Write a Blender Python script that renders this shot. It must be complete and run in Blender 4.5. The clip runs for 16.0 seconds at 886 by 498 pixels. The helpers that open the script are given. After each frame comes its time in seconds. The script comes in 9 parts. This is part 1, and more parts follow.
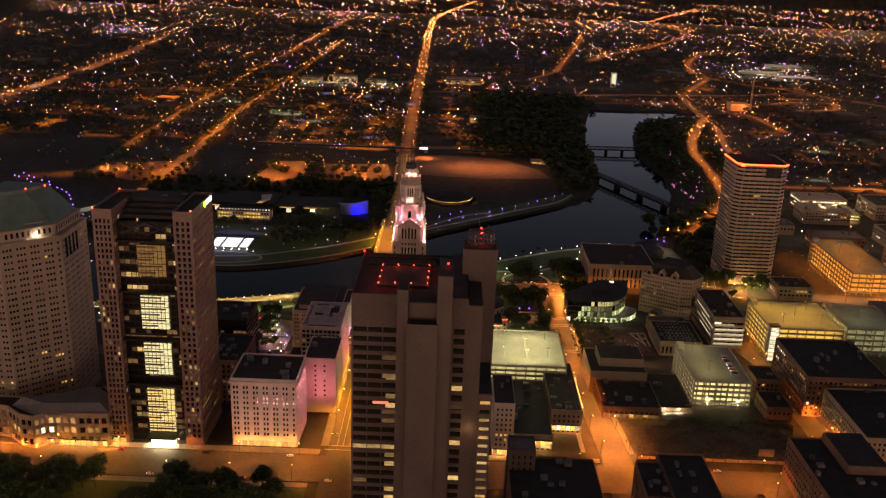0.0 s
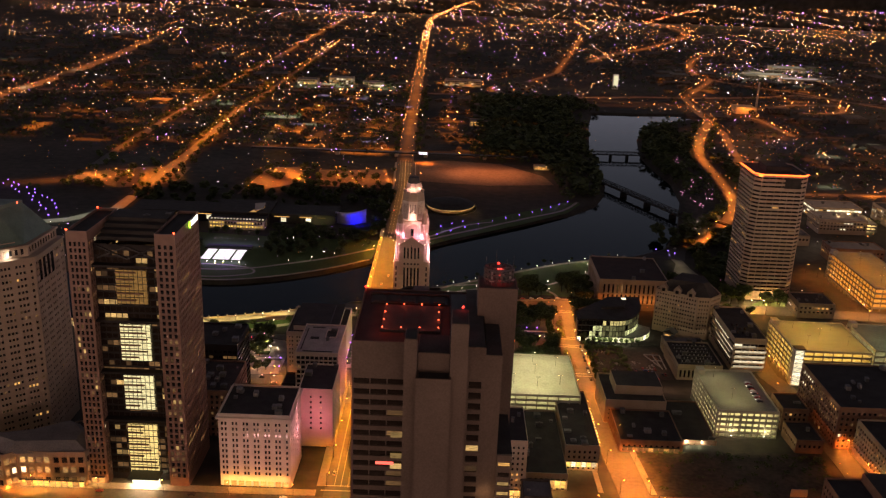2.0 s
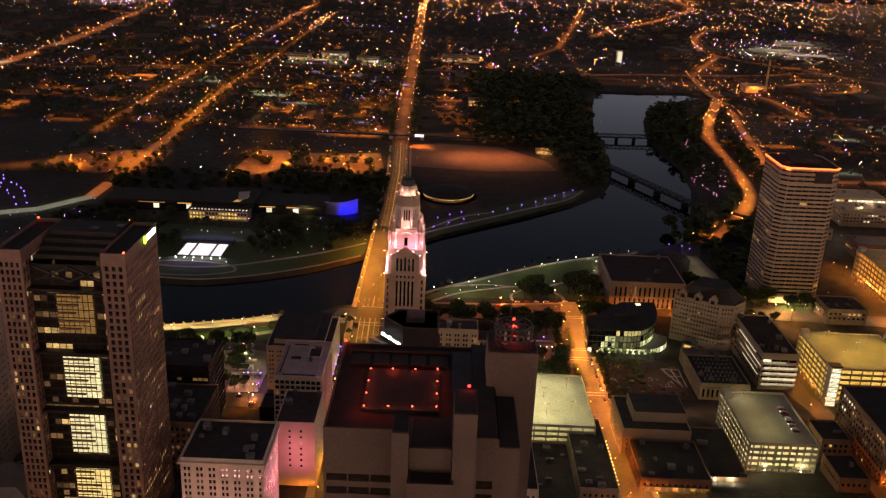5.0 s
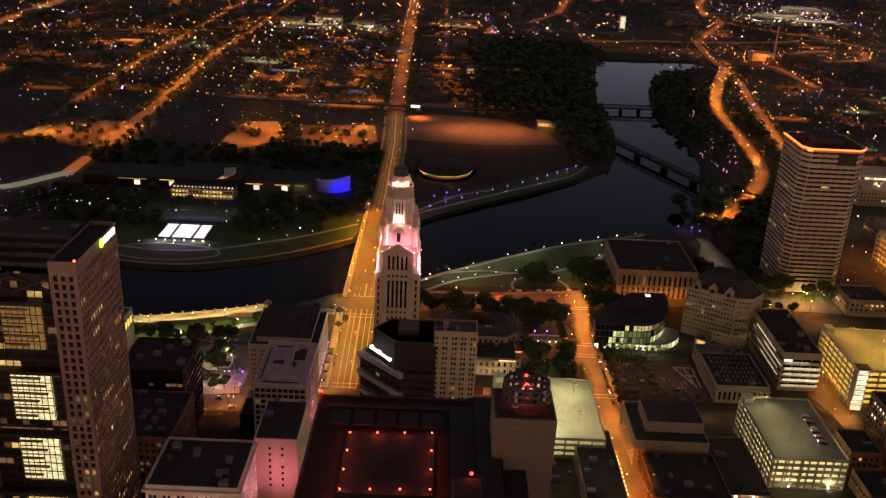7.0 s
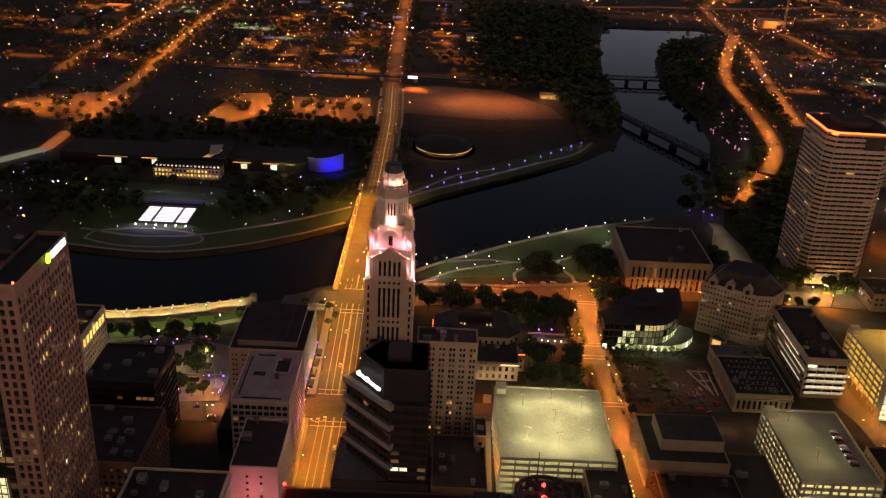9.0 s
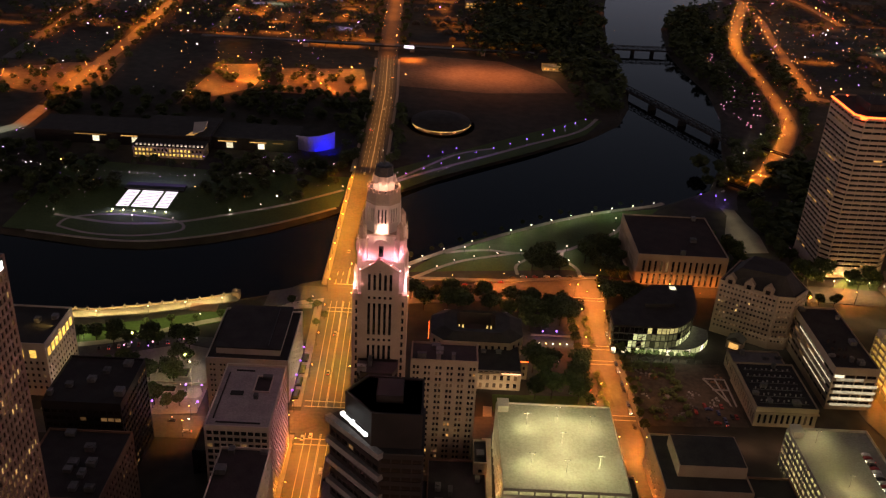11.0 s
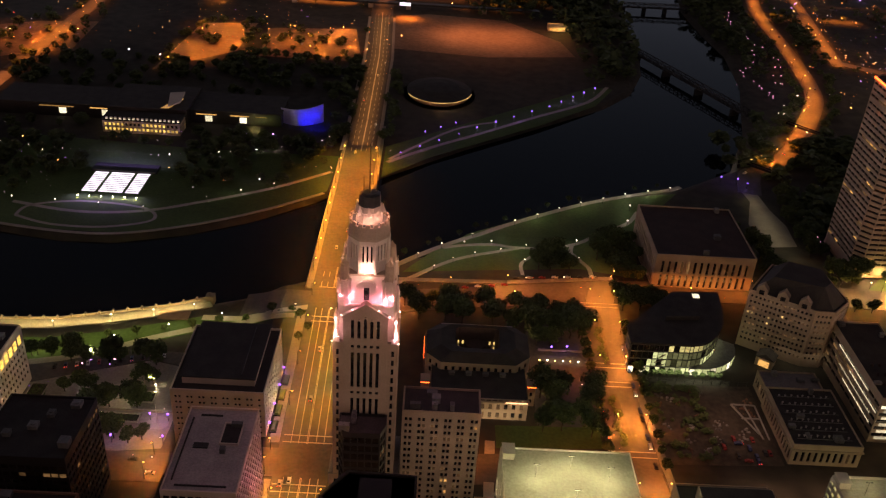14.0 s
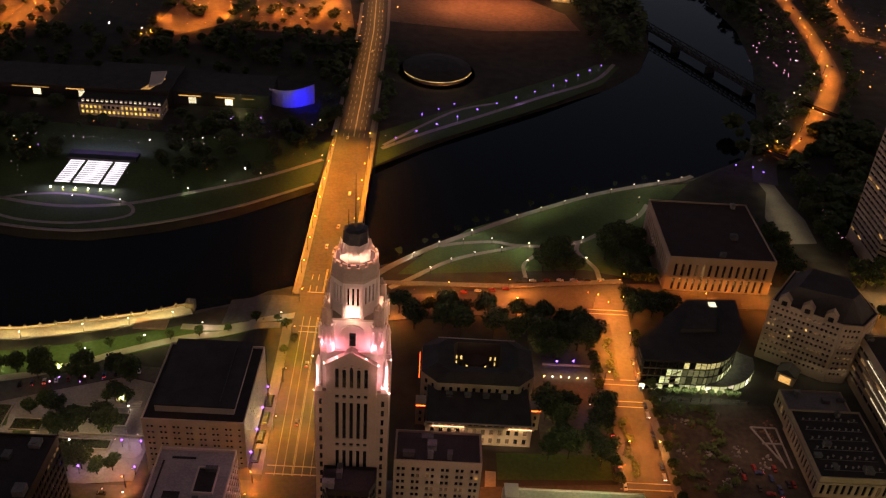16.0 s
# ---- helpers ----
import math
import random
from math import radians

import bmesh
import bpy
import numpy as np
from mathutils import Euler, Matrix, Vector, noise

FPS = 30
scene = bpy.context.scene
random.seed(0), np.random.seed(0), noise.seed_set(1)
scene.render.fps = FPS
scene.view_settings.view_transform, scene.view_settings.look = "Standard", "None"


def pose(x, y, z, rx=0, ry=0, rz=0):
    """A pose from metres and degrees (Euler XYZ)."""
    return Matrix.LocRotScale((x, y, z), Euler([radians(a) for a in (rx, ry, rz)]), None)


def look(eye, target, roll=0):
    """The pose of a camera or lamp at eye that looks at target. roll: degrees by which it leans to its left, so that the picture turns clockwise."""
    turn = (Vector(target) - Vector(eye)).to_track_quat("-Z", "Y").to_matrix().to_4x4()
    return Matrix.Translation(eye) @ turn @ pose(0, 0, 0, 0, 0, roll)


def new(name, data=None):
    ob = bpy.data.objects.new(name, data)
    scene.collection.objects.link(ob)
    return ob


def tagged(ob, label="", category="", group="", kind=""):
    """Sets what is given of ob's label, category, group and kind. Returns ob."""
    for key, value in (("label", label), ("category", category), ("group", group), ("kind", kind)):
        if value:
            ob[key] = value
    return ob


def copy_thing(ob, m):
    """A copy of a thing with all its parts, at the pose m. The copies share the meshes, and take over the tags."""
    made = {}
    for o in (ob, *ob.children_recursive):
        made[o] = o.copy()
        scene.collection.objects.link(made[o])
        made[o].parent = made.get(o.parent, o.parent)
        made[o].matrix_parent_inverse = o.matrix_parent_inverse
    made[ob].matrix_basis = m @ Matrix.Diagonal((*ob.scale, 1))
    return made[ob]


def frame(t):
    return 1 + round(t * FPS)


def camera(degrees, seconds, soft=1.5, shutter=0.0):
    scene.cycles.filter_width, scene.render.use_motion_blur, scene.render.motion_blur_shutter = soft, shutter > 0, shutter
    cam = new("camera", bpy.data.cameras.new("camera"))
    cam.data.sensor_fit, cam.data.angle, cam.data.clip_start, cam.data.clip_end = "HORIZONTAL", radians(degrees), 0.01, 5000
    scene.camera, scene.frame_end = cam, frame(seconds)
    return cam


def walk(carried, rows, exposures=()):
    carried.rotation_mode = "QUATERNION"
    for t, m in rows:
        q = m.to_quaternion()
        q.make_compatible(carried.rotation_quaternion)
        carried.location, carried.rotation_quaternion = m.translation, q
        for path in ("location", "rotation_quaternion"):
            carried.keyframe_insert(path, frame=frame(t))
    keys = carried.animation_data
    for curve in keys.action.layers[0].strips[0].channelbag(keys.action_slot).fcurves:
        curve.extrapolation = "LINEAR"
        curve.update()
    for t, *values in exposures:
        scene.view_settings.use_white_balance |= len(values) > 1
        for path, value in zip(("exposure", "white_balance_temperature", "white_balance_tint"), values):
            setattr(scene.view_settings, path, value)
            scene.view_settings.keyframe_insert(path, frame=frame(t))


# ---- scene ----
cam = camera(52.3, 16.0, 1.25)
PATH = [
    (0, (7.706, -159.435, 320.897), (7.694, -157.535, 320.274), 2.1),
    (0.5, (6.418, -147.454, 320.723), (6.409, -145.554, 320.1), 2.2),
    (1, (4.628, -135.701, 320.474), (4.62, -133.801, 319.85), 2.2),
    (1.5, (2.485, -124.068, 320.144), (2.479, -122.168, 319.52), 2.2),
    (2, (1.113, -112.569, 320.067), (1.109, -110.669, 319.443), 2.2),
    (2.5, (0.262, -100.896, 319.863), (0.259, -98.997, 319.238), 2.3),
    (3, (0.101, -88.578, 319.652), (0.1, -86.679, 319.026), 2.2),
    (3.5, (-0.05, -75.909, 319.454), (-0.048, -74.011, 318.822), 2.3),
    (4, (-0.388, -62.947, 319.175), (-0.385, -61.054, 318.529), 2.4),
    (6.5, (-1.267, 3.494, 317.877), (-1.253, 5.354, 317.142), 2.7),
    (7, (-1.329, 16.84, 317.798), (-1.312, 18.692, 317.044), 2.8),
    (7.5, (-1.307, 30.076, 317.864), (-1.288, 31.92, 317.091), 2.9),
    (8, (-1.133, 43.184, 318.125), (-1.113, 45.02, 317.333), 2.9),
    (8.5, (-0.911, 56.125, 318.086), (-0.889, 57.953, 317.276), 3.0),
    (9, (-1.069, 68.74, 317.94), (-1.045, 70.56, 317.112), 3.1),
    (11.5, (-1.37, 132.469, 317.74), (-1.334, 134.244, 316.82), 3.5),
    (12, (-1.419, 144.813, 318.003), (-1.382, 146.579, 317.066), 3.6),
    (12.5, (-1.628, 157.003, 318.595), (-1.587, 158.76, 317.639), 3.7),
    (13, (-1.765, 169.063, 319.005), (-1.723, 170.81, 318.032), 3.8),
    (13.5, (-2.084, 181.162, 319.38), (-2.038, 182.899, 318.388), 3.8),
    (14, (-2.12, 193.052, 319.616), (-2.074, 194.777, 318.606), 3.9),
    (14.5, (-2.126, 204.972, 319.802), (-2.077, 206.687, 318.774), 3.9),
    (15, (-1.972, 216.601, 320.052), (-1.922, 218.305, 319.006), 4.0),
    (15.5, (-1.911, 228.434, 320.365), (-1.859, 230.127, 319.301), 4.1),
    (16, (-2.122, 240.438, 320.631), (-2.067, 242.117, 319.546), 4.2),
]
walk(cam, [(t, look(eye, target, roll)) for t, eye, target, roll in PATH])
SKY = 0.34
HAZE = 2.1
FLOOD = 5000
POLE = 4600
STREET = 24500
PARK = 1900
FAR = 8.8
DOT = 8.0
QUARTER = 0.26

# ---------------------------------------------------------------- sky and exposure
world = bpy.data.worlds.new("dusk_sky")
scene.world = world
world.use_nodes = True
wn = world.node_tree
sky = wn.nodes.new("ShaderNodeTexSky")
sky.sky_type = "NISHITA"
sky.sun_disc = False
sky.sun_elevation = radians(-3.5)
sky.sun_rotation = radians(0.0)
sky.altitude = 200
sky.dust_density = 2.0
wn.nodes["Background"].inputs["Strength"].default_value = SKY
wn.links.new(sky.outputs["Color"], wn.nodes["Background"].inputs["Color"])
# the town's own glow on the night sky, strongest towards the horizon all round
wco, wsep, wmap, wpow, wbg, wadd = [wn.nodes.new("ShaderNode" + k) for k in ("TexCoord", "SeparateXYZ", "MapRange", "Math", "Background", "AddShader")]
wn.links.new(wco.outputs["Generated"], wsep.inputs[0])
wn.links.new(wsep.outputs["Z"], wmap.inputs["Value"])
wmap.inputs["From Min"].default_value, wmap.inputs["From Max"].default_value = 0.0, 1.0
wmap.inputs["To Min"].default_value, wmap.inputs["To Max"].default_value = 1.0, 0.0
wpow.operation = "POWER"
wpow.inputs[1].default_value = 11.0
wn.links.new(wmap.outputs[0], wpow.inputs[0])
wmul = wn.nodes.new("ShaderNodeMath")
wmul.operation = "MULTIPLY_ADD"
wmul.inputs[1].default_value, wmul.inputs[2].default_value = HAZE, HAZE * 0.020
wn.links.new(wpow.outputs[0], wmul.inputs[0])
# orange over the downtown behind, blue in the last dusk ahead
wside, wmix = wn.nodes.new("ShaderNodeMapRange"), wn.nodes.new("ShaderNodeMix")
wside.inputs["From Min"].default_value, wside.inputs["From Max"].default_value = -0.9, 0.9
wn.links.new(wsep.outputs["Y"], wside.inputs["Value"])
wmix.data_type = "RGBA"
wmix.inputs["A"].default_value, wmix.inputs["B"].default_value = (1.08, 0.66, 0.50, 1), (0.36, 0.34, 0.47, 1)
wn.links.new(wside.outputs[0], wmix.inputs["Factor"])
wn.links.new(wmix.outputs["Result"], wbg.inputs["Color"])
wn.links.new(wmul.outputs[0], wbg.inputs["Strength"])
wn.links.new(wn.nodes["Background"].outputs[0], wadd.inputs[0])
wn.links.new(wbg.outputs[0], wadd.inputs[1])
wn.links.new(wadd.outputs[0], wn.nodes["World Output"].inputs["Surface"])
scene.view_settings.exposure = 0.58

rnd = random.Random(7)


# ---------------------------------------------------------------- materials
def principled(name):
    m = bpy.data.materials.new(name)
    m.use_nodes = True
    return m, m.node_tree, m.node_tree.nodes["Principled BSDF"]


def surface(name, a, b, scale=0.5, fine=6.0, rough=0.8, metal=0.0, bump=0.3, vary=0.0, spec=0.5):
    """Two colours mixed by a coarse and a fine noise, with relief; vary: change from object to object."""
    m, nt, bs = principled(name)
    N, L = nt.nodes.new, nt.links.new
    co = N("ShaderNodeTexCoord")
    n1, n2 = N("ShaderNodeTexNoise"), N("ShaderNodeTexNoise")
    for n, s, d in ((n1, scale, 4), (n2, fine, 3)):
        n.inputs["Scale"].default_value, n.inputs["Detail"].default_value = s, d
        L(co.outputs["Object"], n.inputs["Vector"])
    add = N("ShaderNodeMath")
    add.operation = "ADD"
    L(n1.outputs["Fac"], add.inputs[0])
    L(n2.outputs["Fac"], add.inputs[1])
    ramp = N("ShaderNodeMapRange")
    ramp.inputs["From Min"].default_value, ramp.inputs["From Max"].default_value = 0.72, 1.28
    L(add.outputs[0], ramp.inputs["Value"])
    mix = N("ShaderNodeMix")
    mix.data_type = "RGBA"
    mix.inputs["A"].default_value, mix.inputs["B"].default_value = (*a, 1), (*b, 1)
    L(ramp.outputs[0], mix.inputs["Factor"])
    out = mix.outputs["Result"]
    if vary:
        info, hsv, mr = N("ShaderNodeObjectInfo"), N("ShaderNodeHueSaturation"), N("ShaderNodeMapRange")
        mr.inputs["To Min"].default_value, mr.inputs["To Max"].default_value = 1 - vary, 1 + vary
        L(info.outputs["Random"], mr.inputs["Value"])
        L(mr.outputs[0], hsv.inputs["Value"])
        L(out, hsv.inputs["Color"])
        out = hsv.outputs["Color"]
    L(out, bs.inputs["Base Color"])
    bs.inputs["Roughness"].default_value, bs.inputs["Metallic"].default_value = rough, metal
    bs.inputs["Specular IOR Level"].default_value = spec
    if bump:
        bp = N("ShaderNodeBump")
        bp.inputs["Strength"].default_value, bp.inputs["Distance"].default_value = bump, 0.15
        L(n2.outputs["Fac"], bp.inputs["Height"])
        L(bp.outputs["Normal"], bs.inputs["Normal"])
    return m


def glow(name, colour, strength, sampled=True, vary=False):
    """A thing that gives off light; vary: each island at its own strength."""
    m, nt, bs = principled(name)
    bs.inputs["Base Color"].default_value = (*[0.3 * c for c in colour], 1)
    bs.inputs["Emission Color"].default_value = (*colour, 1)
    bs.inputs["Emission Strength"].default_value = strength
    if vary:
        g = nt.nodes.new("ShaderNodeNewGeometry")
        mr = nt.nodes.new("ShaderNodeMapRange")
        pw = nt.nodes.new("ShaderNodeMath")
        pw.operation = "POWER"
        pw.inputs[1].default_value = 5.0
        mr.inputs["To Min"].default_value, mr.inputs["To Max"].default_value = 0.04 * strength, 4.0 * strength
        nt.links.new(g.outputs["Random Per Island"], pw.inputs[0])
        nt.links.new(pw.outputs[0], mr.inputs["Value"])
        nt.links.new(mr.outputs[0], bs.inputs["Emission Strength"])
    if not sampled:
        m.cycles.emission_sampling = "NONE"
    return m


def lit_window(name, colour, low, high):
    """A lit room behind glass: brightness differs from window to window, and over the blinds and ceiling lights within one."""
    m, nt, bs = principled(name)
    N, L = nt.nodes.new, nt.links.new
    info, geo, add, fr, mr = N("ShaderNodeObjectInfo"), N("ShaderNodeNewGeometry"), N("ShaderNodeMath"), N("ShaderNodeMath"), N("ShaderNodeMapRange")
    fr.operation = "FRACT"
    L(info.outputs["Random"], add.inputs[0])
    L(geo.outputs["Random Per Island"], add.inputs[1])
    L(add.outputs[0], fr.inputs[0])
    mr.inputs["To Min"].default_value, mr.inputs["To Max"].default_value = low, high
    L(fr.outputs[0], mr.inputs["Value"])
    co, no, mu = N("ShaderNodeTexCoord"), N("ShaderNodeTexNoise"), N("ShaderNodeMath")
    no.inputs["Scale"].default_value, no.inputs["Detail"].default_value = 1.0, 3.0
    mp = N("ShaderNodeMapping")
    mp.inputs["Scale"].default_value = (0.45, 0.45, 1.5)
    L(geo.outputs["Position"], mp.inputs["Vector"])
    L(mp.outputs["Vector"], no.inputs["Vector"])
    mu.operation = "MULTIPLY"
    m2 = N("ShaderNodeMapRange")
    m2.inputs["From Min"].default_value, m2.inputs["From Max"].default_value = 0.35, 0.65
    m2.inputs["To Min"].default_value, m2.inputs["To Max"].default_value = 0.6, 1.25
    L(no.outputs["Fac"], m2.inputs["Value"])
    L(mr.outputs[0], mu.inputs[0])
    L(m2.outputs[0], mu.inputs[1])
    L(mu.outputs[0], bs.inputs["Emission Strength"])
    bs.inputs["Base Color"].default_value = (0.05, 0.05, 0.05, 1)
    bs.inputs["Emission Color"].default_value = (*colour, 1)
    bs.inputs["Roughness"].default_value = 0.1
    m.cycles.emission_sampling = "NONE"
    return m


SODIUM = (1.0, 0.235, 0.024)
LIMESTONE = surface("pale_limestone", (0.29, 0.225, 0.165), (0.39, 0.315, 0.24), 0.08, 2.0, 0.85)
TERRACOTTA = surface("white_terracotta", (0.50, 0.43, 0.36), (0.62, 0.55, 0.47), 0.1, 2.5, 0.6)
CONCRETE = surface("brown_concrete", (0.078, 0.055, 0.043), (0.118, 0.086, 0.068), 0.06, 1.5, 0.85)
GRANITE = surface("red_brown_granite", (0.18, 0.105, 0.08), (0.26, 0.16, 0.125), 0.2, 4.0, 0.45)
TAN = surface("tan_masonry", (0.26, 0.20, 0.15), (0.36, 0.29, 0.22), 0.1, 2.0, 0.85)
BEIGE = surface("beige_precast", (0.31, 0.24, 0.18), (0.41, 0.33, 0.255), 0.07, 1.6, 0.8)
BRICK = surface("brown_brick", (0.16, 0.09, 0.06), (0.25, 0.155, 0.11), 0.2, 5.0, 0.9)
DARKSTONE = surface("dark_polished_stone", (0.012, 0.010, 0.010), (0.026, 0.022, 0.021), 0.1, 3.0, 0.55, spec=0.25)
GARAGE = surface("pale_garage_concrete", (0.38, 0.37, 0.31), (0.52, 0.50, 0.43), 0.12, 2.2, 0.8)
DECK = surface("worn_parking_deck", (0.26, 0.26, 0.21), (0.40, 0.40, 0.33), 0.06, 0.9, 0.85)
ROOFTAR = surface("dark_roof_membrane", (0.018, 0.017, 0.017), (0.045, 0.042, 0.04), 0.15, 2.0, 0.9)
PALEROOF = surface("pale_gravel_roof", (0.26, 0.25, 0.25), (0.42, 0.40, 0.39), 0.12, 1.2, 0.9)
ROOFGREY = surface("grey_gravel_roof", (0.13, 0.125, 0.125), (0.22, 0.21, 0.21), 0.1, 1.2, 0.9)
COPPER = surface("green_copper_roof", (0.07, 0.12, 0.10), (0.13, 0.20, 0.17), 0.15, 2.0, 0.6)
REDROOF = surface("dark_red_roof", (0.025, 0.015, 0.015), (0.05, 0.03, 0.028), 0.15, 2.0, 0.9)
METAL = surface("painted_dark_steel", (0.03, 0.03, 0.032), (0.06, 0.06, 0.06), 1.0, 8.0, 0.5, 0.6)
UNITGREY = surface("galvanised_unit", (0.10, 0.10, 0.10), (0.20, 0.20, 0.20), 0.5, 4.0, 0.6, 0.3, vary=0.4)
ASPHALT = surface("asphalt", (0.045, 0.042, 0.04), (0.085, 0.08, 0.075), 0.04, 0.5, 0.75, bump=0.15)
PAVING = surface("concrete_paving", (0.17, 0.155, 0.14), (0.27, 0.25, 0.225), 0.07, 0.8, 0.85)
FOOTWAY = surface("pale_path_concrete", (0.26, 0.24, 0.20), (0.36, 0.33, 0.28), 0.1, 1.0, 0.85)
PAINT = surface("worn_road_paint", (0.35, 0.33, 0.28), (0.6, 0.57, 0.5), 0.6, 5.0, 0.7)
GRASS = surface("mown_grass", (0.04, 0.075, 0.015), (0.07, 0.12, 0.03), 0.03, 0.6, 0.95)
SOIL = surface("rough_dark_soil", (0.025, 0.021, 0.018), (0.085, 0.07, 0.056), 0.05, 0.35, 0.95, bump=0.3)
DIRT = surface("bare_lot_soil", (0.11, 0.08, 0.055), (0.20, 0.15, 0.11), 0.02, 0.25, 0.95)
GROUND = surface("town_ground", (0.016, 0.017, 0.012), (0.054, 0.048, 0.038), 0.011, 0.09, 0.95)
LEAF = surface("dark_foliage", (0.036, 0.058, 0.018), (0.085, 0.12, 0.036), 0.4, 3.0, 0.8, bump=0, vary=0.35)
BARK = surface("bark", (0.04, 0.03, 0.022), (0.09, 0.07, 0.05), 2.0, 12.0, 0.95)
HOUSE = surface("far_house_walls", (0.03, 0.025, 0.02), (0.14, 0.11, 0.085), 0.013, 0.3, 0.9)
GLASS = surface("dark_window_glass", (0.012, 0.012, 0.014), (0.03, 0.028, 0.03), 0.2, 1.0, 0.08, bump=0, spec=0.7)
BANDGLASS = surface("bronze_tower_glass", (0.015, 0.011, 0.009), (0.035, 0.025, 0.02), 0.1, 0.4, 0.15, bump=0.04, spec=0.35)
CARS = [surface("car_paint_%s" % n, c, tuple(v * 1.15 for v in c), 1.0, 9.0, 0.3, 0.3, bump=0) for n, c in
        (("silver", (0.4, 0.4, 0.41)), ("black", (0.02, 0.02, 0.022)), ("white", (0.7, 0.7, 0.68)), ("red", (0.25, 0.03, 0.03)), ("blue", (0.04, 0.06, 0.16)))]
RUBBER = surface("tyre_rubber", (0.015, 0.015, 0.015), (0.03, 0.03, 0.03), 3, 20, 0.9)
IRON = surface("sooty_bridge_iron", (0.008, 0.008, 0.009), (0.02, 0.018, 0.018), 0.5, 6.0, 0.8)
WARM = lit_window("lit_warm_window", (1.0, 0.50, 0.13), 0.08, 0.85)
WHITEW = lit_window("lit_pale_window", (1.0, 0.86, 0.55), 0.4, 1.5)
DIMW = lit_window("lit_dim_window", (1.0, 0.50, 0.18), 0.02, 0.14)
SODLAMP = glow("sodium_lamp", (1.0, 0.50, 0.12), 9.0)
WHITELAMP = glow("white_lamp", (1.0, 0.86, 0.62), 8.0)
PURPLE = glow("violet_lamp", (0.30, 0.12, 1.0), 3.6)
REDLAMP = glow("red_beacon", (1.0, 0.06, 0.02), 9.0)
NEON = glow("orange_red_neon", (1.0, 0.10, 0.015), 5.0)
TUBE = glow("garage_tube_light", (1.0, 0.85, 0.42), 6.0, sampled=False)
STAGE = glow("lavender_light_strip", (1.0, 0.86, 1.0), 1.0)
PLAIN = surface("night_plain", (0.012, 0.012, 0.010), (0.035, 0.032, 0.028), 0.004, 0.03, 1.0, bump=0, spec=0.1)
SIGNW = glow("white_sign_face", (1.0, 1.0, 0.95), 3.0)
SIGNG = glow("green_sign_face", (0.45, 1.0, 0.05), 2.0)
# part of the blue floodlight is tinted into the wall's base colour
BLUEWASH = surface("blue_light_tinted_wall", (0.30, 0.30, 0.5), (0.4, 0.4, 0.62), 0.05, 0.6, 0.6)


def water():
    m, nt, bs = principled("river_water")
    bs.inputs["Base Color"].default_value = (0.006, 0.007, 0.008, 1)
    bs.inputs["Roughness"].default_value = 0.06
    bs.inputs["IOR"].default_value = 1.33
    bs.inputs["Specular IOR Level"].default_value = 0.2
    co, n1, bp = nt.nodes.new("ShaderNodeTexCoord"), nt.nodes.new("ShaderNodeTexNoise"), nt.nodes.new("ShaderNodeBump")
    n1.inputs["Scale"].default_value, n1.inputs["Detail"].default_value = 0.12, 5
    bp.inputs["Strength"].default_value, bp.inputs["Distance"].default_value = 0.08, 1.0
    nt.links.new(co.outputs["Object"], n1.inputs["Vector"])
    nt.links.new(n1.outputs["Fac"], bp.inputs["Height"])
    nt.links.new(bp.outputs["Normal"], bs.inputs["Normal"])
    return m


WATER = water()


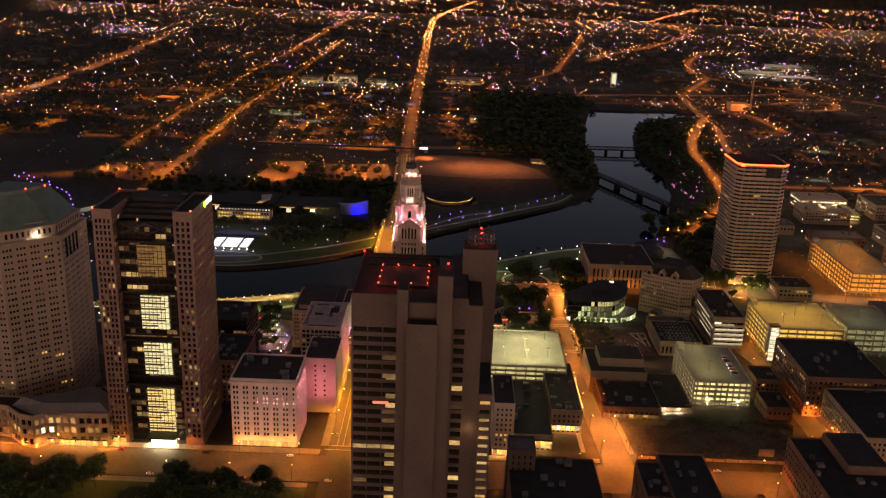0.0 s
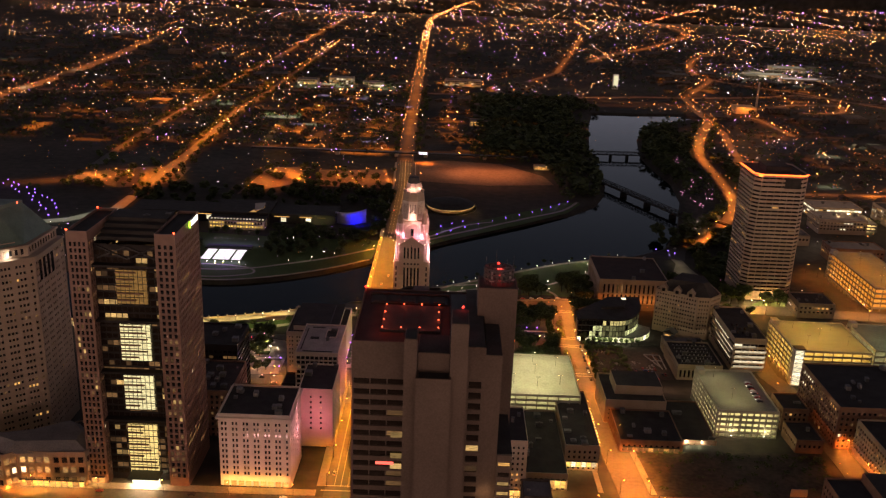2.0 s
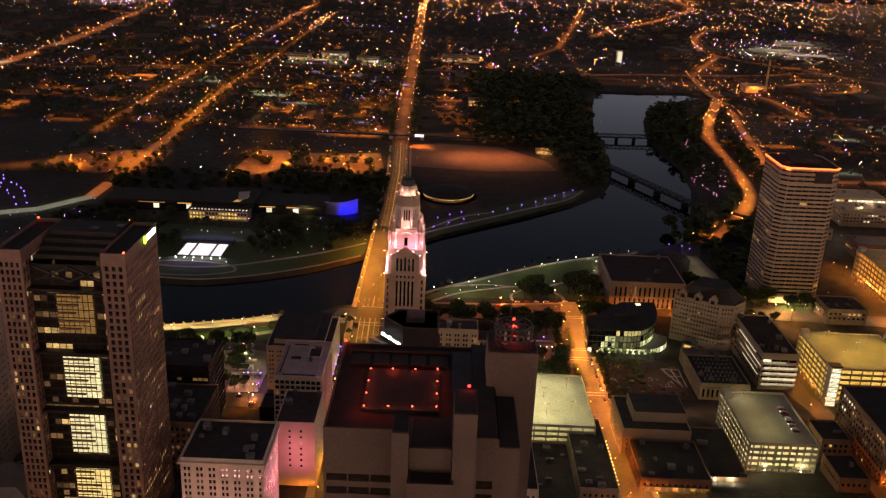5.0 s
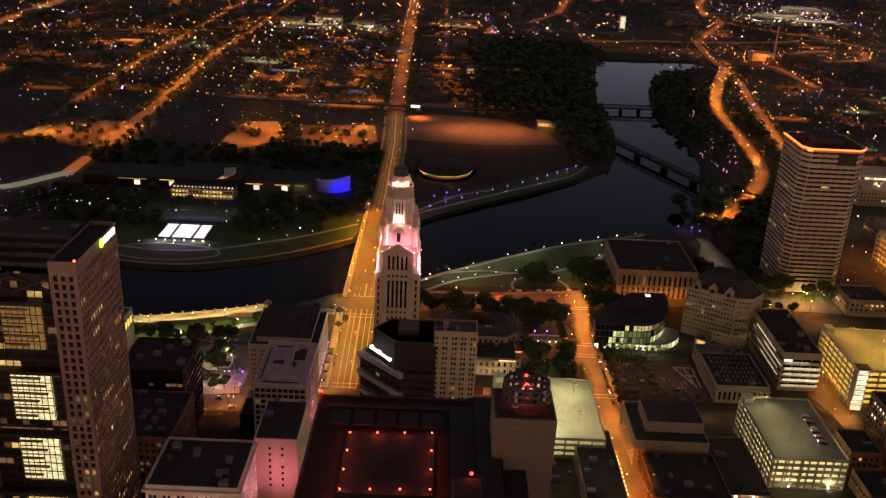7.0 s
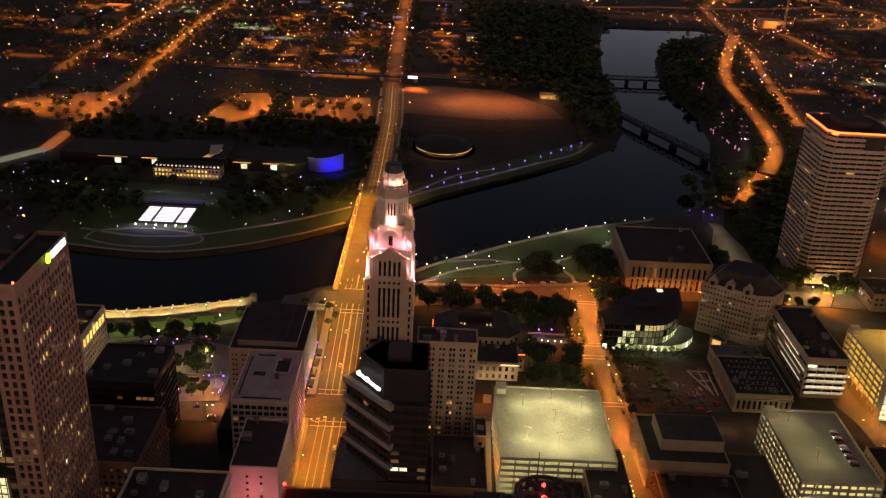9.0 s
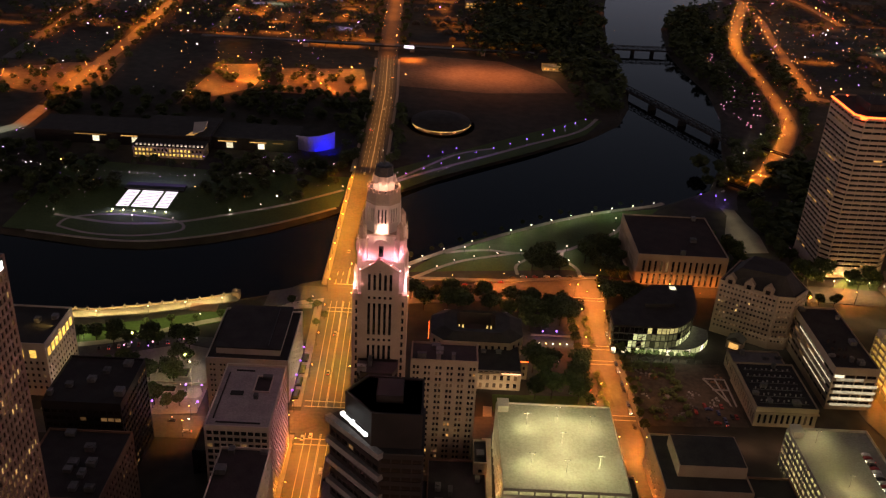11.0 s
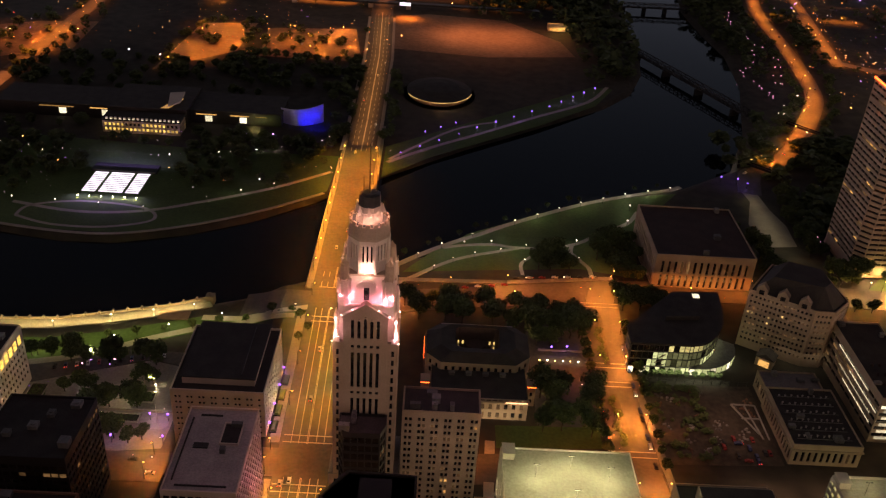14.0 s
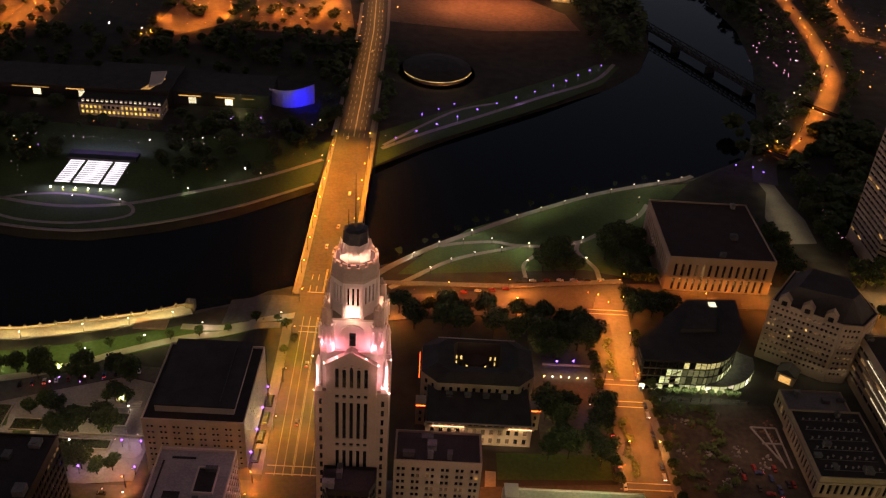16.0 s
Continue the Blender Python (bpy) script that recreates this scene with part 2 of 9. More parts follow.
# ---------------------------------------------------------------- mesh helpers
class Geo:
    """Vertices and faces of one mesh, with a material number for each face."""

    def __init__(self):
        self.v, self.f, self.m = [], [], []

    def face(self, pts, mat=0):
        n = len(self.v)
        self.v += [tuple(p) for p in pts]
        self.f.append(tuple(range(n, n + len(pts))))
        self.m.append(mat)
        return self

    def prism(self, poly, z0, z1, mat=0, top=None, bottom=True, inset=0.0):
        """An upright block over a footprint that runs anticlockwise; top: another footprint of as many corners for its upper end."""
        top = top or poly
        n, k = len(self.v), len(poly)
        self.v += [(x, y, z0) for x, y in poly] + [(x, y, z1) for x, y in top]
        for i in range(k):
            j = (i + 1) % k
            self.f.append((n + i, n + j, n + k + j, n + k + i))
        self.f.append(tuple(n + k + i for i in range(k)))
        self.m += [mat] * (k + 1)
        if bottom:
            self.f.append(tuple(n + k - 1 - i for i in range(k)))
            self.m.append(mat)
        return self

    def box(self, x0, x1, y0, y1, z0, z1, mat=0):
        return self.prism([(x0, y0), (x1, y0), (x1, y1), (x0, y1)], z0, z1, mat)

    def cyl(self, x, y, z0, z1, r0, r1=None, n=8, mat=0, turn=0.0):
        r1 = r0 if r1 is None else r1
        ring = [(math.cos(2 * math.pi * i / n + turn), math.sin(2 * math.pi * i / n + turn)) for i in range(n)]
        return self.prism([(x + r0 * c, y + r0 * s) for c, s in ring], z0, z1, mat, [(x + r1 * c, y + r1 * s) for c, s in ring])

    def ball(self, x, y, z, r, n=6, mat=0):
        rings = max(2, n // 2)
        k = len(self.v)
        self.v.append((x, y, z - r))
        for a in range(1, rings):
            t = math.pi * a / rings
            self.v += [(x + r * math.sin(t) * math.cos(2 * math.pi * b / n), y + r * math.sin(t) * math.sin(2 * math.pi * b / n), z - r * math.cos(t)) for b in range(n)]
        self.v.append((x, y, z + r))
        last = len(self.v) - 1
        for b in range(n):
            c = (b + 1) % n
            self.f.append((k, k + 1 + c, k + 1 + b))
            for a in range(rings - 2):
                o = k + 1 + a * n
                self.f.append((o + b, o + c, o + n + c, o + n + b))
                self.m.append(mat)
            o = k + 1 + (rings - 2) * n
            self.f.append((o + b, o + c, last))
            self.m += [mat, mat]
        return self

    def beam(self, a, b, r=0.2, mat=0):
        """A square bar from a to b."""
        a, b = Vector(a), Vector(b)
        d = (b - a).normalized()
        u = d.cross(Vector((0, 0, 1)) if abs(d.z) < 0.9 else Vector((1, 0, 0))).normalized() * r
        w = d.cross(u).normalized() * r
        n = len(self.v)
        for p in (a, b):
            self.v += [tuple(p + s * u + t * w) for s, t in ((-1, -1), (1, -1), (1, 1), (-1, 1))]
        self.f += [(n, n + 1, n + 5, n + 4), (n + 1, n + 2, n + 6, n + 5), (n + 2, n + 3, n + 7, n + 6), (n + 3, n, n + 4, n + 7), (n + 3, n + 2, n + 1, n), (n + 4, n + 5, n + 6, n + 7)]
        self.m += [mat] * 6
        return self

    def sweep(self, secs, mat=0):
        """One closed body through a row of cross-sections of as many corners each."""
        n, k = len(self.v), len(secs[0])
        for s in secs:
            self.v += [tuple(p) for p in s]
        for a in range(len(secs) - 1):
            for i in range(k):
                j = (i + 1) % k
                self.f.append((n + a * k + i, n + a * k + j, n + a * k + k + j, n + a * k + k + i))
        m = n + (len(secs) - 1) * k
        self.f += [tuple(n + k - 1 - i for i in range(k)), tuple(m + i for i in range(k))]
        self.m += [mat] * (len(self.f) - len(self.m))
        return self

    def mesh(self, name, mats):
        me = bpy.data.meshes.new(name)
        me.from_pydata(self.v, [], self.f)
        for m in mats if isinstance(mats, (list, tuple)) else [mats]:
            me.materials.append(m)
        if len(me.materials) > 1:
            me.polygons.foreach_set("material_index", self.m)
        me.update()
        return me


def thing(name, label, category, at=(0, 0, 0), group="", kind=""):
    ob = new(name)
    ob.location = at
    ob.empty_display_size = 0.5
    return tagged(ob, label, category, group, kind)


def part(name, g, mats, parent, label="", at=(0, 0, 0), turn=0.0, kind=""):
    me = g.mesh(name, mats) if isinstance(g, Geo) else g
    ob = new(name, me)
    ob.parent = parent
    ob.location = at
    if turn:
        ob.rotation_euler = (0, 0, turn)
    return tagged(ob, label, kind=kind)


def single(name, g, mats, label, category, at=(0, 0, 0), group="", kind=""):
    ob = new(name, g.mesh(name, mats) if isinstance(g, Geo) else g)
    ob.location = at
    return tagged(ob, label, category, group, kind)


def lamp(name, kind, at, energy, colour, size=0.5, size_y=None, target=None, spread=180, spot=120):
    d = bpy.data.lights.new(name, kind)
    d.energy, d.color = energy, colour
    if kind == "AREA":
        d.shape = "RECTANGLE"
        d.size, d.size_y = size, size_y or size
        d.spread = radians(spread)
    else:
        d.shadow_soft_size = size
    if kind == "SPOT":
        d.spot_size, d.spot_blend = radians(spot), 0.6
    ob = new(name, d)
    ob.matrix_world = look(at, target) if target else Matrix.Translation(at)
    return ob


# ---------------------------------------------------------------- the lie of the land
RIVER = [(-900, 560), (-400, 600), (-246, 629), (-185, 641), (-132, 661), (-65, 690), (15, 738), (70, 793), (155, 841), (204, 860), (258, 902),
         (292, 985), (308, 1048), (326, 1117), (337, 1221), (330, 1308), (327, 1408), (352, 1573), (387, 1675), (444, 1766), (520, 1830), (500, 1870),
         (400, 1850), (311, 1846), (284, 1700), (252, 1467), (245, 1322), (238, 1210), (228, 1140), (205, 1075), (170, 1030), (120, 988), (70, 945),
         (30, 912), (-10, 874), (-50, 835), (-84, 800), (-125, 765), (-167, 741), (-213, 725), (-251, 724), (-293, 732), (-400, 750), (-900, 790)]


def smooth(t):
    t = np.clip(t, 0, 1)
    return t * t * (3 - 2 * t)


def land(x, y):
    """Height of the ground, the river's bed left out."""
    x, y = np.asarray(x, float), np.asarray(y, float)
    right = np.interp(y, [345, 520, 640, 700, 760], [20.5, 9.5, 8, 7, 1])
    left = np.interp(y, [345, 400, 500, 560], [20.5, 17, 4, 1])
    k = smooth((-82 - x) / 30)
    return right * (1 - k) + left * k


def inside(x, y, poly=RIVER):
    """Signed distance to a closed outline, positive inside."""
    px, py = np.array(poly, float).T
    qx, qy = np.roll(px, -1), np.roll(py, -1)
    x, y = np.asarray(x, float)[..., None], np.asarray(y, float)[..., None]
    t = np.clip(((x - px) * (qx - px) + (y - py) * (qy - py)) / ((qx - px) ** 2 + (qy - py) ** 2), 0, 1)
    d = np.sqrt((x - px - t * (qx - px)) ** 2 + (y - py - t * (qy - py)) ** 2).min(-1)
    cross = ((py > y) != (qy > y)) & (x < (qx - px) * (y - py) / np.where(qy == py, 1e-9, qy - py) + px)
    return np.where(cross.sum(-1) % 2 == 1, d, -d)


def H(x, y):
    return float(land(x, y))


def ground_sheet():
    far = np.linspace(0, 1, 26)[1:] ** 1.5
    xs = np.r_[-430 - 3300 * far[::-1], np.arange(-430, 491, 6.0), 490 + 3300 * far]
    ys = np.r_[-900, -400, 0, 150, 250, np.arange(300, 1900, 6.0), 1900 + 3050 * far]
    X, Y = np.meshgrid(xs, ys)
    sd = inside(X, Y)
    Z = land(X, Y)
    k = smooth((sd + 10) / 16)
    Z = Z * (1 - k) - 6 * k
    nx, ny = len(xs), len(ys)
    g = Geo()
    g.v = np.stack([X, Y, Z], -1).reshape(-1, 3).tolist()
    g.f = [(j * nx + i, j * nx + i + 1, (j + 1) * nx + i + 1, (j + 1) * nx + i) for j in range(ny - 1) for i in range(nx - 1)]
    g.m = [0] * len(g.f)
    return single("ground", g, GROUND, "dark town ground of grass, yards and lots", "ground", kind="structure")


ground_sheet()
single("river", Geo().face([(-1000, 500, -2.5), (700, 500, -2.5), (700, 1950, -2.5), (-1000, 1950, -2.5)]), WATER, "dark calm river reflecting the dusk sky", "river", kind="structure")


def along(pts, step=8.0):
    """Evenly spaced points and directions along a line."""
    out = []
    for (x0, y0), (x1, y1) in zip(pts, pts[1:]):
        n = max(1, int(math.hypot(x1 - x0, y1 - y0) / step))
        out += [(x0 + (x1 - x0) * i / n, y0 + (y1 - y0) * i / n) for i in range(n)]
    out.append(pts[-1])
    dirs = []
    for i in range(len(out)):
        a, b = out[max(0, i - 1)], out[min(len(out) - 1, i + 1)]
        d = math.hypot(b[0] - a[0], b[1] - a[1]) or 1
        dirs.append(((b[0] - a[0]) / d, (b[1] - a[1]) / d))
    return out, dirs


def curve_through(pts, n=6):
    """A smooth line through the given points."""
    p = [pts[0]] + list(pts) + [pts[-1]]
    out = []
    for i in range(1, len(p) - 2):
        for k in range(n):
            t = k / n
            q = [0.5 * (2 * p[i][a] + (p[i + 1][a] - p[i - 1][a]) * t + (2 * p[i - 1][a] - 5 * p[i][a] + 4 * p[i + 1][a] - p[i + 2][a]) * t * t
                        + (3 * p[i][a] - p[i - 1][a] - 3 * p[i + 1][a] + p[i + 2][a]) * t ** 3) for a in (0, 1)]
            out.append(tuple(q))
    return out + [pts[-1]]


def ribbon(name, pts, width, mat, label, lift=0.3, height=None, thick=0.5, kind="structure", category="road"):
    """A strip of paving that follows the ground, with its own edges."""
    height = height or H
    ps, ds = along(pts)
    g = Geo()
    for (x, y), (dx, dy) in zip(ps, ds):
        for s in (-0.5, 0.5):
            px, py = x + dy * width * s, y - dx * width * s
            z = max(height(x, y), height(px, py)) if height is H else height(x, y)
            g.v += [(px, py, z + lift), (px, py, z + lift - thick)]
    for i in range(len(ps) - 1):
        a, b = 4 * i, 4 * i + 4
        g.f += [(a, a + 2, b + 2, b), (a + 1, a, b, b + 1), (a + 2, a + 3, b + 3, b + 2)]
    g.m = [0] * len(g.f)
    return single(name, g, mat, label, category, kind=kind)


def broad_z(x, y):
    return float(np.interp(y, [345, 520, 640, 700, 860, 960], [20.5, 9.5, 8, 7.2, 6.0, 1.0]))


BROAD = [(-49, -200), (-50, 345), (-53, 520), (-56, 640), (-57, 860), (-60, 1140), (-68, 1320), (-75, 1610), (-78, 1800), (-88, 2400), (-108, 3650), (-110, 4440), (-75, 4900)]
BANK = curve_through([(262, 852), (272, 888), (286, 901), (317, 930), (347, 981), (383, 1052), (402, 1103), (415, 1187), (424, 1282), (434, 1417), (459, 1527), (486, 1611), (530, 1740), (554, 1808), (553, 1872), (575, 2120)], 5)
BRANCH = curve_through([(554, 1808), (545, 1720), (539, 1643), (515, 1520), (495, 1381), (473, 1251), (466, 1200)], 5)
HIGH = [(-900, 316), (900, 322)]
FRONT = [(-600, 508), (-53, 512), (60, 514)]
GAY = [(120, 200), (119, 345), (112, 500), (110, 522)]
GAYN = [(108.5, 516), (108, 560), (106, 605), (110, 656), (113, 690)]
MARCONI = [(-110, 655), (-53, 652), (55, 672), (125, 685), (260, 692), (350, 688), (470, 676)]
LONG = [(262, 345), (268, 480), (268, 520), (262, 540), (262, 690)]

ribbon("road_broad", BROAD, 27, ASPHALT, "wide straight asphalt avenue under sodium lamps", 0.35, broad_z)
ribbon("road_high", HIGH, 30, ASPHALT, "wide asphalt downtown street under sodium lamps", 0.3)
ribbon("road_front", FRONT, 20, ASPHALT, "asphalt cross street between office blocks", 0.25)
ribbon("road_gay", GAY, 19, ASPHALT, "asphalt side street lined with parked cars", 0.25)
ribbon("road_gay_north", GAYN, 25, ASPHALT, "broad asphalt civic street with planted medians", 0.27)
ribbon("road_rear_alley", [(26, 521), (60, 524), (98, 527)], 7, ASPHALT, "sodium-lit service lane behind the garage", 0.29)
ribbon("road_marconi", MARCONI, 24, ASPHALT, "asphalt riverside boulevard lit orange", 0.28)
ribbon("road_long", LONG, 16, ASPHALT, "narrow asphalt street between garages", 0.25)
ribbon("road_bank_link", [(427, 1392), (481, 1387)], 12, ASPHALT, "short sodium-lit link between the expressway branches", 0.42)
ribbon("road_bank_branch", BRANCH, 14, ASPHALT, "sodium-lit branch of the riverside expressway", 0.38)
ribbon("road_alley", [(33, 350), (33, 440), (35, 500), (37, 535)], 5, FOOTWAY, "pale narrow alley beside the garage", 0.3)
ribbon("road_bank", BANK, 19, ASPHALT, "curving riverside expressway glowing under sodium lamps", 0.4)


# ---------------------------------------------------------------- buildings
PANES = {}


def pane_mesh(w, h, mat):
    key = (round(w, 2), round(h, 2), mat.name)
    if key not in PANES:
        PANES[key] = Geo().box(-w / 2, w / 2, -0.06, 0.06, -h / 2, h / 2).mesh("window", mat)
    return PANES[key]


def walls(owner, poly, z0, z1, mat, spec, seen=(0, 1, 2, 3, 4, 5, 6, 7), limit=300, name="wall", rng=None):
    """The walls over an anticlockwise footprint, with real openings and a pane set back in each. spec: bay and floor in metres, w and h as
    shares of them, lit as (share, material) pairs, foot and head as plain heights, deep as the reveal. Coordinates are the owner's own."""
    rng = rng or rnd
    bay, floor, fw, fh = spec["bay"], spec["floor"], spec["w"], spec["h"]
    foot, head, deep = spec.get("foot", 5.0), spec.get("head", 2.0), spec.get("deep", 0.35)
    side = spec.get("side", 1.0)
    glass = spec.get("glass", GLASS)
    wall, rest, mats = Geo(), {}, {}
    made = 0
    for e, (p, q) in enumerate(zip(poly, poly[1:] + poly[:1])):
        dx, dy = q[0] - p[0], q[1] - p[1]
        length = math.hypot(dx, dy)
        ux, uy = dx / length, dy / length
        nx, ny = uy, -ux
        P = lambda s, z, d=0.0: (p[0] + ux * s - nx * d, p[1] + uy * s - ny * d, z)  # noqa: E731
        if length < 2 * side + bay or z1 - z0 < foot + head + floor * 0.7:
            wall.face([P(0, z0), P(length, z0), P(length, z1), P(0, z1)])
            continue
        cols = max(1, int(round((length - 2 * side) / bay)))
        rows = max(1, int(round((z1 - z0 - foot - head) / floor)))
        bw, fl = (length - 2 * side) / cols, (z1 - z0 - foot - head) / rows
        ww, wh = bw * fw, fl * fh
        for s0, s1, a, b in ((0, side, z0, z1), (length - side, length, z0, z1), (side, length - side, z0, z0 + foot), (side, length - side, z1 - head, z1)):
            if s1 - s0 > 0.01 and b - a > 0.01:
                wall.face([P(s0, a), P(s1, a), P(s1, b), P(s0, b)])
        run = None
        for r in range(rows):
            keen = rng.choice((0.2, 0.4, 0.7, 1.3, 2.2)) if spec.get("patchy", True) else 1.0
            for c in range(cols):
                s, z = side + c * bw, z0 + foot + r * fl
                if spec.get("gap") and (c + 1) % spec["gap"] == 0:
                    wall.face([P(s, z), P(s + bw, z), P(s + bw, z + fl), P(s, z + fl)])
                    continue
                a, b, lo, hi = s + (bw - ww) / 2, s + (bw + ww) / 2, z + (fl - wh) * 0.6, z + (fl - wh) * 0.6 + wh
                for f in ([P(s, z), P(s + bw, z), P(b, lo), P(a, lo)], [P(s + bw, z), P(s + bw, z + fl), P(b, hi), P(b, lo)],
                          [P(s + bw, z + fl), P(s, z + fl), P(a, hi), P(b, hi)], [P(s, z + fl), P(s, z), P(a, lo), P(a, hi)],
                          [P(a, lo), P(b, lo), P(b, lo, deep), P(a, lo, deep)], [P(b, lo), P(b, hi), P(b, hi, deep), P(b, lo, deep)],
                          [P(b, hi), P(a, hi), P(a, hi, deep), P(b, hi, deep)], [P(a, hi), P(a, lo), P(a, lo, deep), P(a, hi, deep)]):
                    wall.face(f)
                x, mt = rng.random(), glass
                if run is not None and c and rng.random() < 0.5:
                    mt = run
                else:
                    for share, m in spec.get("lit", ()):
                        if x < share * keen:
                            mt = m
                            break
                        x -= share * keen
                run = mt if mt is not glass else None
                cx, cy, cz = P((a + b) / 2, (lo + hi) / 2, deep)
                if e in seen and made < limit * 0.56:
                    part("window", pane_mesh(ww, wh, mt), None, owner, at=(cx, cy, cz), turn=math.atan2(uy, ux))
                    made += 1
                else:
                    rest.setdefault(mt.name, Geo()).face([P(a, lo, deep - 0.04), P(b, lo, deep - 0.04), P(b, hi, deep - 0.04), P(a, hi, deep - 0.04)])
                    mats[mt.name] = mt
    part(name, wall, mat, owner)
    if rest:
        g, used = Geo(), []
        for k, sub in rest.items():
            n = len(g.v)
            g.v += sub.v
            g.f += [tuple(i + n for i in f) for f in sub.f]
            g.m += [len(used)] * len(sub.f)
            used.append(mats[k])
        part("glazing", g, used, owner, kind="stuff")


def shrink(poly, d):
    cx, cy = sum(p[0] for p in poly) / len(poly), sum(p[1] for p in poly) / len(poly)
    out = []
    for x, y in poly:
        r = math.hypot(x - cx, y - cy)
        out.append((x + (cx - x) * d * 1.35 / r, y + (cy - y) * d * 1.35 / r))
    return out


def flat_roof(owner, poly, z, mat, edge, rise=1.0, name="roof"):
    """A roof deck within a raised parapet."""
    inner = shrink(poly, 0.6)
    part(name, Geo().prism(inner, z - 0.6, z), mat, owner)
    g = Geo()
    k = len(poly)
    for i in range(k):
        j = (i + 1) % k
        a, b, c, d = poly[i], poly[j], inner[j], inner[i]
        g.face([(*a, z + rise), (*b, z + rise), (*c, z + rise), (*d, z + rise)])
        g.face([(*d, z + rise), (*c, z + rise), (*c, z - 0.5), (*d, z - 0.5)])
        g.face([(*a, z), (*b, z), (*b, z + rise), (*a, z + rise)])
    part("parapet", g, edge, owner)


def roof_units(owner, x0, x1, y0, y1, z, n, rng, low=1.2, high=3.2):
    """Air handlers, ducts and vents on a roof."""
    for i in range(n):
        w, d, h = rng.uniform(1.5, 4.5), rng.uniform(1.5, 4.5), rng.uniform(low, high)
        x, y = rng.uniform(x0 + 2, x1 - 2), rng.uniform(y0 + 2, y1 - 2)
        g = Geo().box(-w / 2, w / 2, -d / 2, d / 2, 0.2, h).box(-w / 2 + 0.2, w / 2 - 0.2, -d / 2 + 0.2, d / 2 - 0.2, 0, 0.2)
        g.box(-w / 2 - 0.1, w / 2 + 0.1, -d / 2 - 0.1, d / 2 + 0.1, h, h + 0.12)
        if rng.random() < 0.5:
            g.cyl(0, 0, h + 0.12, h + 0.6, min(w, d) * 0.35, n=10)
        part("rooftop_unit", g, UNITGREY, owner, at=(x, y, z))


def rect(x0, x1, y0, y1):
    return [(x0, y0), (x1, y0), (x1, y1), (x0, y1)]


def block(name, label, poly, top, mat, spec, roof=None, units=4, base=None, seen=(0, 1, 2, 3), category="office building", limit=36, parapet=1.0, seed=1):
    """A plain building: walls with windows, a flat roof with a parapet and plant on it."""
    cx, cy = sum(p[0] for p in poly) / len(poly), sum(p[1] for p in poly) / len(poly)
    base = min(H(x, y) for x, y in poly) - 0.5 if base is None else base
    own = thing(name, label, category, (cx, cy, base))
    loc = [(x - cx, y - cy) for x, y in poly]
    rng = random.Random(seed)
    walls(own, loc, 0, top - base, mat, spec, seen, limit, rng=rng)
    flat_roof(own, loc, top - base, roof or ROOFTAR, mat, parapet)
    xs, ys = [p[0] for p in loc], [p[1] for p in loc]
    roof_units(own, min(xs), max(xs), min(ys), max(ys), top - base, units, rng)
    return own


def spec(bay=3.2, floor=3.8, w=0.5, h=0.55, lit=((0.03, WARM), (0.05, DIMW)), **k):
    return dict(bay=bay, floor=floor, w=w, h=h, lit=lit, **k)


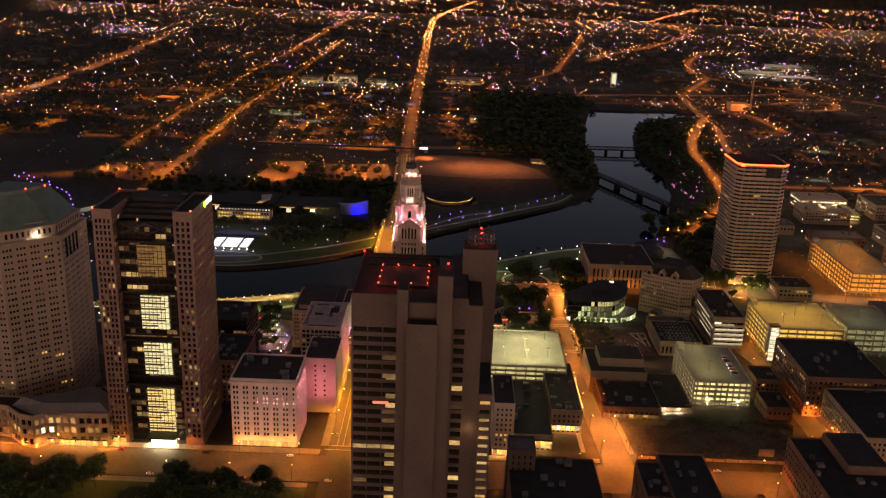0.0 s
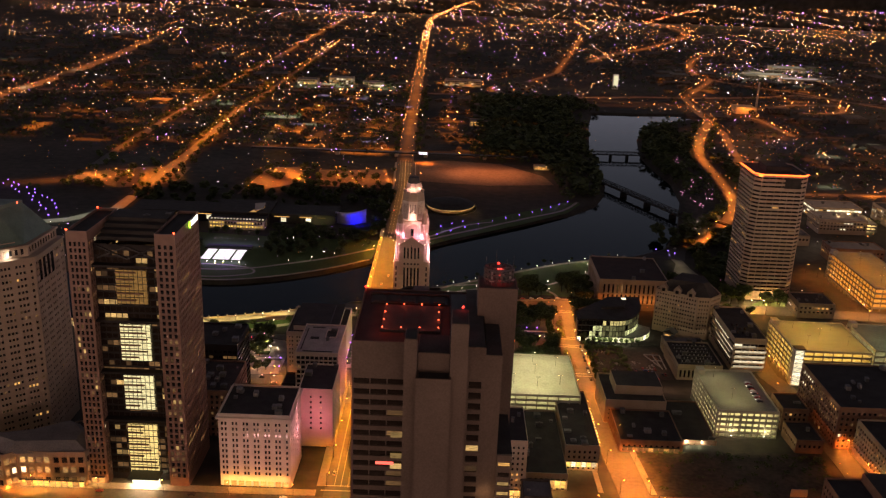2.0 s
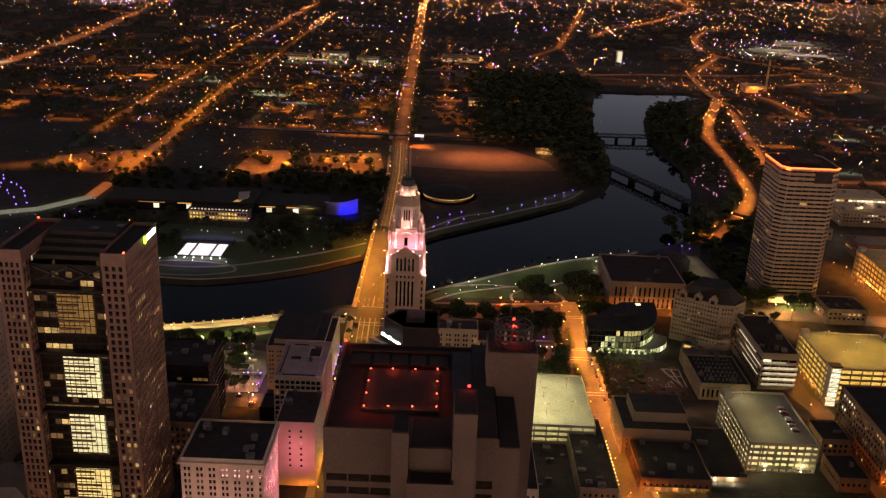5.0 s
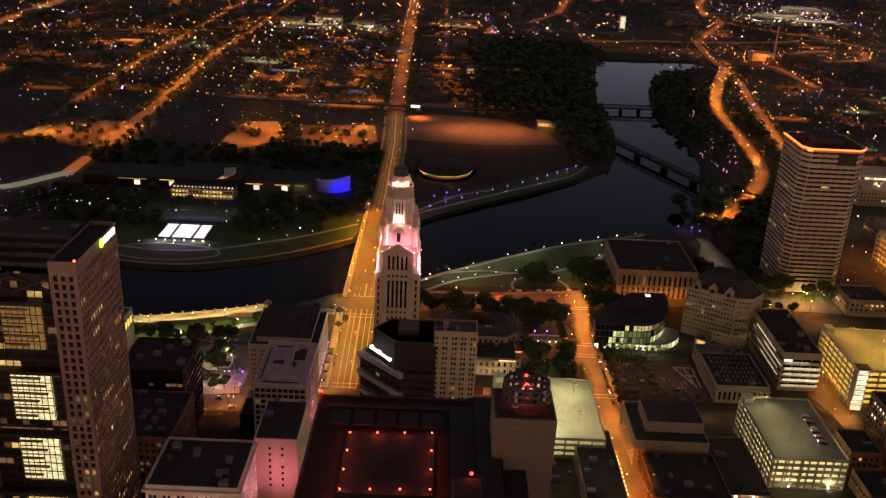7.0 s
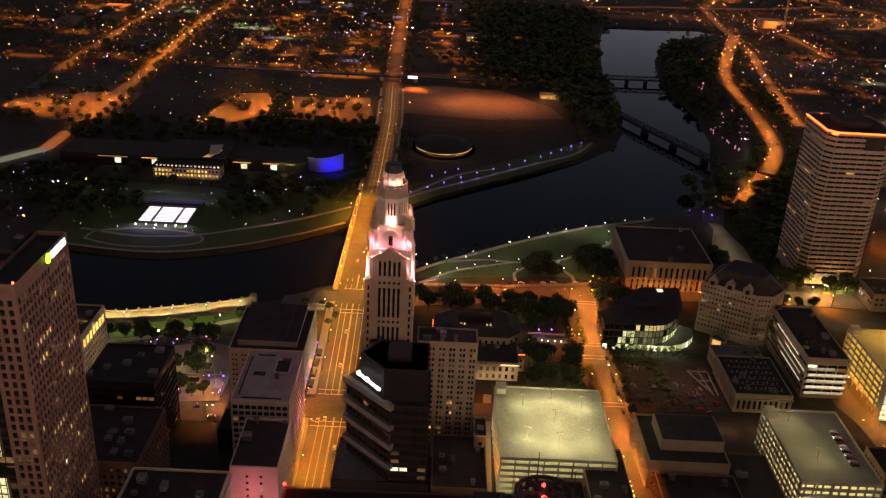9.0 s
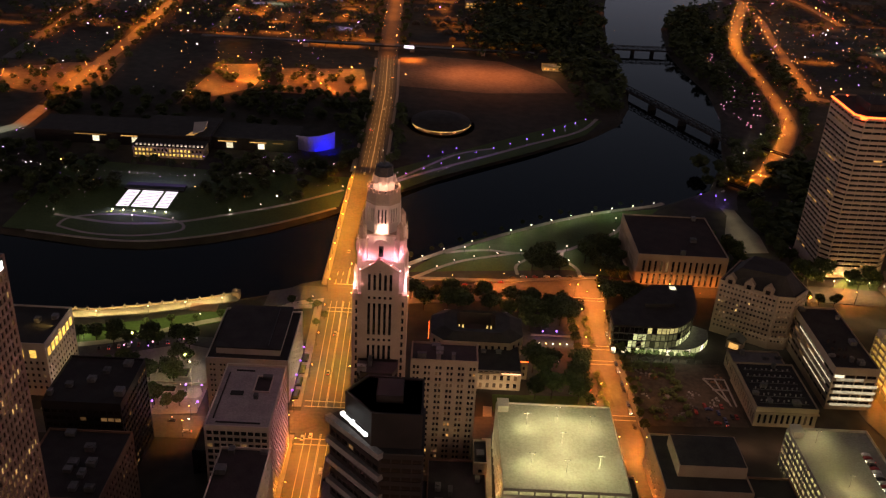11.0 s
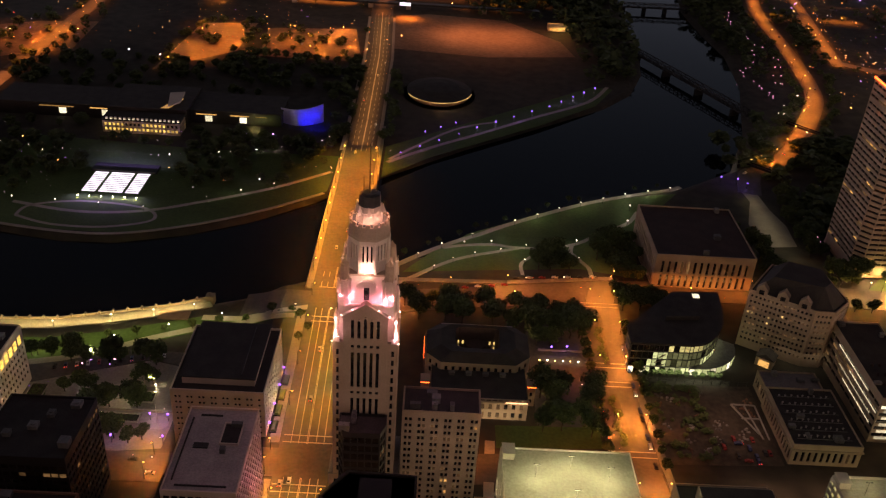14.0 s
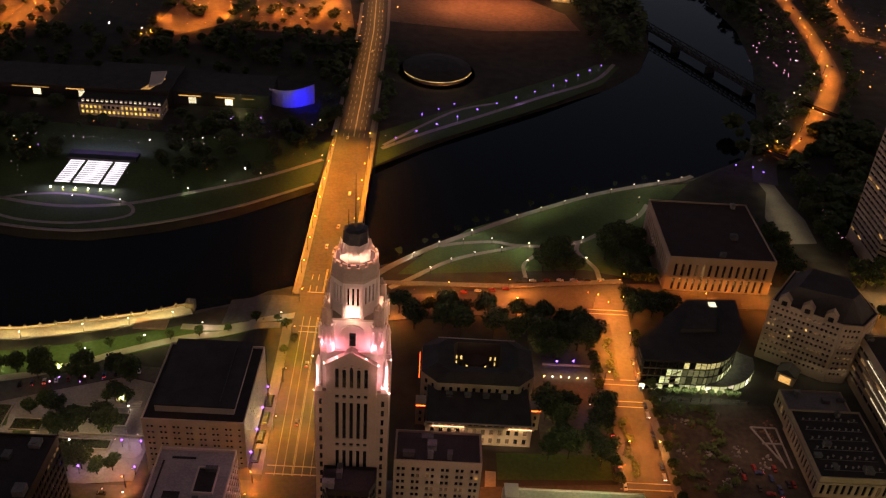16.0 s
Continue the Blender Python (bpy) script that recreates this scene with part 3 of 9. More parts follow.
# ---------------------------------------------------------------- the art-deco tower
def deco_tower():
    x0, y0, z0 = -21, 469, 11.0
    own = thing("deco_tower", "tall pale stone art-deco tower with floodlit pink crown", "skyscraper", (x0, y0, z0))
    Z = lambda z: z - z0  # noqa: E731
    base = [(-14, -9), (14, -9), (14, 14), (-14, 14)]
    walls(own, base, 0, Z(56), LIMESTONE, spec(3.5, 4.0, 0.36, 0.6, ((0.04, DIMW),), foot=8), limit=70, name="podium")
    part("podium_roof", Geo().prism(base, Z(56), Z(56.8)), ROOFGREY, own)
    # shaft: outer piers, with the taller centre bay in front
    shaft = [(-12.0, -9.6), (12.0, -9.6), (12.0, 10), (-12.0, 10)]
    walls(own, shaft, Z(56.8), Z(121.5), LIMESTONE, spec(3.0, 4.05, 0.34, 0.66, ((0.01, DIMW),), foot=1, head=2.0, side=0.4), seen=(0, 1, 3), limit=110, name="shaft")
    part("shoulder", Geo().prism(shaft, Z(121.5), Z(122.3)), LIMESTONE, own)
    bay = [(-8.1, -10.4), (8.1, -10.4), (8.1, 10.4), (-8.1, 10.4)]
    part("bay_foot", Geo().prism(bay, Z(50), Z(57.8)), LIMESTONE, own)
    for a, b, tall in ((57.8, 75.9, 0.91), (75.9, 79.4, 0.42), (79.4, 97.5, 0.91), (97.5, 101, 0.42), (101, 118.9, 0.91), (118.9, 122.4, 0.42), (122.4, 134, 0.70)):
        walls(own, bay, Z(a), Z(b), LIMESTONE, spec(2.32, b - a, 0.5, tall, ((0.004, DIMW),), foot=0, head=0, side=2.3, deep=0.6), seen=(0, 1), limit=20, name="centre_bay")
    g = Geo()  # gable over the bay
    g.v += [(-8.1, -10.4, Z(134)), (8.1, -10.4, Z(134)), (0, -10.4, Z(139.2)), (-8.1, 10.4, Z(134)), (8.1, 10.4, Z(134)), (0, 10.4, Z(139.2))]
    g.f += [(0, 1, 2), (4, 3, 5), (1, 4, 5, 2), (3, 0, 2, 5), (0, 3, 4, 1)]
    g.m += [0] * 5
    part("gable", g, LIMESTONE, own)
    for s in (-1, 1):  # moulding along the gable
        part("gable_moulding", Geo().beam((s * 8.3, -10.6, Z(134.1)), (0, -10.6, Z(139.6)), 0.4), LIMESTONE, own)
    for c in range(1, 4):  # arched heads over the tall windows
        x = -4.64 + 2.32 * c
        up = 1.9 if c == 2 else 0.9
        g = Geo().sweep([[(x + 0.6 * math.cos(a), -10.7, Z(131.9) + (up - 0.2) * math.sin(a)), (x + 0.95 * math.cos(a), -10.7, Z(131.9) + (up + 0.2) * math.sin(a)), (x + 0.95 * math.cos(a), -10.4, Z(131.9) + (up + 0.2) * math.sin(a)), (x + 0.6 * math.cos(a), -10.4, Z(131.9) + (up - 0.2) * math.sin(a))] for a in [math.pi * k / 8 for k in range(9)]])
        part("window_arch", g, LIMESTONE, own)
        rise = 1.9 if c == 2 else 0.9
        part("arch_window", Geo().box(x - 0.58, x + 0.58, -10.46, -10.3, Z(131.0), Z(131.9) + rise - 0.3).prism([(x - 0.58, -10.46), (x + 0.58, -10.46), (x + 0.58, -10.3), (x - 0.58, -10.3)], Z(131.9) + rise - 0.3, Z(131.9) + rise + 0.35, top=[(x - 0.2, -10.46), (x + 0.2, -10.46), (x + 0.2, -10.3), (x - 0.2, -10.3)]), GLASS, own)
    # upper stage behind the niches
    up = [(-10.0, -8.2), (10.0, -8.2), (10.0, 9), (-10.0, 9)]
    part("upper_stage", Geo().prism(up, Z(122.3), Z(138)), TERRACOTTA, own)
    for sx in (-1, 1):
        for sy in (-1, 1):
            cx, cy = sx * 10.6, sy * 8.6
            g = Geo().box(cx - 1.1, cx + 1.1, cy - 1.1, cy + 1.1, Z(122.3), Z(124.5)).cyl(cx, cy, Z(124.5), Z(133), 0.95, 0.7, 8)
            g.cyl(cx, cy, Z(133), Z(136.5), 1.0, 0.12, 8)
            part("corner_figure_block", g, TERRACOTTA, own)
    # stage with turrets
    st = [(-8.2, -7.2), (8.2, -7.2), (8.2, 7.2), (-8.2, 7.2)]
    part("turret_stage", Geo().prism(st, Z(138), Z(149.6)), TERRACOTTA, own)
    part("stage_cornice", Geo().prism(shrink(st, -0.4), Z(149.6), Z(150.4)), LIMESTONE, own)
    part("crown_doorway", Geo().box(-1.0, 1.0, -7.5, -7.1, Z(139.6), Z(144.6)), GLASS, own)
    for k in range(6):
        a, b = math.pi * k / 6, math.pi * (k + 1) / 6
        part("doorway_arch", Geo().beam((3.4 * math.cos(a), -7.6, Z(145.0) + 2.6 * math.sin(a)), (3.4 * math.cos(b), -7.6, Z(145.0) + 2.6 * math.sin(b)), 0.35), TERRACOTTA, own)
    for sx in (-1, 1):
        for sy in (-1, 1):
            t = part("turret", Geo().cyl(0, 0, 0, 9.5, 2.5, 2.3, 8).cyl(0, 0, 9.5, 10.4, 2.8, 2.6, 8), TERRACOTTA, own, at=(sx * 7.9, sy * 6.9, Z(138)))
            part("turret_cap", Geo().cyl(0, 0, 10.4, 16.5, 1.9, 1.5, 8).cyl(0, 0, 16.5, 18.5, 1.2, 0.1, 8), LIMESTONE, t)
            for k in range(6):
                a = 2 * math.pi * k / 6
                part("turret_finial", Geo().cyl(2.3 * math.cos(a), 2.3 * math.sin(a), 10.4, 12.6, 0.3, 0.05, 5), LIMESTONE, t)
                part("turret_scroll", Geo().cyl(2.6 * math.cos(a), 2.6 * math.sin(a), 4.0, 8.6, 0.35, 0.25, 5), TERRACOTTA, t)
    # octagonal drum
    oc = lambda r: [(r * math.cos(math.pi / 8 + math.pi / 4 * i), r * math.sin(math.pi / 8 + math.pi / 4 * i)) for i in range(8)]  # noqa: E731
    walls(own, oc(7.5), Z(150.4), Z(163.4), TERRACOTTA, spec(1.45, 8.2, 0.42, 0.8, foot=3.4, head=1.4, side=0.7, deep=0.5), limit=24, name="drum")
    for i in range(8):
        a = math.pi / 8 + math.pi / 4 * i
        part("drum_buttress", Geo().cyl(7.5 * math.cos(a), 7.5 * math.sin(a), Z(150.4), Z(161.5), 0.65, 0.5, 6).cyl(7.5 * math.cos(a), 7.5 * math.sin(a), Z(161.5), Z(164.5), 0.45, 0.08, 6), TERRACOTTA, own)
    part("drum_cornice", Geo().prism(oc(7.9), Z(163.4), Z(164.2)).prism(oc(7.7), Z(164.2), Z(168.4), top=oc(7.2)), LIMESTONE, own)
    part("terrace_ring", Geo().prism(oc(6.4), Z(168.4), Z(168.7)), ROOFTAR, own)
    for i in range(16):
        a = math.pi / 8 * i
        part("merlon", Geo().box(-0.8, 0.8, -0.3, 0.3, 0, 1.4), LIMESTONE, own, at=(6.7 * math.cos(a), 6.7 * math.sin(a), Z(168.4)), turn=a + math.pi / 2)
    part("lantern", Geo().prism(oc(4.9), Z(168.7), Z(172.4), top=oc(4.5)).prism(oc(4.2), Z(172.4), Z(174.6)), TERRACOTTA, own)
    for i in range(8):
        a = math.pi / 4 * i
        part("lantern_point", Geo().cyl(4.5 * math.cos(a), 4.5 * math.sin(a), Z(171.6), Z(175.2), 1.2, 0.1, 3), TERRACOTTA, own)
    part("lantern_cap", Geo().prism(oc(4.1), Z(174.6), Z(178.6), top=oc(3.8)).prism(oc(3.8), Z(178.6), Z(179.0), top=oc(2.5)), METAL, own)
    part("mast", Geo().cyl(0, 0, Z(179), Z(197), 0.3, 0.1, 6).cyl(2.5, 0.6, Z(178.8), Z(186), 0.15, 0.08, 5).cyl(-2.2, 1.2, Z(178.8), Z(184.5), 0.15, 0.08, 5), METAL, own)
    for sx, sy, z in ((-8.6, -10.8, 135), (8.6, -10.8, 135), (-4.6, -10.8, 137.4), (4.6, -10.8, 137.4), (-12.3, -9.8, 136.8), (12.3, -9.8, 136.8), (-12.2, -9.8, 122.6), (12.2, -9.8, 122.6)):
        part("flood_lamp", Geo().ball(0, 0, 0, 0.24), WHITELAMP, own, at=(sx, sy, Z(z)))
    W, P = (1.0, 0.50, 0.40), (1.0, 0.20, 0.33)
    for sx in (-1, 1):  # floodlights in the niches, on the shoulders and round the drum
        for sy in (-1, 1):
            lamp("niche_floodlight", "POINT", (x0 + sx * 11.5, y0 + sy * 9.9, 126.0), FLOOD * 0.45, (1.0, 0.4, 0.48), 0.3)
            lamp("niche_floodlight", "POINT", (x0 + sx * 11.5, y0 + sy * 9.9, 131.5), FLOOD * 0.26, (1.0, 0.36, 0.45), 0.3)
            lamp("turret_floodlight", "POINT", (x0 + sx * 5.6, y0 + sy * 9.2, 140.4), FLOOD * 0.24, P, 0.3)
            lamp("turret_floodlight", "POINT", (x0 + sx * 9.4, y0 + sy * 9.6, 142.2), FLOOD * 0.36, P, 0.3)
    for sx in (-1, 1):  # uplights in the corner niches
        for dx, dy in ((13.4, 9.0), (10.8, 11.6)):
            lamp("niche_uplight", "SPOT", (x0 + sx * dx, y0 - dy, 121.6), FLOOD * 1.7, (1.0, 0.42, 0.5), 0.3, target=(x0 + sx * 10.9, y0 - 9.0, 131), spot=75)
    for i in range(4):
        a = math.pi / 2 * i
        lamp("drum_floodlight", "POINT", (x0 + 9.6 * math.cos(a), y0 + 9.0 * math.sin(a), 151.3), FLOOD * 0.4, W, 0.3)
        a += math.pi / 4
        lamp("drum_floodlight", "POINT", (x0 + 9.4 * math.cos(a), y0 + 9.4 * math.sin(a), 152.0), FLOOD * 0.3, (1.0, 0.45, 0.42), 0.3)
    for i in range(8):
        a = math.pi / 4 * i
        lamp("lantern_floodlight", "POINT", (x0 + 5.8 * math.cos(a), y0 + 5.5 * math.sin(a), 171.0), FLOOD * 0.09, (1.0, 0.45, 0.35), 0.2)


deco_tower()


# ---------------------------------------------------------------- the dark state tower with the helipad
def helipad_tower():
    x0, y0, z0 = 0, 187, 20.0
    own = thing("helipad_tower", "dark brown concrete office tower with red-lit rooftop helipad", "skyscraper", (x0, y0, z0))
    Z = lambda z: z - z0  # noqa: E731
    lit = ((0.012, AMBERW), (0.03, DIMW))
    left = rect(-29.3, -10.6, -19, 31.5)
    walls(own, left, 0, Z(193.5), CONCRETE, spec(6.0, 4.05, 0.94, 0.55, lit, foot=8, head=12.6, side=0.5, deep=0.7, glass=BANDGLASS), seen=(0, 3), limit=220, rng=random.Random(4))
    right = rect(10.0, 16.4, -23, 31.5)
    walls(own, right, 0, Z(195), CONCRETE, spec(4.4, 4.05, 0.92, 0.6, ((0.2, AMBERW), (0.06, DIMW)), foot=8, head=12.0, side=0.9, deep=0.7, glass=BANDGLASS), seen=(0, 1), limit=110, rng=random.Random(9))
    part("right_roof", Geo().box(10.3, 16.1, -22.7, 31, Z(195), Z(195.2)), ROOFTAR, own)
    part("blank_flank", Geo().box(16.4, 22.0, -22.4, 30, 0, Z(192)), CONCRETE, own, "blank concrete flank")
    part("flank_roof", Geo().box(16.6, 21.8, -22.1, 29.6, Z(192), Z(192.2)), ROOFTAR, own)
    low = rect(22, 27.3, -24, 20)
    walls(own, low, 0, Z(155), CONCRETE, spec(4.6, 3.9, 0.9, 0.42, ((0.75, AMBERW), (0.15, WARM)), foot=8, head=2, side=0.3, deep=0.7, glass=BANDGLASS, patchy=False), seen=(0, 1), limit=90, rng=random.Random(5))
    part("low_roof", Geo().prism(low, Z(155), Z(155.6)), ROOFTAR, own)
    part("core", Geo().box(-10.6, 10.0, -19.5, 31.5, 0, Z(192.6)), DARKSTONE, own)
    # blank piers of several heights before the core
    part("front_pier", Geo().box(-6.7, 4.8, -34.2, -28, 0, Z(187.4)), CONCRETE, own, "tall blank concrete pier")
    part("front_pier_recess", Geo().box(-5.9, 4.0, -33.4, -28, Z(187.4), Z(187.6)), ROOFTAR, own)
    g = Geo()
    for a, b, c, d in ((-6.7, -5.9, -34.2, -28), (4.0, 4.8, -34.2, -28), (-5.9, 4.0, -34.2, -33.5)):
        g.box(a, b, c, d, Z(187.4), Z(188.3))
    part("front_pier_rim", g, CONCRETE, own)
    part("middle_pier", Geo().box(-6.5, 4.2, -28, -13, 0, Z(194.6)), CONCRETE, own)
    part("middle_pier_roof", Geo().box(-6.1, 3.8, -27.6, -13.4, Z(194.6), Z(194.8)), ROOFTAR, own)
    for x, b, y, d, z in ((4.3, 10.0, -32, -19.4, 207), (-10.8, -6.6, -31.5, -22.5, 200.8)):
        part("side_pier", Geo().box(x, b, y, d, 0, Z(z)), CONCRETE, own)
        part("side_pier_roof", Geo().box(x + 0.4, b - 0.4, y + 0.4, d - 0.4, Z(z), Z(z) + 0.2), ROOFTAR, own)
    part("pier_gap", Geo().box(-7.0, -6.5, -28.5, -28, 0, Z(187)), DARKSTONE, own)
    stair = rect(13.9, 28.0, 4.5, 17.7)
    part("stair_tower", Geo().prism(stair, 0, Z(206)), CONCRETE, own)
    part("stair_tower_roof", Geo().prism(shrink(stair, 0.5), Z(206), Z(206.15)), ROOFTAR, own)
    roof = rect(-29.3, 13.6, -19, 31.5)
    flat_roof(own, roof, Z(193.5), REDROOF, CONCRETE, 0.55)
    part("plant_enclosure", Geo().box(-26, 3, 16.5, 24.5, Z(193.5), Z(194.1)), DARKSTONE, own, "dark sunken plant trough")
    for k in range(5):
        part("trough_louvre", Geo().box(-25 + 5.6 * k, -20.4 + 5.6 * k, 17.2, 23.8, Z(194.1), Z(194.5)), ROOFTAR, own)
    part("rear_ledge", Geo().box(-26.5, 3.5, 25, 26.2, Z(193.5), Z(194.9)), REDROOF, own)
    part("plant_enclosure", Geo().box(4.2, 13, -18, 27, Z(193.5), Z(194.5)), DARKSTONE, own)
    pad = part("helipad", Geo().box(-20.4, 0.6, -9.6, 13.6, Z(193.5), Z(194.6)), ROOFTAR, own, "flat dark rooftop landing deck")
    part("pad_marking", Geo().box(-13, -12, -3, 7, Z(194.6), Z(194.64)).box(-7, -6, -3, 7, Z(194.6), Z(194.64)).box(-12, -7, 1.5, 2.5, Z(194.6), Z(194.64)), REDROOF, pad)
    spots = [(-19.6 + 19.5 * i / 3, y + 0.4 * i) for i in range(4) for y in (-9.4, 12.3)] + [(x, y + 7.2 * i) for i in (1, 2) for x, y in ((-19.6, -9.4), (-0.1, -8.2))]
    for k, (x, y) in enumerate(spots):
        b = part("pad_light", Geo().cyl(0, 0, 0, 0.5, 0.12, 0.12, 6), METAL, own, at=(x, y, Z(194.6)))
        part("red_lens", Geo().ball(0, 0, 0.75, 0.26), REDLAMP2, b, "glowing orange-red glass lens")
        lamp("pad_light_glow", "POINT", (x0 + x, y0 + y, 195.7), 300 if k in (0, 3) else 140, (1.0, 0.08, 0.03), 0.3)
    for x, y, z in ((-29.2, 31.3, 194.4), (8.0, -19.0, 207.4), (21, 11.8, 212.8)):
        part("beacon", Geo().ball(0, 0, 0.4, 0.42), REDBEACON, own, at=(x, y, Z(z)))
        lamp("beacon_glow", "POINT", (x0 + x, y0 + y - 0.8, z - 1.5 if z > 210 else z + 1.2), 1200 if z > 210 else 90, (1.0, 0.04, 0.03), 0.4)
    # antenna cluster on the stair tower: two rings of panels round a red beacon
    rng = random.Random(11)
    cx, cy, ra, rb = 21.2, 11.6, 5.2, 4.6
    for k in range(18):
        a = 2 * math.pi * k / 18
        x, y = cx + ra * math.cos(a), cy + rb * math.sin(a)
        m = part("antenna_mast", Geo().cyl(0, 0, 0, rng.uniform(5, 7) + (5 if k % 5 == 0 else 0), 0.16, 0.06, 5), METAL, own, at=(x, y, Z(206)))
        part("panel", Geo().box(-0.35, 0.35, -0.2, 0.2, 2.4, 5.2), METAL if k % 4 else ROOFGREY, m)
        if k % 5 == 2:
            part("dish", Geo().cyl(0, 0, 1.5, 1.9, 0.9, 1.0, 10), ROOFGREY, m)
    ring = [2 * math.pi * k / 18 for k in range(19)]
    for z in (1.6, 3.6, 5.4):
        part("antenna_ring", Geo().sweep([[(cx + r * ra * math.cos(a), cy + r * rb * math.sin(a), Z(206) + z + h) for r, h in ((0.94, 0), (1.06, 0), (1.06, 0.5), (0.94, 0.5))] for a in ring]), METAL, own)
    for k in range(6):
        a = 2 * math.pi * k / 6
        part("ring_spoke", Geo().beam((cx, cy, Z(211.6)), (cx + ra * math.cos(a), cy + rb * math.sin(a), Z(211.6)), 0.22), METAL, own)
    part("lattice_mast", Geo().beam((cx - 1, cy - 1, Z(206)), (cx, cy, Z(212.5)), 0.2).beam((cx + 1, cy - 1, Z(206)), (cx, cy, Z(212.5)), 0.2).beam((cx, cy + 1.3, Z(206)), (cx, cy, Z(212.5)), 0.2), METAL, own)
    # red news ticker behind two windows, and brightly lit offices beside it
    part("ticker", Geo().box(-20.6, -14.2, -19.1, -18.95, Z(146.6), Z(147.7)), TICKER, own, "glowing red ticker board")
    for z in (157.5, 149.2, 145.0, 122.2, 118.1, 106, 102, 90):
        part("lit_office", Geo().box(-15.4, -11.0, -19.08, -18.9, Z(z), Z(z + 2.0)), AMBERW, own)
    lamp("flank_light", "POINT", (18.5, 161.5, 139), 260, (1.0, 0.55, 0.25), 0.3)


AMBERW = lit_window("lit_amber_office", (1.0, 0.60, 0.2), 0.12, 0.62)
TICKER = glow("red_ticker", (1.0, 0.12, 0.08), 1.4)
REDBEACON = glow("deep_red_beacon", (1.0, 0.03, 0.02), 5.0)
REDLAMP2 = glow("orange_red_lens", (1.0, 0.10, 0.035), 4.5)
helipad_tower()


# ---------------------------------------------------------------- the twin-pylon bank tower with lit atria
def atrium_tower():
    x0, y0, z0 = -166, 360, 19.5
    own = thing("atrium_tower", "reddish granite twin-pylon tower with stacked glowing glass atria", "skyscraper", (x0, y0, z0))
    Z = lambda z: z - z0  # noqa: E731
    punch = spec(2.7, 3.7, 0.56, 0.66, ((0.03, AMBERW), (0.10, DIMW), (0.006, WHITEW)), foot=6, head=4, side=0.9, deep=0.4)
    for x, y, n in ((-33.5, -22.0, 2), (13.5, 24.5, 5)):
        poly = rect(x, y, -20.5, 25)
        walls(own, poly, 0, Z(172), GRANITE, punch, seen=(0, 1) if n == 5 else (0,), limit=100 if n == 2 else 200, name="pylon", rng=random.Random(n))
        flat_roof(own, poly, Z(172), ROOFTAR, GRANITE, 1.6)
    # dark glass centre, set back, with floors
    walls(own, rect(-22, 13.5, -14, 22), 0, Z(165), DARKSTONE, spec(3.1, 4.05, 0.9, 0.7, ((0.22, DIMW), (0.05, AMBERW)), foot=4, head=3, side=0.2, deep=0.2, glass=BANDGLASS), seen=(0,), limit=90, name="centre_glass", rng=random.Random(3))
    for z in (60, 90, 121, 153):
        part("sky_deck", Geo().box(-22, 13.5, -18.5, -14, Z(z), Z(z + 1.4)), DARKSTONE, own)
    for lo, hi, mat in ((23, 57, ATRWARM), (66.5, 88, ATRIUM), (97, 119, ATRIUM), (131, 151, ATRDIM)):
        a = part("atrium", Geo().box(-10.8, 6.2, -14.9, -14.5, Z(lo), Z(hi)), mat, own, "tall glowing multi-storey glazed atrium")
        g = Geo()
        n = int((hi - lo) / 3.6)
        for i in range(n + 1):
            z = Z(lo) + (hi - lo) * i / n
            g.beam((-10.8, -15.1, z), (6.2, -15.1, z), 0.16)
        for i in range(8):
            x = -10.8 + 17 * i / 7
            g.beam((x, -15.15, Z(lo)), (x, -15.15, Z(hi)), 0.13)
        part("mullion_grid", g, METAL, a)
        rng = random.Random(int(lo))
        for i in range(n):  # balcony slabs stepping across the atrium
            z = Z(lo) + (hi - lo) * (i + 0.55) / n
            part("balcony", Geo().box(-10.6, 1 + rng.uniform(-4, 5), -16.2, -15.3, z, z + 0.8), BRICK, a)
    part("crown_truss", Geo().beam((-20, -14.5, Z(157)), (-4, -14.5, Z(164)), 0.4).beam((12, -14.5, Z(157)), (-4, -14.5, Z(164)), 0.4).beam((-20, -14.5, Z(164)), (-4, -14.5, Z(157)), 0.4).beam((12, -14.5, Z(164)), (-4, -14.5, Z(157)), 0.4), METAL, own)
    g = Geo()
    for k in range(4):  # stepped dark roof between the pylons
        g.box(-22 + 0.5 * k, 13.5 - 0.5 * k, -8 + 5 * k, 24, Z(165 + 2.2 * k), Z(167.2 + 2.2 * k))
    part("stepped_roof", g, ROOFTAR, own)
    roof_units(own, -20, 12, 4, 20, Z(171.6), 4, random.Random(2))
    s = part("rooftop_sign", Geo().box(24.4, 24.75, 4, 23, Z(169.5), Z(173.2)), METAL, own)
    part("sign_disc", Geo().cyl(0, 0, 0, 0.5, 2.0, n=14), SIGNG, s, "glowing yellow-green disc", at=(24.85, 5.8, Z(171.4)))
    bpy.data.objects[s.children[0].name].rotation_euler = (0, radians(90), 0)
    for k, w in enumerate((2.0, 1.4, 2.0, 1.0, 1.8, 2.0, 1.2)):
        part("sign_bar", Geo().box(24.8, 25.1, 9 + 1.95 * k, 9 + 1.95 * k + w * 0.85, Z(169.9), Z(172.6)), SIGNW, s, "glowing white bar")
    for x, y in ((-33, -20), (24, -20), (-33, 24)):
        part("beacon", Geo().ball(0, 0, 0.6, 0.5), REDLAMP, own, at=(x, y, Z(173.6)))
    # glazed entrance
    part("entrance_canopy", Geo().box(-10, 8, -24, -15, Z(26), Z(26.8)), METAL, own)
    part("entrance_glass", Geo().box(-9, 7, -19, -18.6, Z(20.2), Z(26)), WHITEW, own)
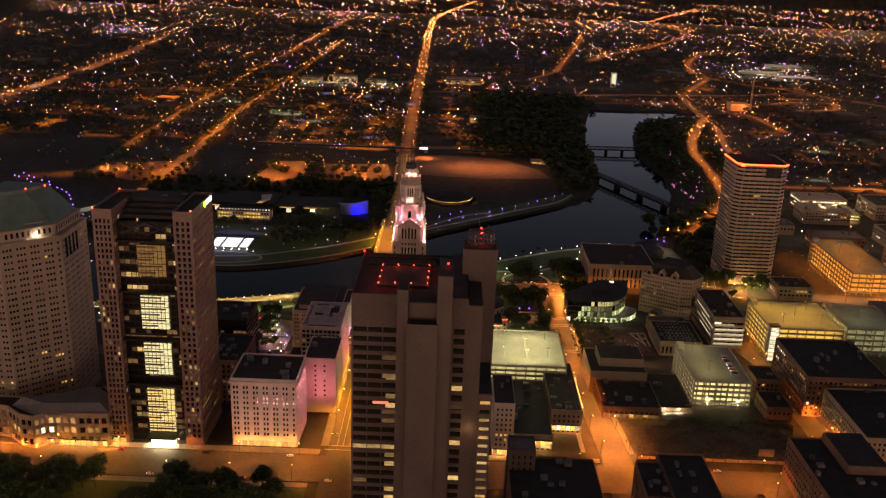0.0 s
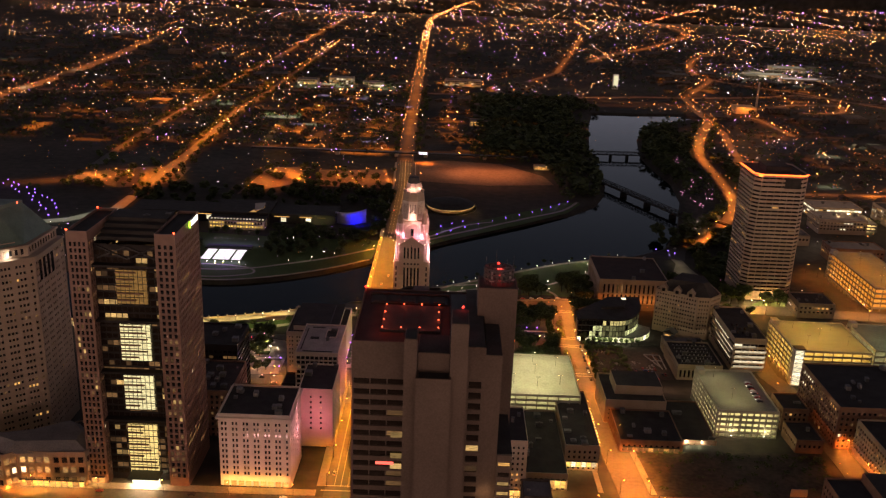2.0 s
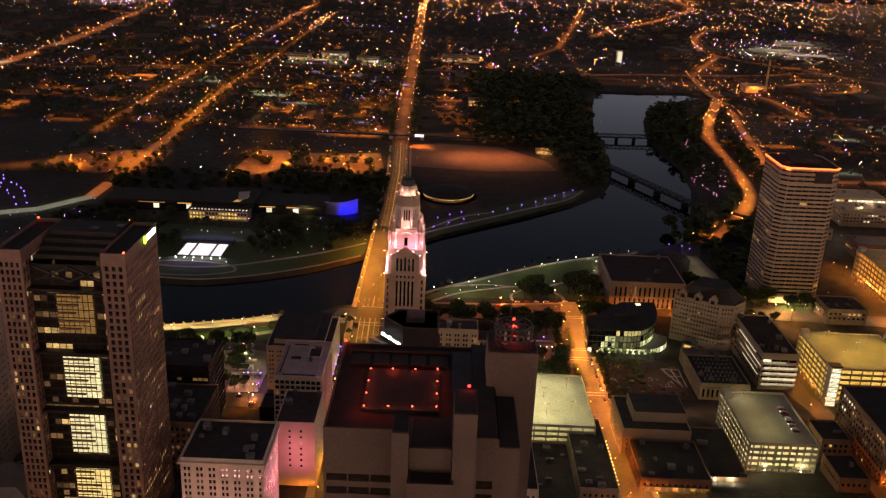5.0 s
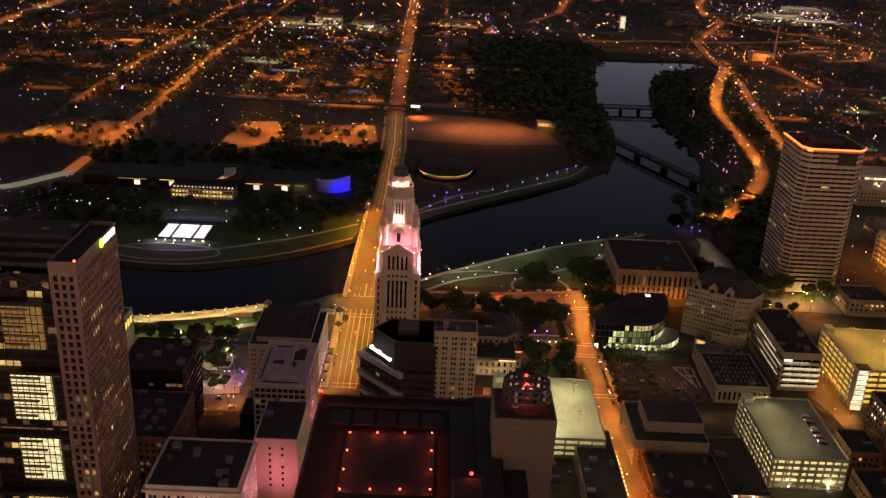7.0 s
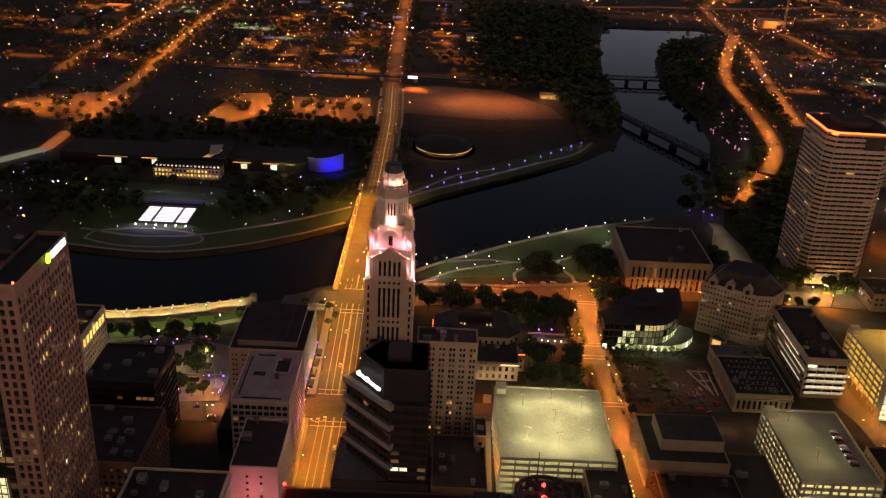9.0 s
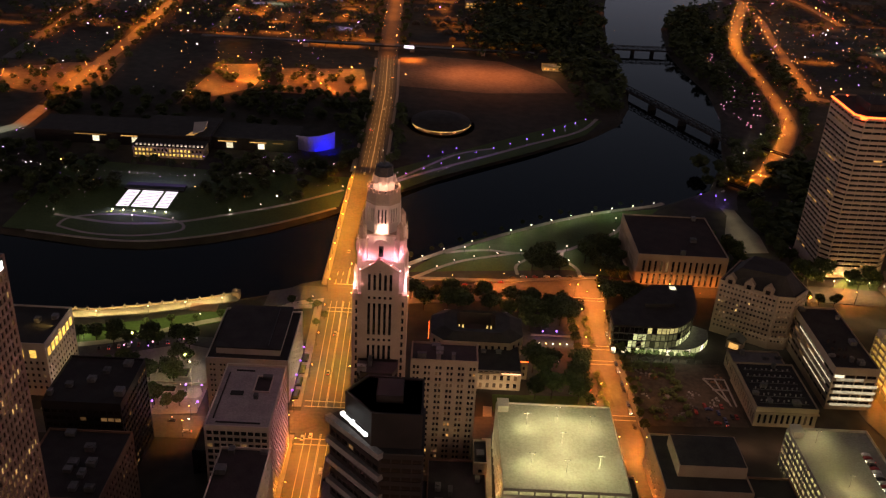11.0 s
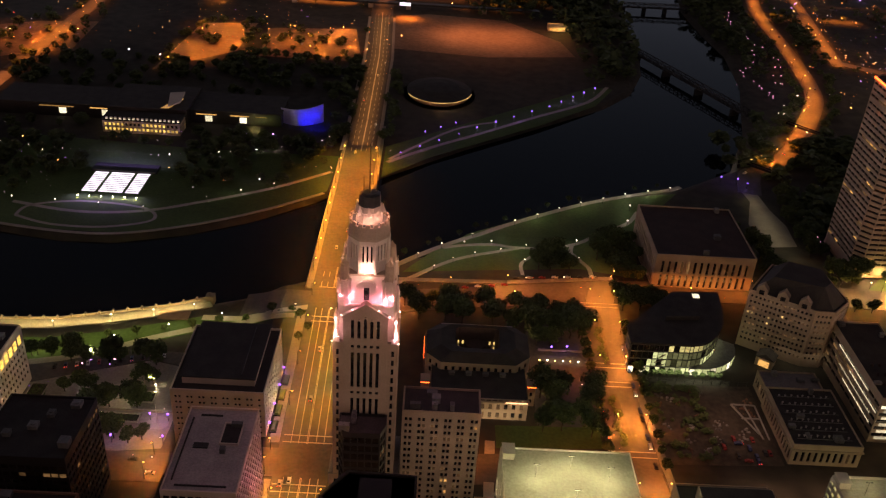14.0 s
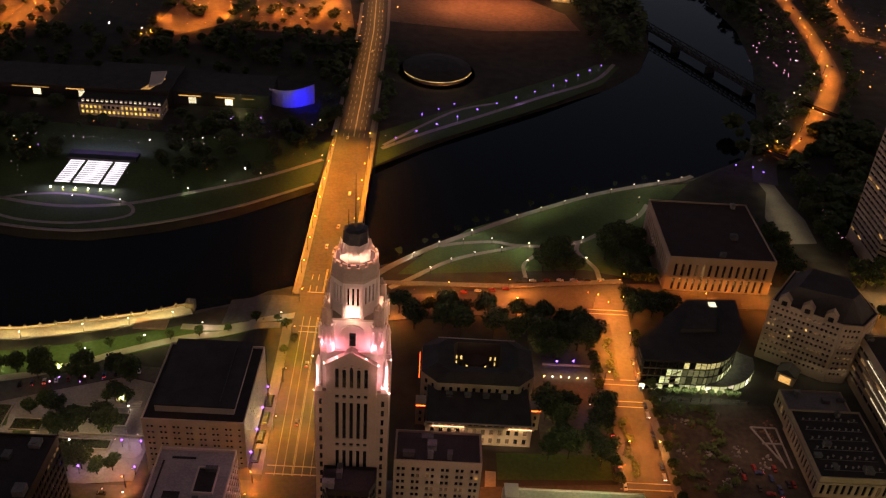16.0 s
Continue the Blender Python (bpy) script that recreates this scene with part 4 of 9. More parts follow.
    lamp("entrance_light", "AREA", (x0 - 1, y0 - 21, 25.6), 9000, (1.0, 0.75, 0.4), 14, 5, (x0 - 1, y0 - 21.01, 20))


ATRIUM = lit_window("atrium_pale", (1.0, 0.84, 0.42), 0.62, 0.7)
ATRWARM = lit_window("atrium_yellow", (1.0, 0.70, 0.24), 0.7, 0.8)
ATRDIM = lit_window("atrium_dim", (1.0, 0.50, 0.12), 0.13, 0.16)
atrium_tower()


# ---------------------------------------------------------------- the tower with the green hipped roof, and its low front block
def copper_roof_tower():
    poly = [(-302, 366), (-270, 366), (-242, 391), (-242, 432), (-302, 432)]
    cx, cy, z0 = -270, 402, 17
    own = thing("copper_roof_tower", "pale stepped office tower with a green hipped copper roof", "skyscraper", (cx, cy, z0))
    loc = [(x - cx, y - cy) for x, y in poly]
    walls(own, loc, 0, 122, BEIGE, spec(2.1, 4.0, 0.62, 0.40, ((0.012, WARM), (0.03, DIMW)), foot=6, head=2, side=1.2, gap=4), seen=(0, 1, 2, 3), limit=300, rng=random.Random(8))
    part("cornice", Geo().prism(shrink(loc, -0.7), 122, 123), BEIGE, own)
    in1 = shrink(loc, 3)
    walls(own, in1, 123, 129, BEIGE, spec(3.4, 5, 0.5, 0.7, foot=0.5, head=0.5, side=1.5), seen=(0, 1, 2), limit=60, name="upper_wall")
    part("upper_cornice", Geo().prism(shrink(in1, -0.9), 129, 130), BEIGE, own)
    in2 = shrink(loc, 4.5)
    part("roof", Geo().prism(in2, 130, 149, top=shrink(loc, 17)), COPPER, own)
    part("roof_crest", Geo().prism(shrink(loc, 17), 149, 151), COPPER, own)
    for x, y in ((-10, -10), (6, -6), (14, 4)):
        part("beacon", Geo().ball(0, 0, 0.5, 0.5), REDLAMP, own, at=(x, y, 151))
    part("dormer", Geo().prism([(8.5, -21.5), (19.5, -11.5), (15.5, -7), (4.5, -17)], 123, 130).prism([(9.5, -19.6), (18, -12), (15.5, -9), (7, -16.6)], 130, 132), BEIGE, own, "pale floodlit dormer")
    lamp("dormer_floodlight", "POINT", (cx + 16, cy - 19.5, z0 + 125), 900, (1.0, 0.8, 0.6), 0.5)
    for k in range(4):
        part("tall_window", Geo().box(28.0, 28.2, -6 + 5.5 * k, -3 + 5.5 * k, 106, 119), GLASS, own)
    part("glass_slot", Geo().box(-24, -14, -36.4, -36.05, 10, 104), BANDGLASS, own)


copper_roof_tower()


def rotunda_block():
    poly = [(-300, 347), (-264, 341), (-252, 331), (-243, 329), (-237, 334), (-218, 334.5), (-199, 336), (-197, 343), (-197, 356), (-214, 372), (-240, 354), (-300, 354)]
    own = block("bank_pavilion", "low tan pavilion with arched bays lit orange from below", poly, 42, TAN, spec(4.2, 6.3, 0.66, 0.6, ((0.2, AMBERW), (0.08, WHITEW), (0.3, DIMW)), foot=3, head=1.5, side=0.5, deep=0.6), units=0, category="office building", limit=90, seed=21)
    cx, cy = own.location.x, own.location.y
    rim = [(x - cx, y - cy) for x, y in [(-262, 343), (-243, 332), (-199, 338), (-199, 352), (-214, 368), (-240, 353)]]
    part("sloping_roof", Geo().prism(rim, 42 - own.location.z, 48 - own.location.z, top=shrink(rim, 5)), ROOFGREY, own)
    for k in range(7):
        x = -262 + 10.3 * k
        lamp("bay_uplight", "POINT", (x, 328.5 + abs(k - 2) * 0.7, 22.5), 2200, SODIUM, 0.3)


rotunda_block()

# ---------------------------------------------------------------- other downtown buildings
block("white_bank_building", "thirteen-storey white terracotta building washed in pink light", rect(-124, -83, 343, 380), 66, TERRACOTTA,
      spec(2.05, 3.65, 0.56, 0.60, ((0.004, WARM), (0.01, DIMW)), foot=9, head=3.5, side=1.0, deep=0.5, gap=3), units=9, seed=31, parapet=1.2, limit=200)
own = thing("cornice_band", "projecting white terracotta cornice of the bank building", "cornice", (-103.5, 361.5, 64))
part("cornice", Geo().box(-21.8, 21.8, -19.8, 19.6, 0, 1.3), TERRACOTTA, own)
block("pink_annex", "narrow office block with a blank wall lit deep pink", rect(-87, -65.5, 395, 432), 57, TERRACOTTA,
      spec(5.2, 3.8, 0.2, 0.45, ((0.12, WHITEW),), foot=14, head=3, side=4.5), units=3, seed=32)
block("grey_roof_tower", "white gridded office block with a pale gravel roof", rect(-97, -68, 442, 491), 60, TERRACOTTA,
      spec(3.0, 3.6, 0.80, 0.70, ((0.05, DIMW),), foot=5, head=1.5, side=0.6, deep=0.6), PALEROOF, 2, seed=33, limit=150)
block("square_white_block", "broad white office block with a dark recessed roof", rect(-119, -74, 530, 583), 36, TERRACOTTA,
      spec(1.9, 3.6, 0.55, 0.4, ((0.02, AMBERW),), foot=6, head=2, side=1.5, gap=3), ROOFTAR, 0, seed=34, limit=90)
own = thing("roof_penthouse", "low dark penthouse on the white office block", "roof structure", (-96.5, 558, 36))
part("penthouse_wall", Geo().box(-18, 17, -22, 23, 0, 4), TERRACOTTA, own)
part("penthouse_roof", Geo().box(-18.6, 17.6, -22.6, 23.6, 4, 4.6), ROOFTAR, own)
part("roof_rail", Geo().box(10, 10.5, -20, 20, 4.6, 5.3), METAL, own)
block("hotel_wing", "tan ten-storey hotel wing beside the deco tower", rect(-6.5, 24.8, 467, 482), 84, TAN,
      spec(1.75, 3.2, 0.6, 0.55, ((0.03, WARM), (0.04, DIMW)), foot=6, head=2, side=0.8, gap=3), units=5, seed=35)
block("dark_slab_block", "dark glass mid-rise with slanted lit side windows", rect(-178, -141, 462, 500), 54, DARKSTONE,
      spec(3.2, 3.9, 0.85, 0.55, ((0.05, DIMW),), foot=4, head=3, side=0.5, glass=BANDGLASS), units=6, seed=36)
block("rear_dark_block", "dark brick mid-rise behind the bank tower", rect(-170, -132, 405, 450), 48, BRICK, spec(lit=((0.02, DIMW),)), units=8, seed=37)
block("plaza_kiosk", "low dark flat-roofed building beside the street", rect(-112, -99, 470, 488), 22, DARKSTONE, spec(foot=2, head=1), units=1, seed=38, category="building")
block("civic_office", "tan stone office with a floodlit top storey", rect(-262, -208, 535, 575), 36, TERRACOTTA,
      spec(3.2, 4.2, 0.45, 0.5, ((0.03, DIMW),), foot=5, head=10), units=5, seed=39)
ARCADE = lit_window("glowing_arcade", (1.0, 0.55, 0.1), 0.7, 1.2)
roofed = bpy.data.objects["grey_roof_tower"]
zr = 60 - roofed.location.z
part("roof_recess", Geo().box(2.5, 9.5, 3, 15, zr + 0.02, zr + 0.1), ROOFTAR, roofed, "dark sunken plant court")
for q in ((2, 2.5, 2.5, 15.5), (9.5, 10, 2.5, 15.5), (2.5, 9.5, 2.5, 3), (2.5, 9.5, 15, 15.5)):
    part("recess_kerb", Geo().box(*q, zr, zr + 0.9), TERRACOTTA, roofed)
for q in ((-10, 10, -21, -20.4), (-12, -11.4, -18, 18), (-9, 0, 19.5, 20.2), (-8, -2, 0, 3)):
    part("roof_hatch", Geo().box(*q, zr, zr + 0.5), ROOFTAR, roofed)
for k in range(9):  # lit shop windows under the white facade
    part("shop_window", Geo().box(-18.6 + 4.3 * k, -15.6 + 4.3 * k, -18.75, -18.55, 2.2, 6.0), WARM, bpy.data.objects["white_bank_building"])
    lamp("shop_light", "POINT", (-120.6 + 4.3 * k, 341.0, 25.5), 420, (1.0, 0.42, 0.08), 0.3)
civic = bpy.data.objects["civic_office"]
for k in range(7):  # glowing arcade of the top storey
    part("arcade_window", Geo().box(27.05, 27.2, -17.5 + 5.2 * k, -14.2 + 5.2 * k, 27.5 - civic.location.z, 32.5 - civic.location.z), ARCADE, civic)
    part("arcade_window", Geo().box(-24 + 7 * k, -20.5 + 7 * k, -20.2, -20.05, 27.5 - civic.location.z, 32.5 - civic.location.z), ARCADE, civic)
lamp("arcade_glow", "AREA", (-205.5, 555, 33), 500, (1.0, 0.6, 0.15), 1.5, 34, (-208, 555, 28))


def chamfer_tower():
    """Dark tower with a slanted corner, ribbed by projecting ledges."""
    x0, y0, z0 = -16, 370, 17
    own = thing("stepped_dark_tower", "black stone tower with slanted ribbed corner and glowing sign", "skyscraper", (x0, y0, z0))
    base = [(-21, -13), (18, -13), (18, 15), (-21, 15)]
    walls(own, base, 0, 66, DARKSTONE, spec(3.4, 4.0, 0.8, 0.55, ((0.02, WARM), (0.03, DIMW)), foot=5, head=2, side=0.5, glass=BANDGLASS), seen=(0, 3), limit=120, rng=random.Random(44))
    flat_roof(own, base, 66, ROOFGREY, DARKSTONE, 0.8)
    mid = [(2, -12), (17, -12), (17, 14), (-8, 14), (-17, 8)]
    walls(own, mid, 66, 102, DARKSTONE, spec(3.2, 4.0, 0.85, 0.5, ((0.02, WHITEW), (0.04, DIMW)), foot=0.5, head=1, side=0.4, glass=BANDGLASS), seen=(0, 4), limit=90, name="shaft", rng=random.Random(45))
    part("shaft_roof", Geo().prism(mid, 102, 102.6), ROOFTAR, own)
    for z in (74, 83.5, 92.5, 101.8):
        part("ledge", Geo().beam((2.6, -12.6, z), (-17.6, 7.6, z), 1.2), ROOFGREY, own, "pale projecting stone ledge")
    crown = [(-1, -9), (16, -9), (16, 12), (-4, 13), (-11, 3)]
    part("crown", Geo().prism(crown, 102.6, 116), DARKSTONE, own)
    flat_roof(own, crown, 116, ROOFTAR, DARKSTONE, 0.8)
    part("plant_box", Geo().box(0, 9, -2, 8, 116, 119), DARKSTONE, own)
    a, b = Vector((-11.6, 2.4, 108.4)), Vector((-1.8, -9.5, 108.4))
    s = part("sign", Geo().beam(a, b, 0.25), METAL, own)
    for k, h in enumerate((1.1, 0.75, 0.75, 1.1, 0.7, 0.75, 0.7, 1.0)):
        p, q = a.lerp(b, k / 8 + 0.015), a.lerp(b, (k + 0.82) / 8)
        off = Vector((-0.5, -0.42, 0.7 * h - 1.1))
        part("sign_bar", Geo().beam(p + off, q + off, h * 0.55), SIGNW, s, "glowing white sign bar")
    for z in (44, 39.5, 35):
        part("lit_band", Geo().box(-12, -4, -13.25, -13.05, z, z + 1.4), WHITEW, own)


chamfer_tower()
block("dark_annex", "dark glazed annex in front of the deco tower", [(-28, 447), (-14, 447), (-12, 452), (-12, 458), (-30, 458), (-30, 452)], 89, DARKSTONE, spec(2.6, 4, 0.85, 0.7, ((0.03, DIMW),), foot=3, head=1, side=0.3, glass=BANDGLASS), units=2, seed=41, limit=60)
block("dark_low_block", "low dark roofed block behind the stepped tower", rect(4, 31, 415, 458), 34, BRICK, spec(lit=((0.05, WARM),), foot=3), units=5, seed=40, category="building")


# ---------------------------------------------------------------- parking garages
def garage(name, label, x0, x1, y0, y1, top, levels, colour, power, poles, base=None, seed=1, shine=1.0, slots=0.0):
    """Open decks between columns, with tube lights under each slab and lamp poles on the roof."""
    cx, cy = (x0 + x1) / 2, (y0 + y1) / 2
    base = min(H(x0, y0), H(x1, y1), H(x0, y1), H(x1, y0)) - 0.5 if base is None else base
    own = thing(name, label, "parking garage", (cx, cy, base))
    a, b, c, d = x0 - cx, x1 - cx, y0 - cy, y1 - cy
    step = (top - base) / levels
    for i in range(1, levels + 1):
        z = i * step
        deck = part("deck", Geo().box(a, b, c, d, z - 0.5, z), DECK, own)
        g = Geo()
        for q in ((a, b, c - 0.15, c + 0.15), (a, b, d - 0.15, d + 0.15), (a - 0.15, a + 0.15, c, d), (b - 0.15, b + 0.15, c, d)):
            g.box(*q, z - 0.7, z + (1.45 if slots else 1.0))
        part("guard_wall", g, GARAGE, deck)
        if i < levels + 1:
            g = Geo()
            for k in range(6):
                y = c + (d - c) * (k + 0.5) / 6
                g.box(a + 2, b - 2, y - 0.12, y + 0.12, z - 0.72, z - 0.6)
            part("tube_light", g, TUBE, deck)
            if power:
                lamp("deck_light", "AREA", (cx, cy, base + z - 0.8), power, colour, b - a - 3, d - c - 3, (cx, cy + 0.001, base))
    part("core_wall", Geo().box(a + 6, b - 6, -0.4, 0.4, 0, levels * step - 0.5).box(-0.4, 0.4, c + 6, d - 6, 0, levels * step - 0.5), GARAGE, own)
    n, m = int((b - a) / 7), int((d - c) / 7)
    for i in range(n + 1):
        for y in (c + 0.1, d - 0.1):
            part("column", COLUMN[round(top - base, 1)], None, own, at=(a + (b - a) * i / n, y, 0)) if round(top - base, 1) in COLUMN else COLUMN.setdefault(round(top - base, 1), part("column", Geo().box(-0.35, 0.35, -0.35, 0.35, 0, levels * step), GARAGE, own, at=(a + (b - a) * i / n, y, 0)).data)
    for i in range(1, m):
        for x in (a + 0.1, b - 0.1):
            part("column", COLUMN[round(top - base, 1)], None, own, at=(x, c + (d - c) * i / m, 0))
    if slots:  # close-set piers that turn the open decks into rows of small openings
        for k in range(int((b - a) / slots)):
            part("slot_pier", Geo().box(-0.5, 0.5, -0.2, 0.2, 0, levels * step), GARAGE, own, at=(a + slots * (k + 0.5), c + 0.05, 0))
        for k in range(int((d - c) / slots)):
            part("slot_pier", Geo().box(-0.2, 0.2, -0.5, 0.5, 0, levels * step), GARAGE, own, at=(a + 0.05, c + slots * (k + 0.5), 0))
    rng = random.Random(seed)
    for px, py in poles:
        p = part("lamp_pole", Geo().cyl(0, 0, 0, 7.5, 0.1, 0.07, 6).box(-1.2, 1.2, -0.1, 0.1, 7.4, 7.55), METAL, own, at=(px - cx, py - cy, levels * step))
        part("lamp_head", Geo().box(-1.5, -0.8, -0.3, 0.3, 7.5, 7.65).box(0.8, 1.5, -0.3, 0.3, 7.5, 7.65), METAL, p)
        part("lamp_lens", Geo().box(-1.4, -0.9, -0.2, 0.2, 7.4, 7.5).box(0.9, 1.4, -0.2, 0.2, 7.4, 7.5), WHITELAMP, p)
        lamp("roof_lamp", "POINT", (px, py - 0.6, top + 7.9), POLE * shine, colour, 0.8)
    part("stair_head", Geo().box(a + 0.3, a + 5.5, d - 7, d - 0.5, levels * step, levels * step + 3.4).box(a, a + 5.8, d - 7.3, d - 0.2, levels * step + 3.4, levels * step + 3.7), GARAGE, own)
    return own


COLUMN = {}
GREENISH, YELLOWISH = (1.0, 0.86, 0.42), (1.0, 0.62, 0.16)
garage("civic_garage", "open concrete parking garage with a pale floodlit roof deck", 38, 96, 433, 497, 40, 8, GREENISH, 7500,
       [(52, 450), (52, 480), (68, 446), (68, 466), (68, 486), (84, 450), (84, 480)], seed=51)
garage("grey_garage", "concrete parking garage with greenish lit window slots", 189, 230, 432, 495, 34, 6, (1.0, 0.78, 0.36), 12000, [(200, 485), (204, 452)], seed=52, shine=0.5, slots=4.4)
garage("yellow_garage", "large concrete parking garage glowing warm yellow", 275, 335, 530, 590, 37, 7, (1.0, 0.50, 0.07), 17000,
       [(290, 545), (305, 560), (320, 575), (290, 578), (322, 545)], seed=53)
garage("orange_garage", "long parking garage glowing orange under sodium light", 414, 458, 700, 812, 30, 6, (1.0, 0.26, 0.0), 22000, [(428, 720), (440, 745), (428, 770), (440, 795)], seed=54)
garage("far_grey_garage", "dim grey parking garage deck", 345, 392, 545, 600, 33, 5, (0.9, 0.9, 0.6), 1200, [(365, 570)], seed=55, shine=0.3)
own = thing("stair_tower", "brightly lit glazed stair tower of the yellow garage", "stair tower", (277.5, 530, 9))
part("stair_shaft", Geo().box(-3.4, 4, -3.2, 3, 0, 31), GARAGE, own)
for k in range(8):
    part("stair_window", Geo().box(-2.8, 3.4, -3.5, -3.25, 1 + 3.7 * k, 3.8 + 3.7 * k), WHITEW, own)
    part("stair_flight", Geo().beam((-2.6, -3.6, 1.2 + 3.7 * k), (3.2, -3.6, 3.6 + 3.7 * k), 0.2), GARAGE, own)
part("stair_roof", Geo().box(-3.8, 4.4, -3.6, 3.4, 31, 31.6), REDROOF, own)


# ---------------------------------------------------------------- civic buildings to the right of the avenue
def city_hall():
    x0, y0, z0 = 31, 581, 8.3
    own = thing("city_hall", "pale classical city hall with a dark tiled roof and lit courtyard", "city hall", (x0, y0, z0))
    front = rect(-25, 25.4, -29, 0)
    walls(own, front, 0, 13.2, LIMESTONE, spec(3.9, 5.4, 0.46, 0.62, ((0.3, DIMW),), foot=0.8, head=1.6, side=1.2, deep=0.6), limit=60, name="front_wing", rng=random.Random(61))
    part("front_cornice", Geo().box(-25.8, 26.2, -29.8, -27.6, 12.0, 12.6).box(-25.4, 25.8, -29.4, -28.4, 13.2, 14.0), LIMESTONE, own)
    part("front_roof", Geo().box(-24.6, 25.0, -28.4, -2, 13.2, 13.5), ROOFTAR, own)
    for k in range(16):
        part("balustrade_panel", Geo().box(-24.4 + 3.15 * k, -22.2 + 3.15 * k, -29.5, -29.42, 13.3, 13.8), GLASS, own)
    for a, b in ((-22, -7), (14, 25)):
        part("light_strip", Geo().box(a, b, -30.1, -29.9, 12.7, 12.95), NEONW, own, "glowing warm light strip")
        lamp("cornice_light", "AREA", (x0 + (a + b) / 2, y0 - 30.6, z0 + 12.2), 260, (1.0, 0.6, 0.3), b - a, 0.3, (x0 + (a + b) / 2, y0 - 29.6, z0 + 9))
    for s, px in ((-1, -27.8), (1, 28.0)):
        t = part("corner_pavilion", Geo().box(-2.2, 2.2, -3, 3, 0, 13.4), LIMESTONE, own, at=(px, -14, 0))
        part("pavilion_cap", Geo().box(-2.5, 2.5, -3.3, 3.3, 13.4, 14.0), LIMESTONE, t)
        part("pavilion_light", Geo().box(-2.3, 2.3, -3.55, -3.32, 13.2, 13.5), NEON, t)
        part("pavilion_window", Geo().box(-0.6, 0.6, -3.08, -2.98, 3, 5.2), GLASS, t)
        part("pavilion_window", Geo().box(-0.6, 0.6, -3.08, -2.98, 7.5, 9.7), GLASS, t)
    part("side_light", Geo().box(-29.2, -29.0, 2, 22, 14.0, 14.2), NEON, own, "dim red light line")
    # dark main roof with cut corners round the light well
    A = [(-20, -6), (20, -6), (28, 2), (28, 22), (21, 29), (-21, 29), (-28, 22), (-28, 2)]
    B = [(-9, 4), (9, 4), (12, 7), (12, 21), (10, 23), (-10, 23), (-12, 21), (-12, 7)]
    C = [(x * 0.72, (y - 12) * 0.72 + 12) for x, y in A]
    walls(own, A, 0, 18.4, LIMESTONE, spec(4.0, 5.0, 0.4, 0.55, ((0.03, DIMW),), foot=1, head=1.5), seen=(1, 3), limit=60, name="main_wall")
    g, w = Geo(), Geo()
    for i in range(8):
        j = (i + 1) % 8
        g.face([(*A[i], 18.4), (*A[j], 18.4), (*C[j], 22.2), (*C[i], 22.2)]).face([(*C[i], 22.2), (*C[j], 22.2), (*B[j], 21.2), (*B[i], 21.2)])
        w.face([(*B[j], 2), (*B[i], 2), (*B[i], 21.2), (*B[j], 21.2)])
    part("main_roof", g, ROOFTAR, own)
    part("court_wall", w, CONCRETE, own)
    part("court_floor", Geo().prism(B, 1.5, 2.0), ROOFTAR, own)
    part("roof_edge", Geo().beam((-20, 28.6, 18.8), (20, 28.6, 18.8), 0.35), PALEROOF, own)
    part("apse", Geo().cyl(0, 23, 2, 12.2, 7.2, 7.2, 14).cyl(0, 23, 12.2, 13.4, 7.2, 1.0, 14), CONCRETE, own)
    for x in (-10.2, -7.6, 7.6, 10.2):
        part("court_window", Geo().box(x - 0.5, x + 0.5, 22.6, 22.9, 10.2, 12.2), COURTW, own)
    for x in (-10.2, 10.2):
        part("court_window", Geo().box(x - 0.5, x + 0.5, 22.6, 22.9, 6.6, 8.8), COURTW, own)
    for a in (-130, -90, -50):
        c, s = math.cos(radians(a)), math.sin(radians(a))
        part("court_window", Geo().box(-0.6, 0.6, -0.1, 0.1, 7.6, 10.6), COURTW, own, at=(7.35 * c, 23 + 7.35 * s, 0), turn=radians(a + 90))
    for k in range(4):
        part("rooftop_unit", Geo().box(-1.5, 1.5, -1, 1, 0, 1.6).box(-1.7, 1.7, -1.2, 1.2, 1.6, 1.8), UNITGREY, own, at=(-14 + 9 * k, -9.5, 13.5))
    lamp("front_light", "AREA", (x0, y0 - 33, 11), 900, (1.0, 0.72, 0.4), 46, 1, (x0, y0 - 28, 15))


COURTW = lit_window("lit_court_window", (1.0, 0.66, 0.2), 0.5, 0.9)
NEONW = glow("warm_light_strip", (1.0, 0.5, 0.25), 3.0)
city_hall()


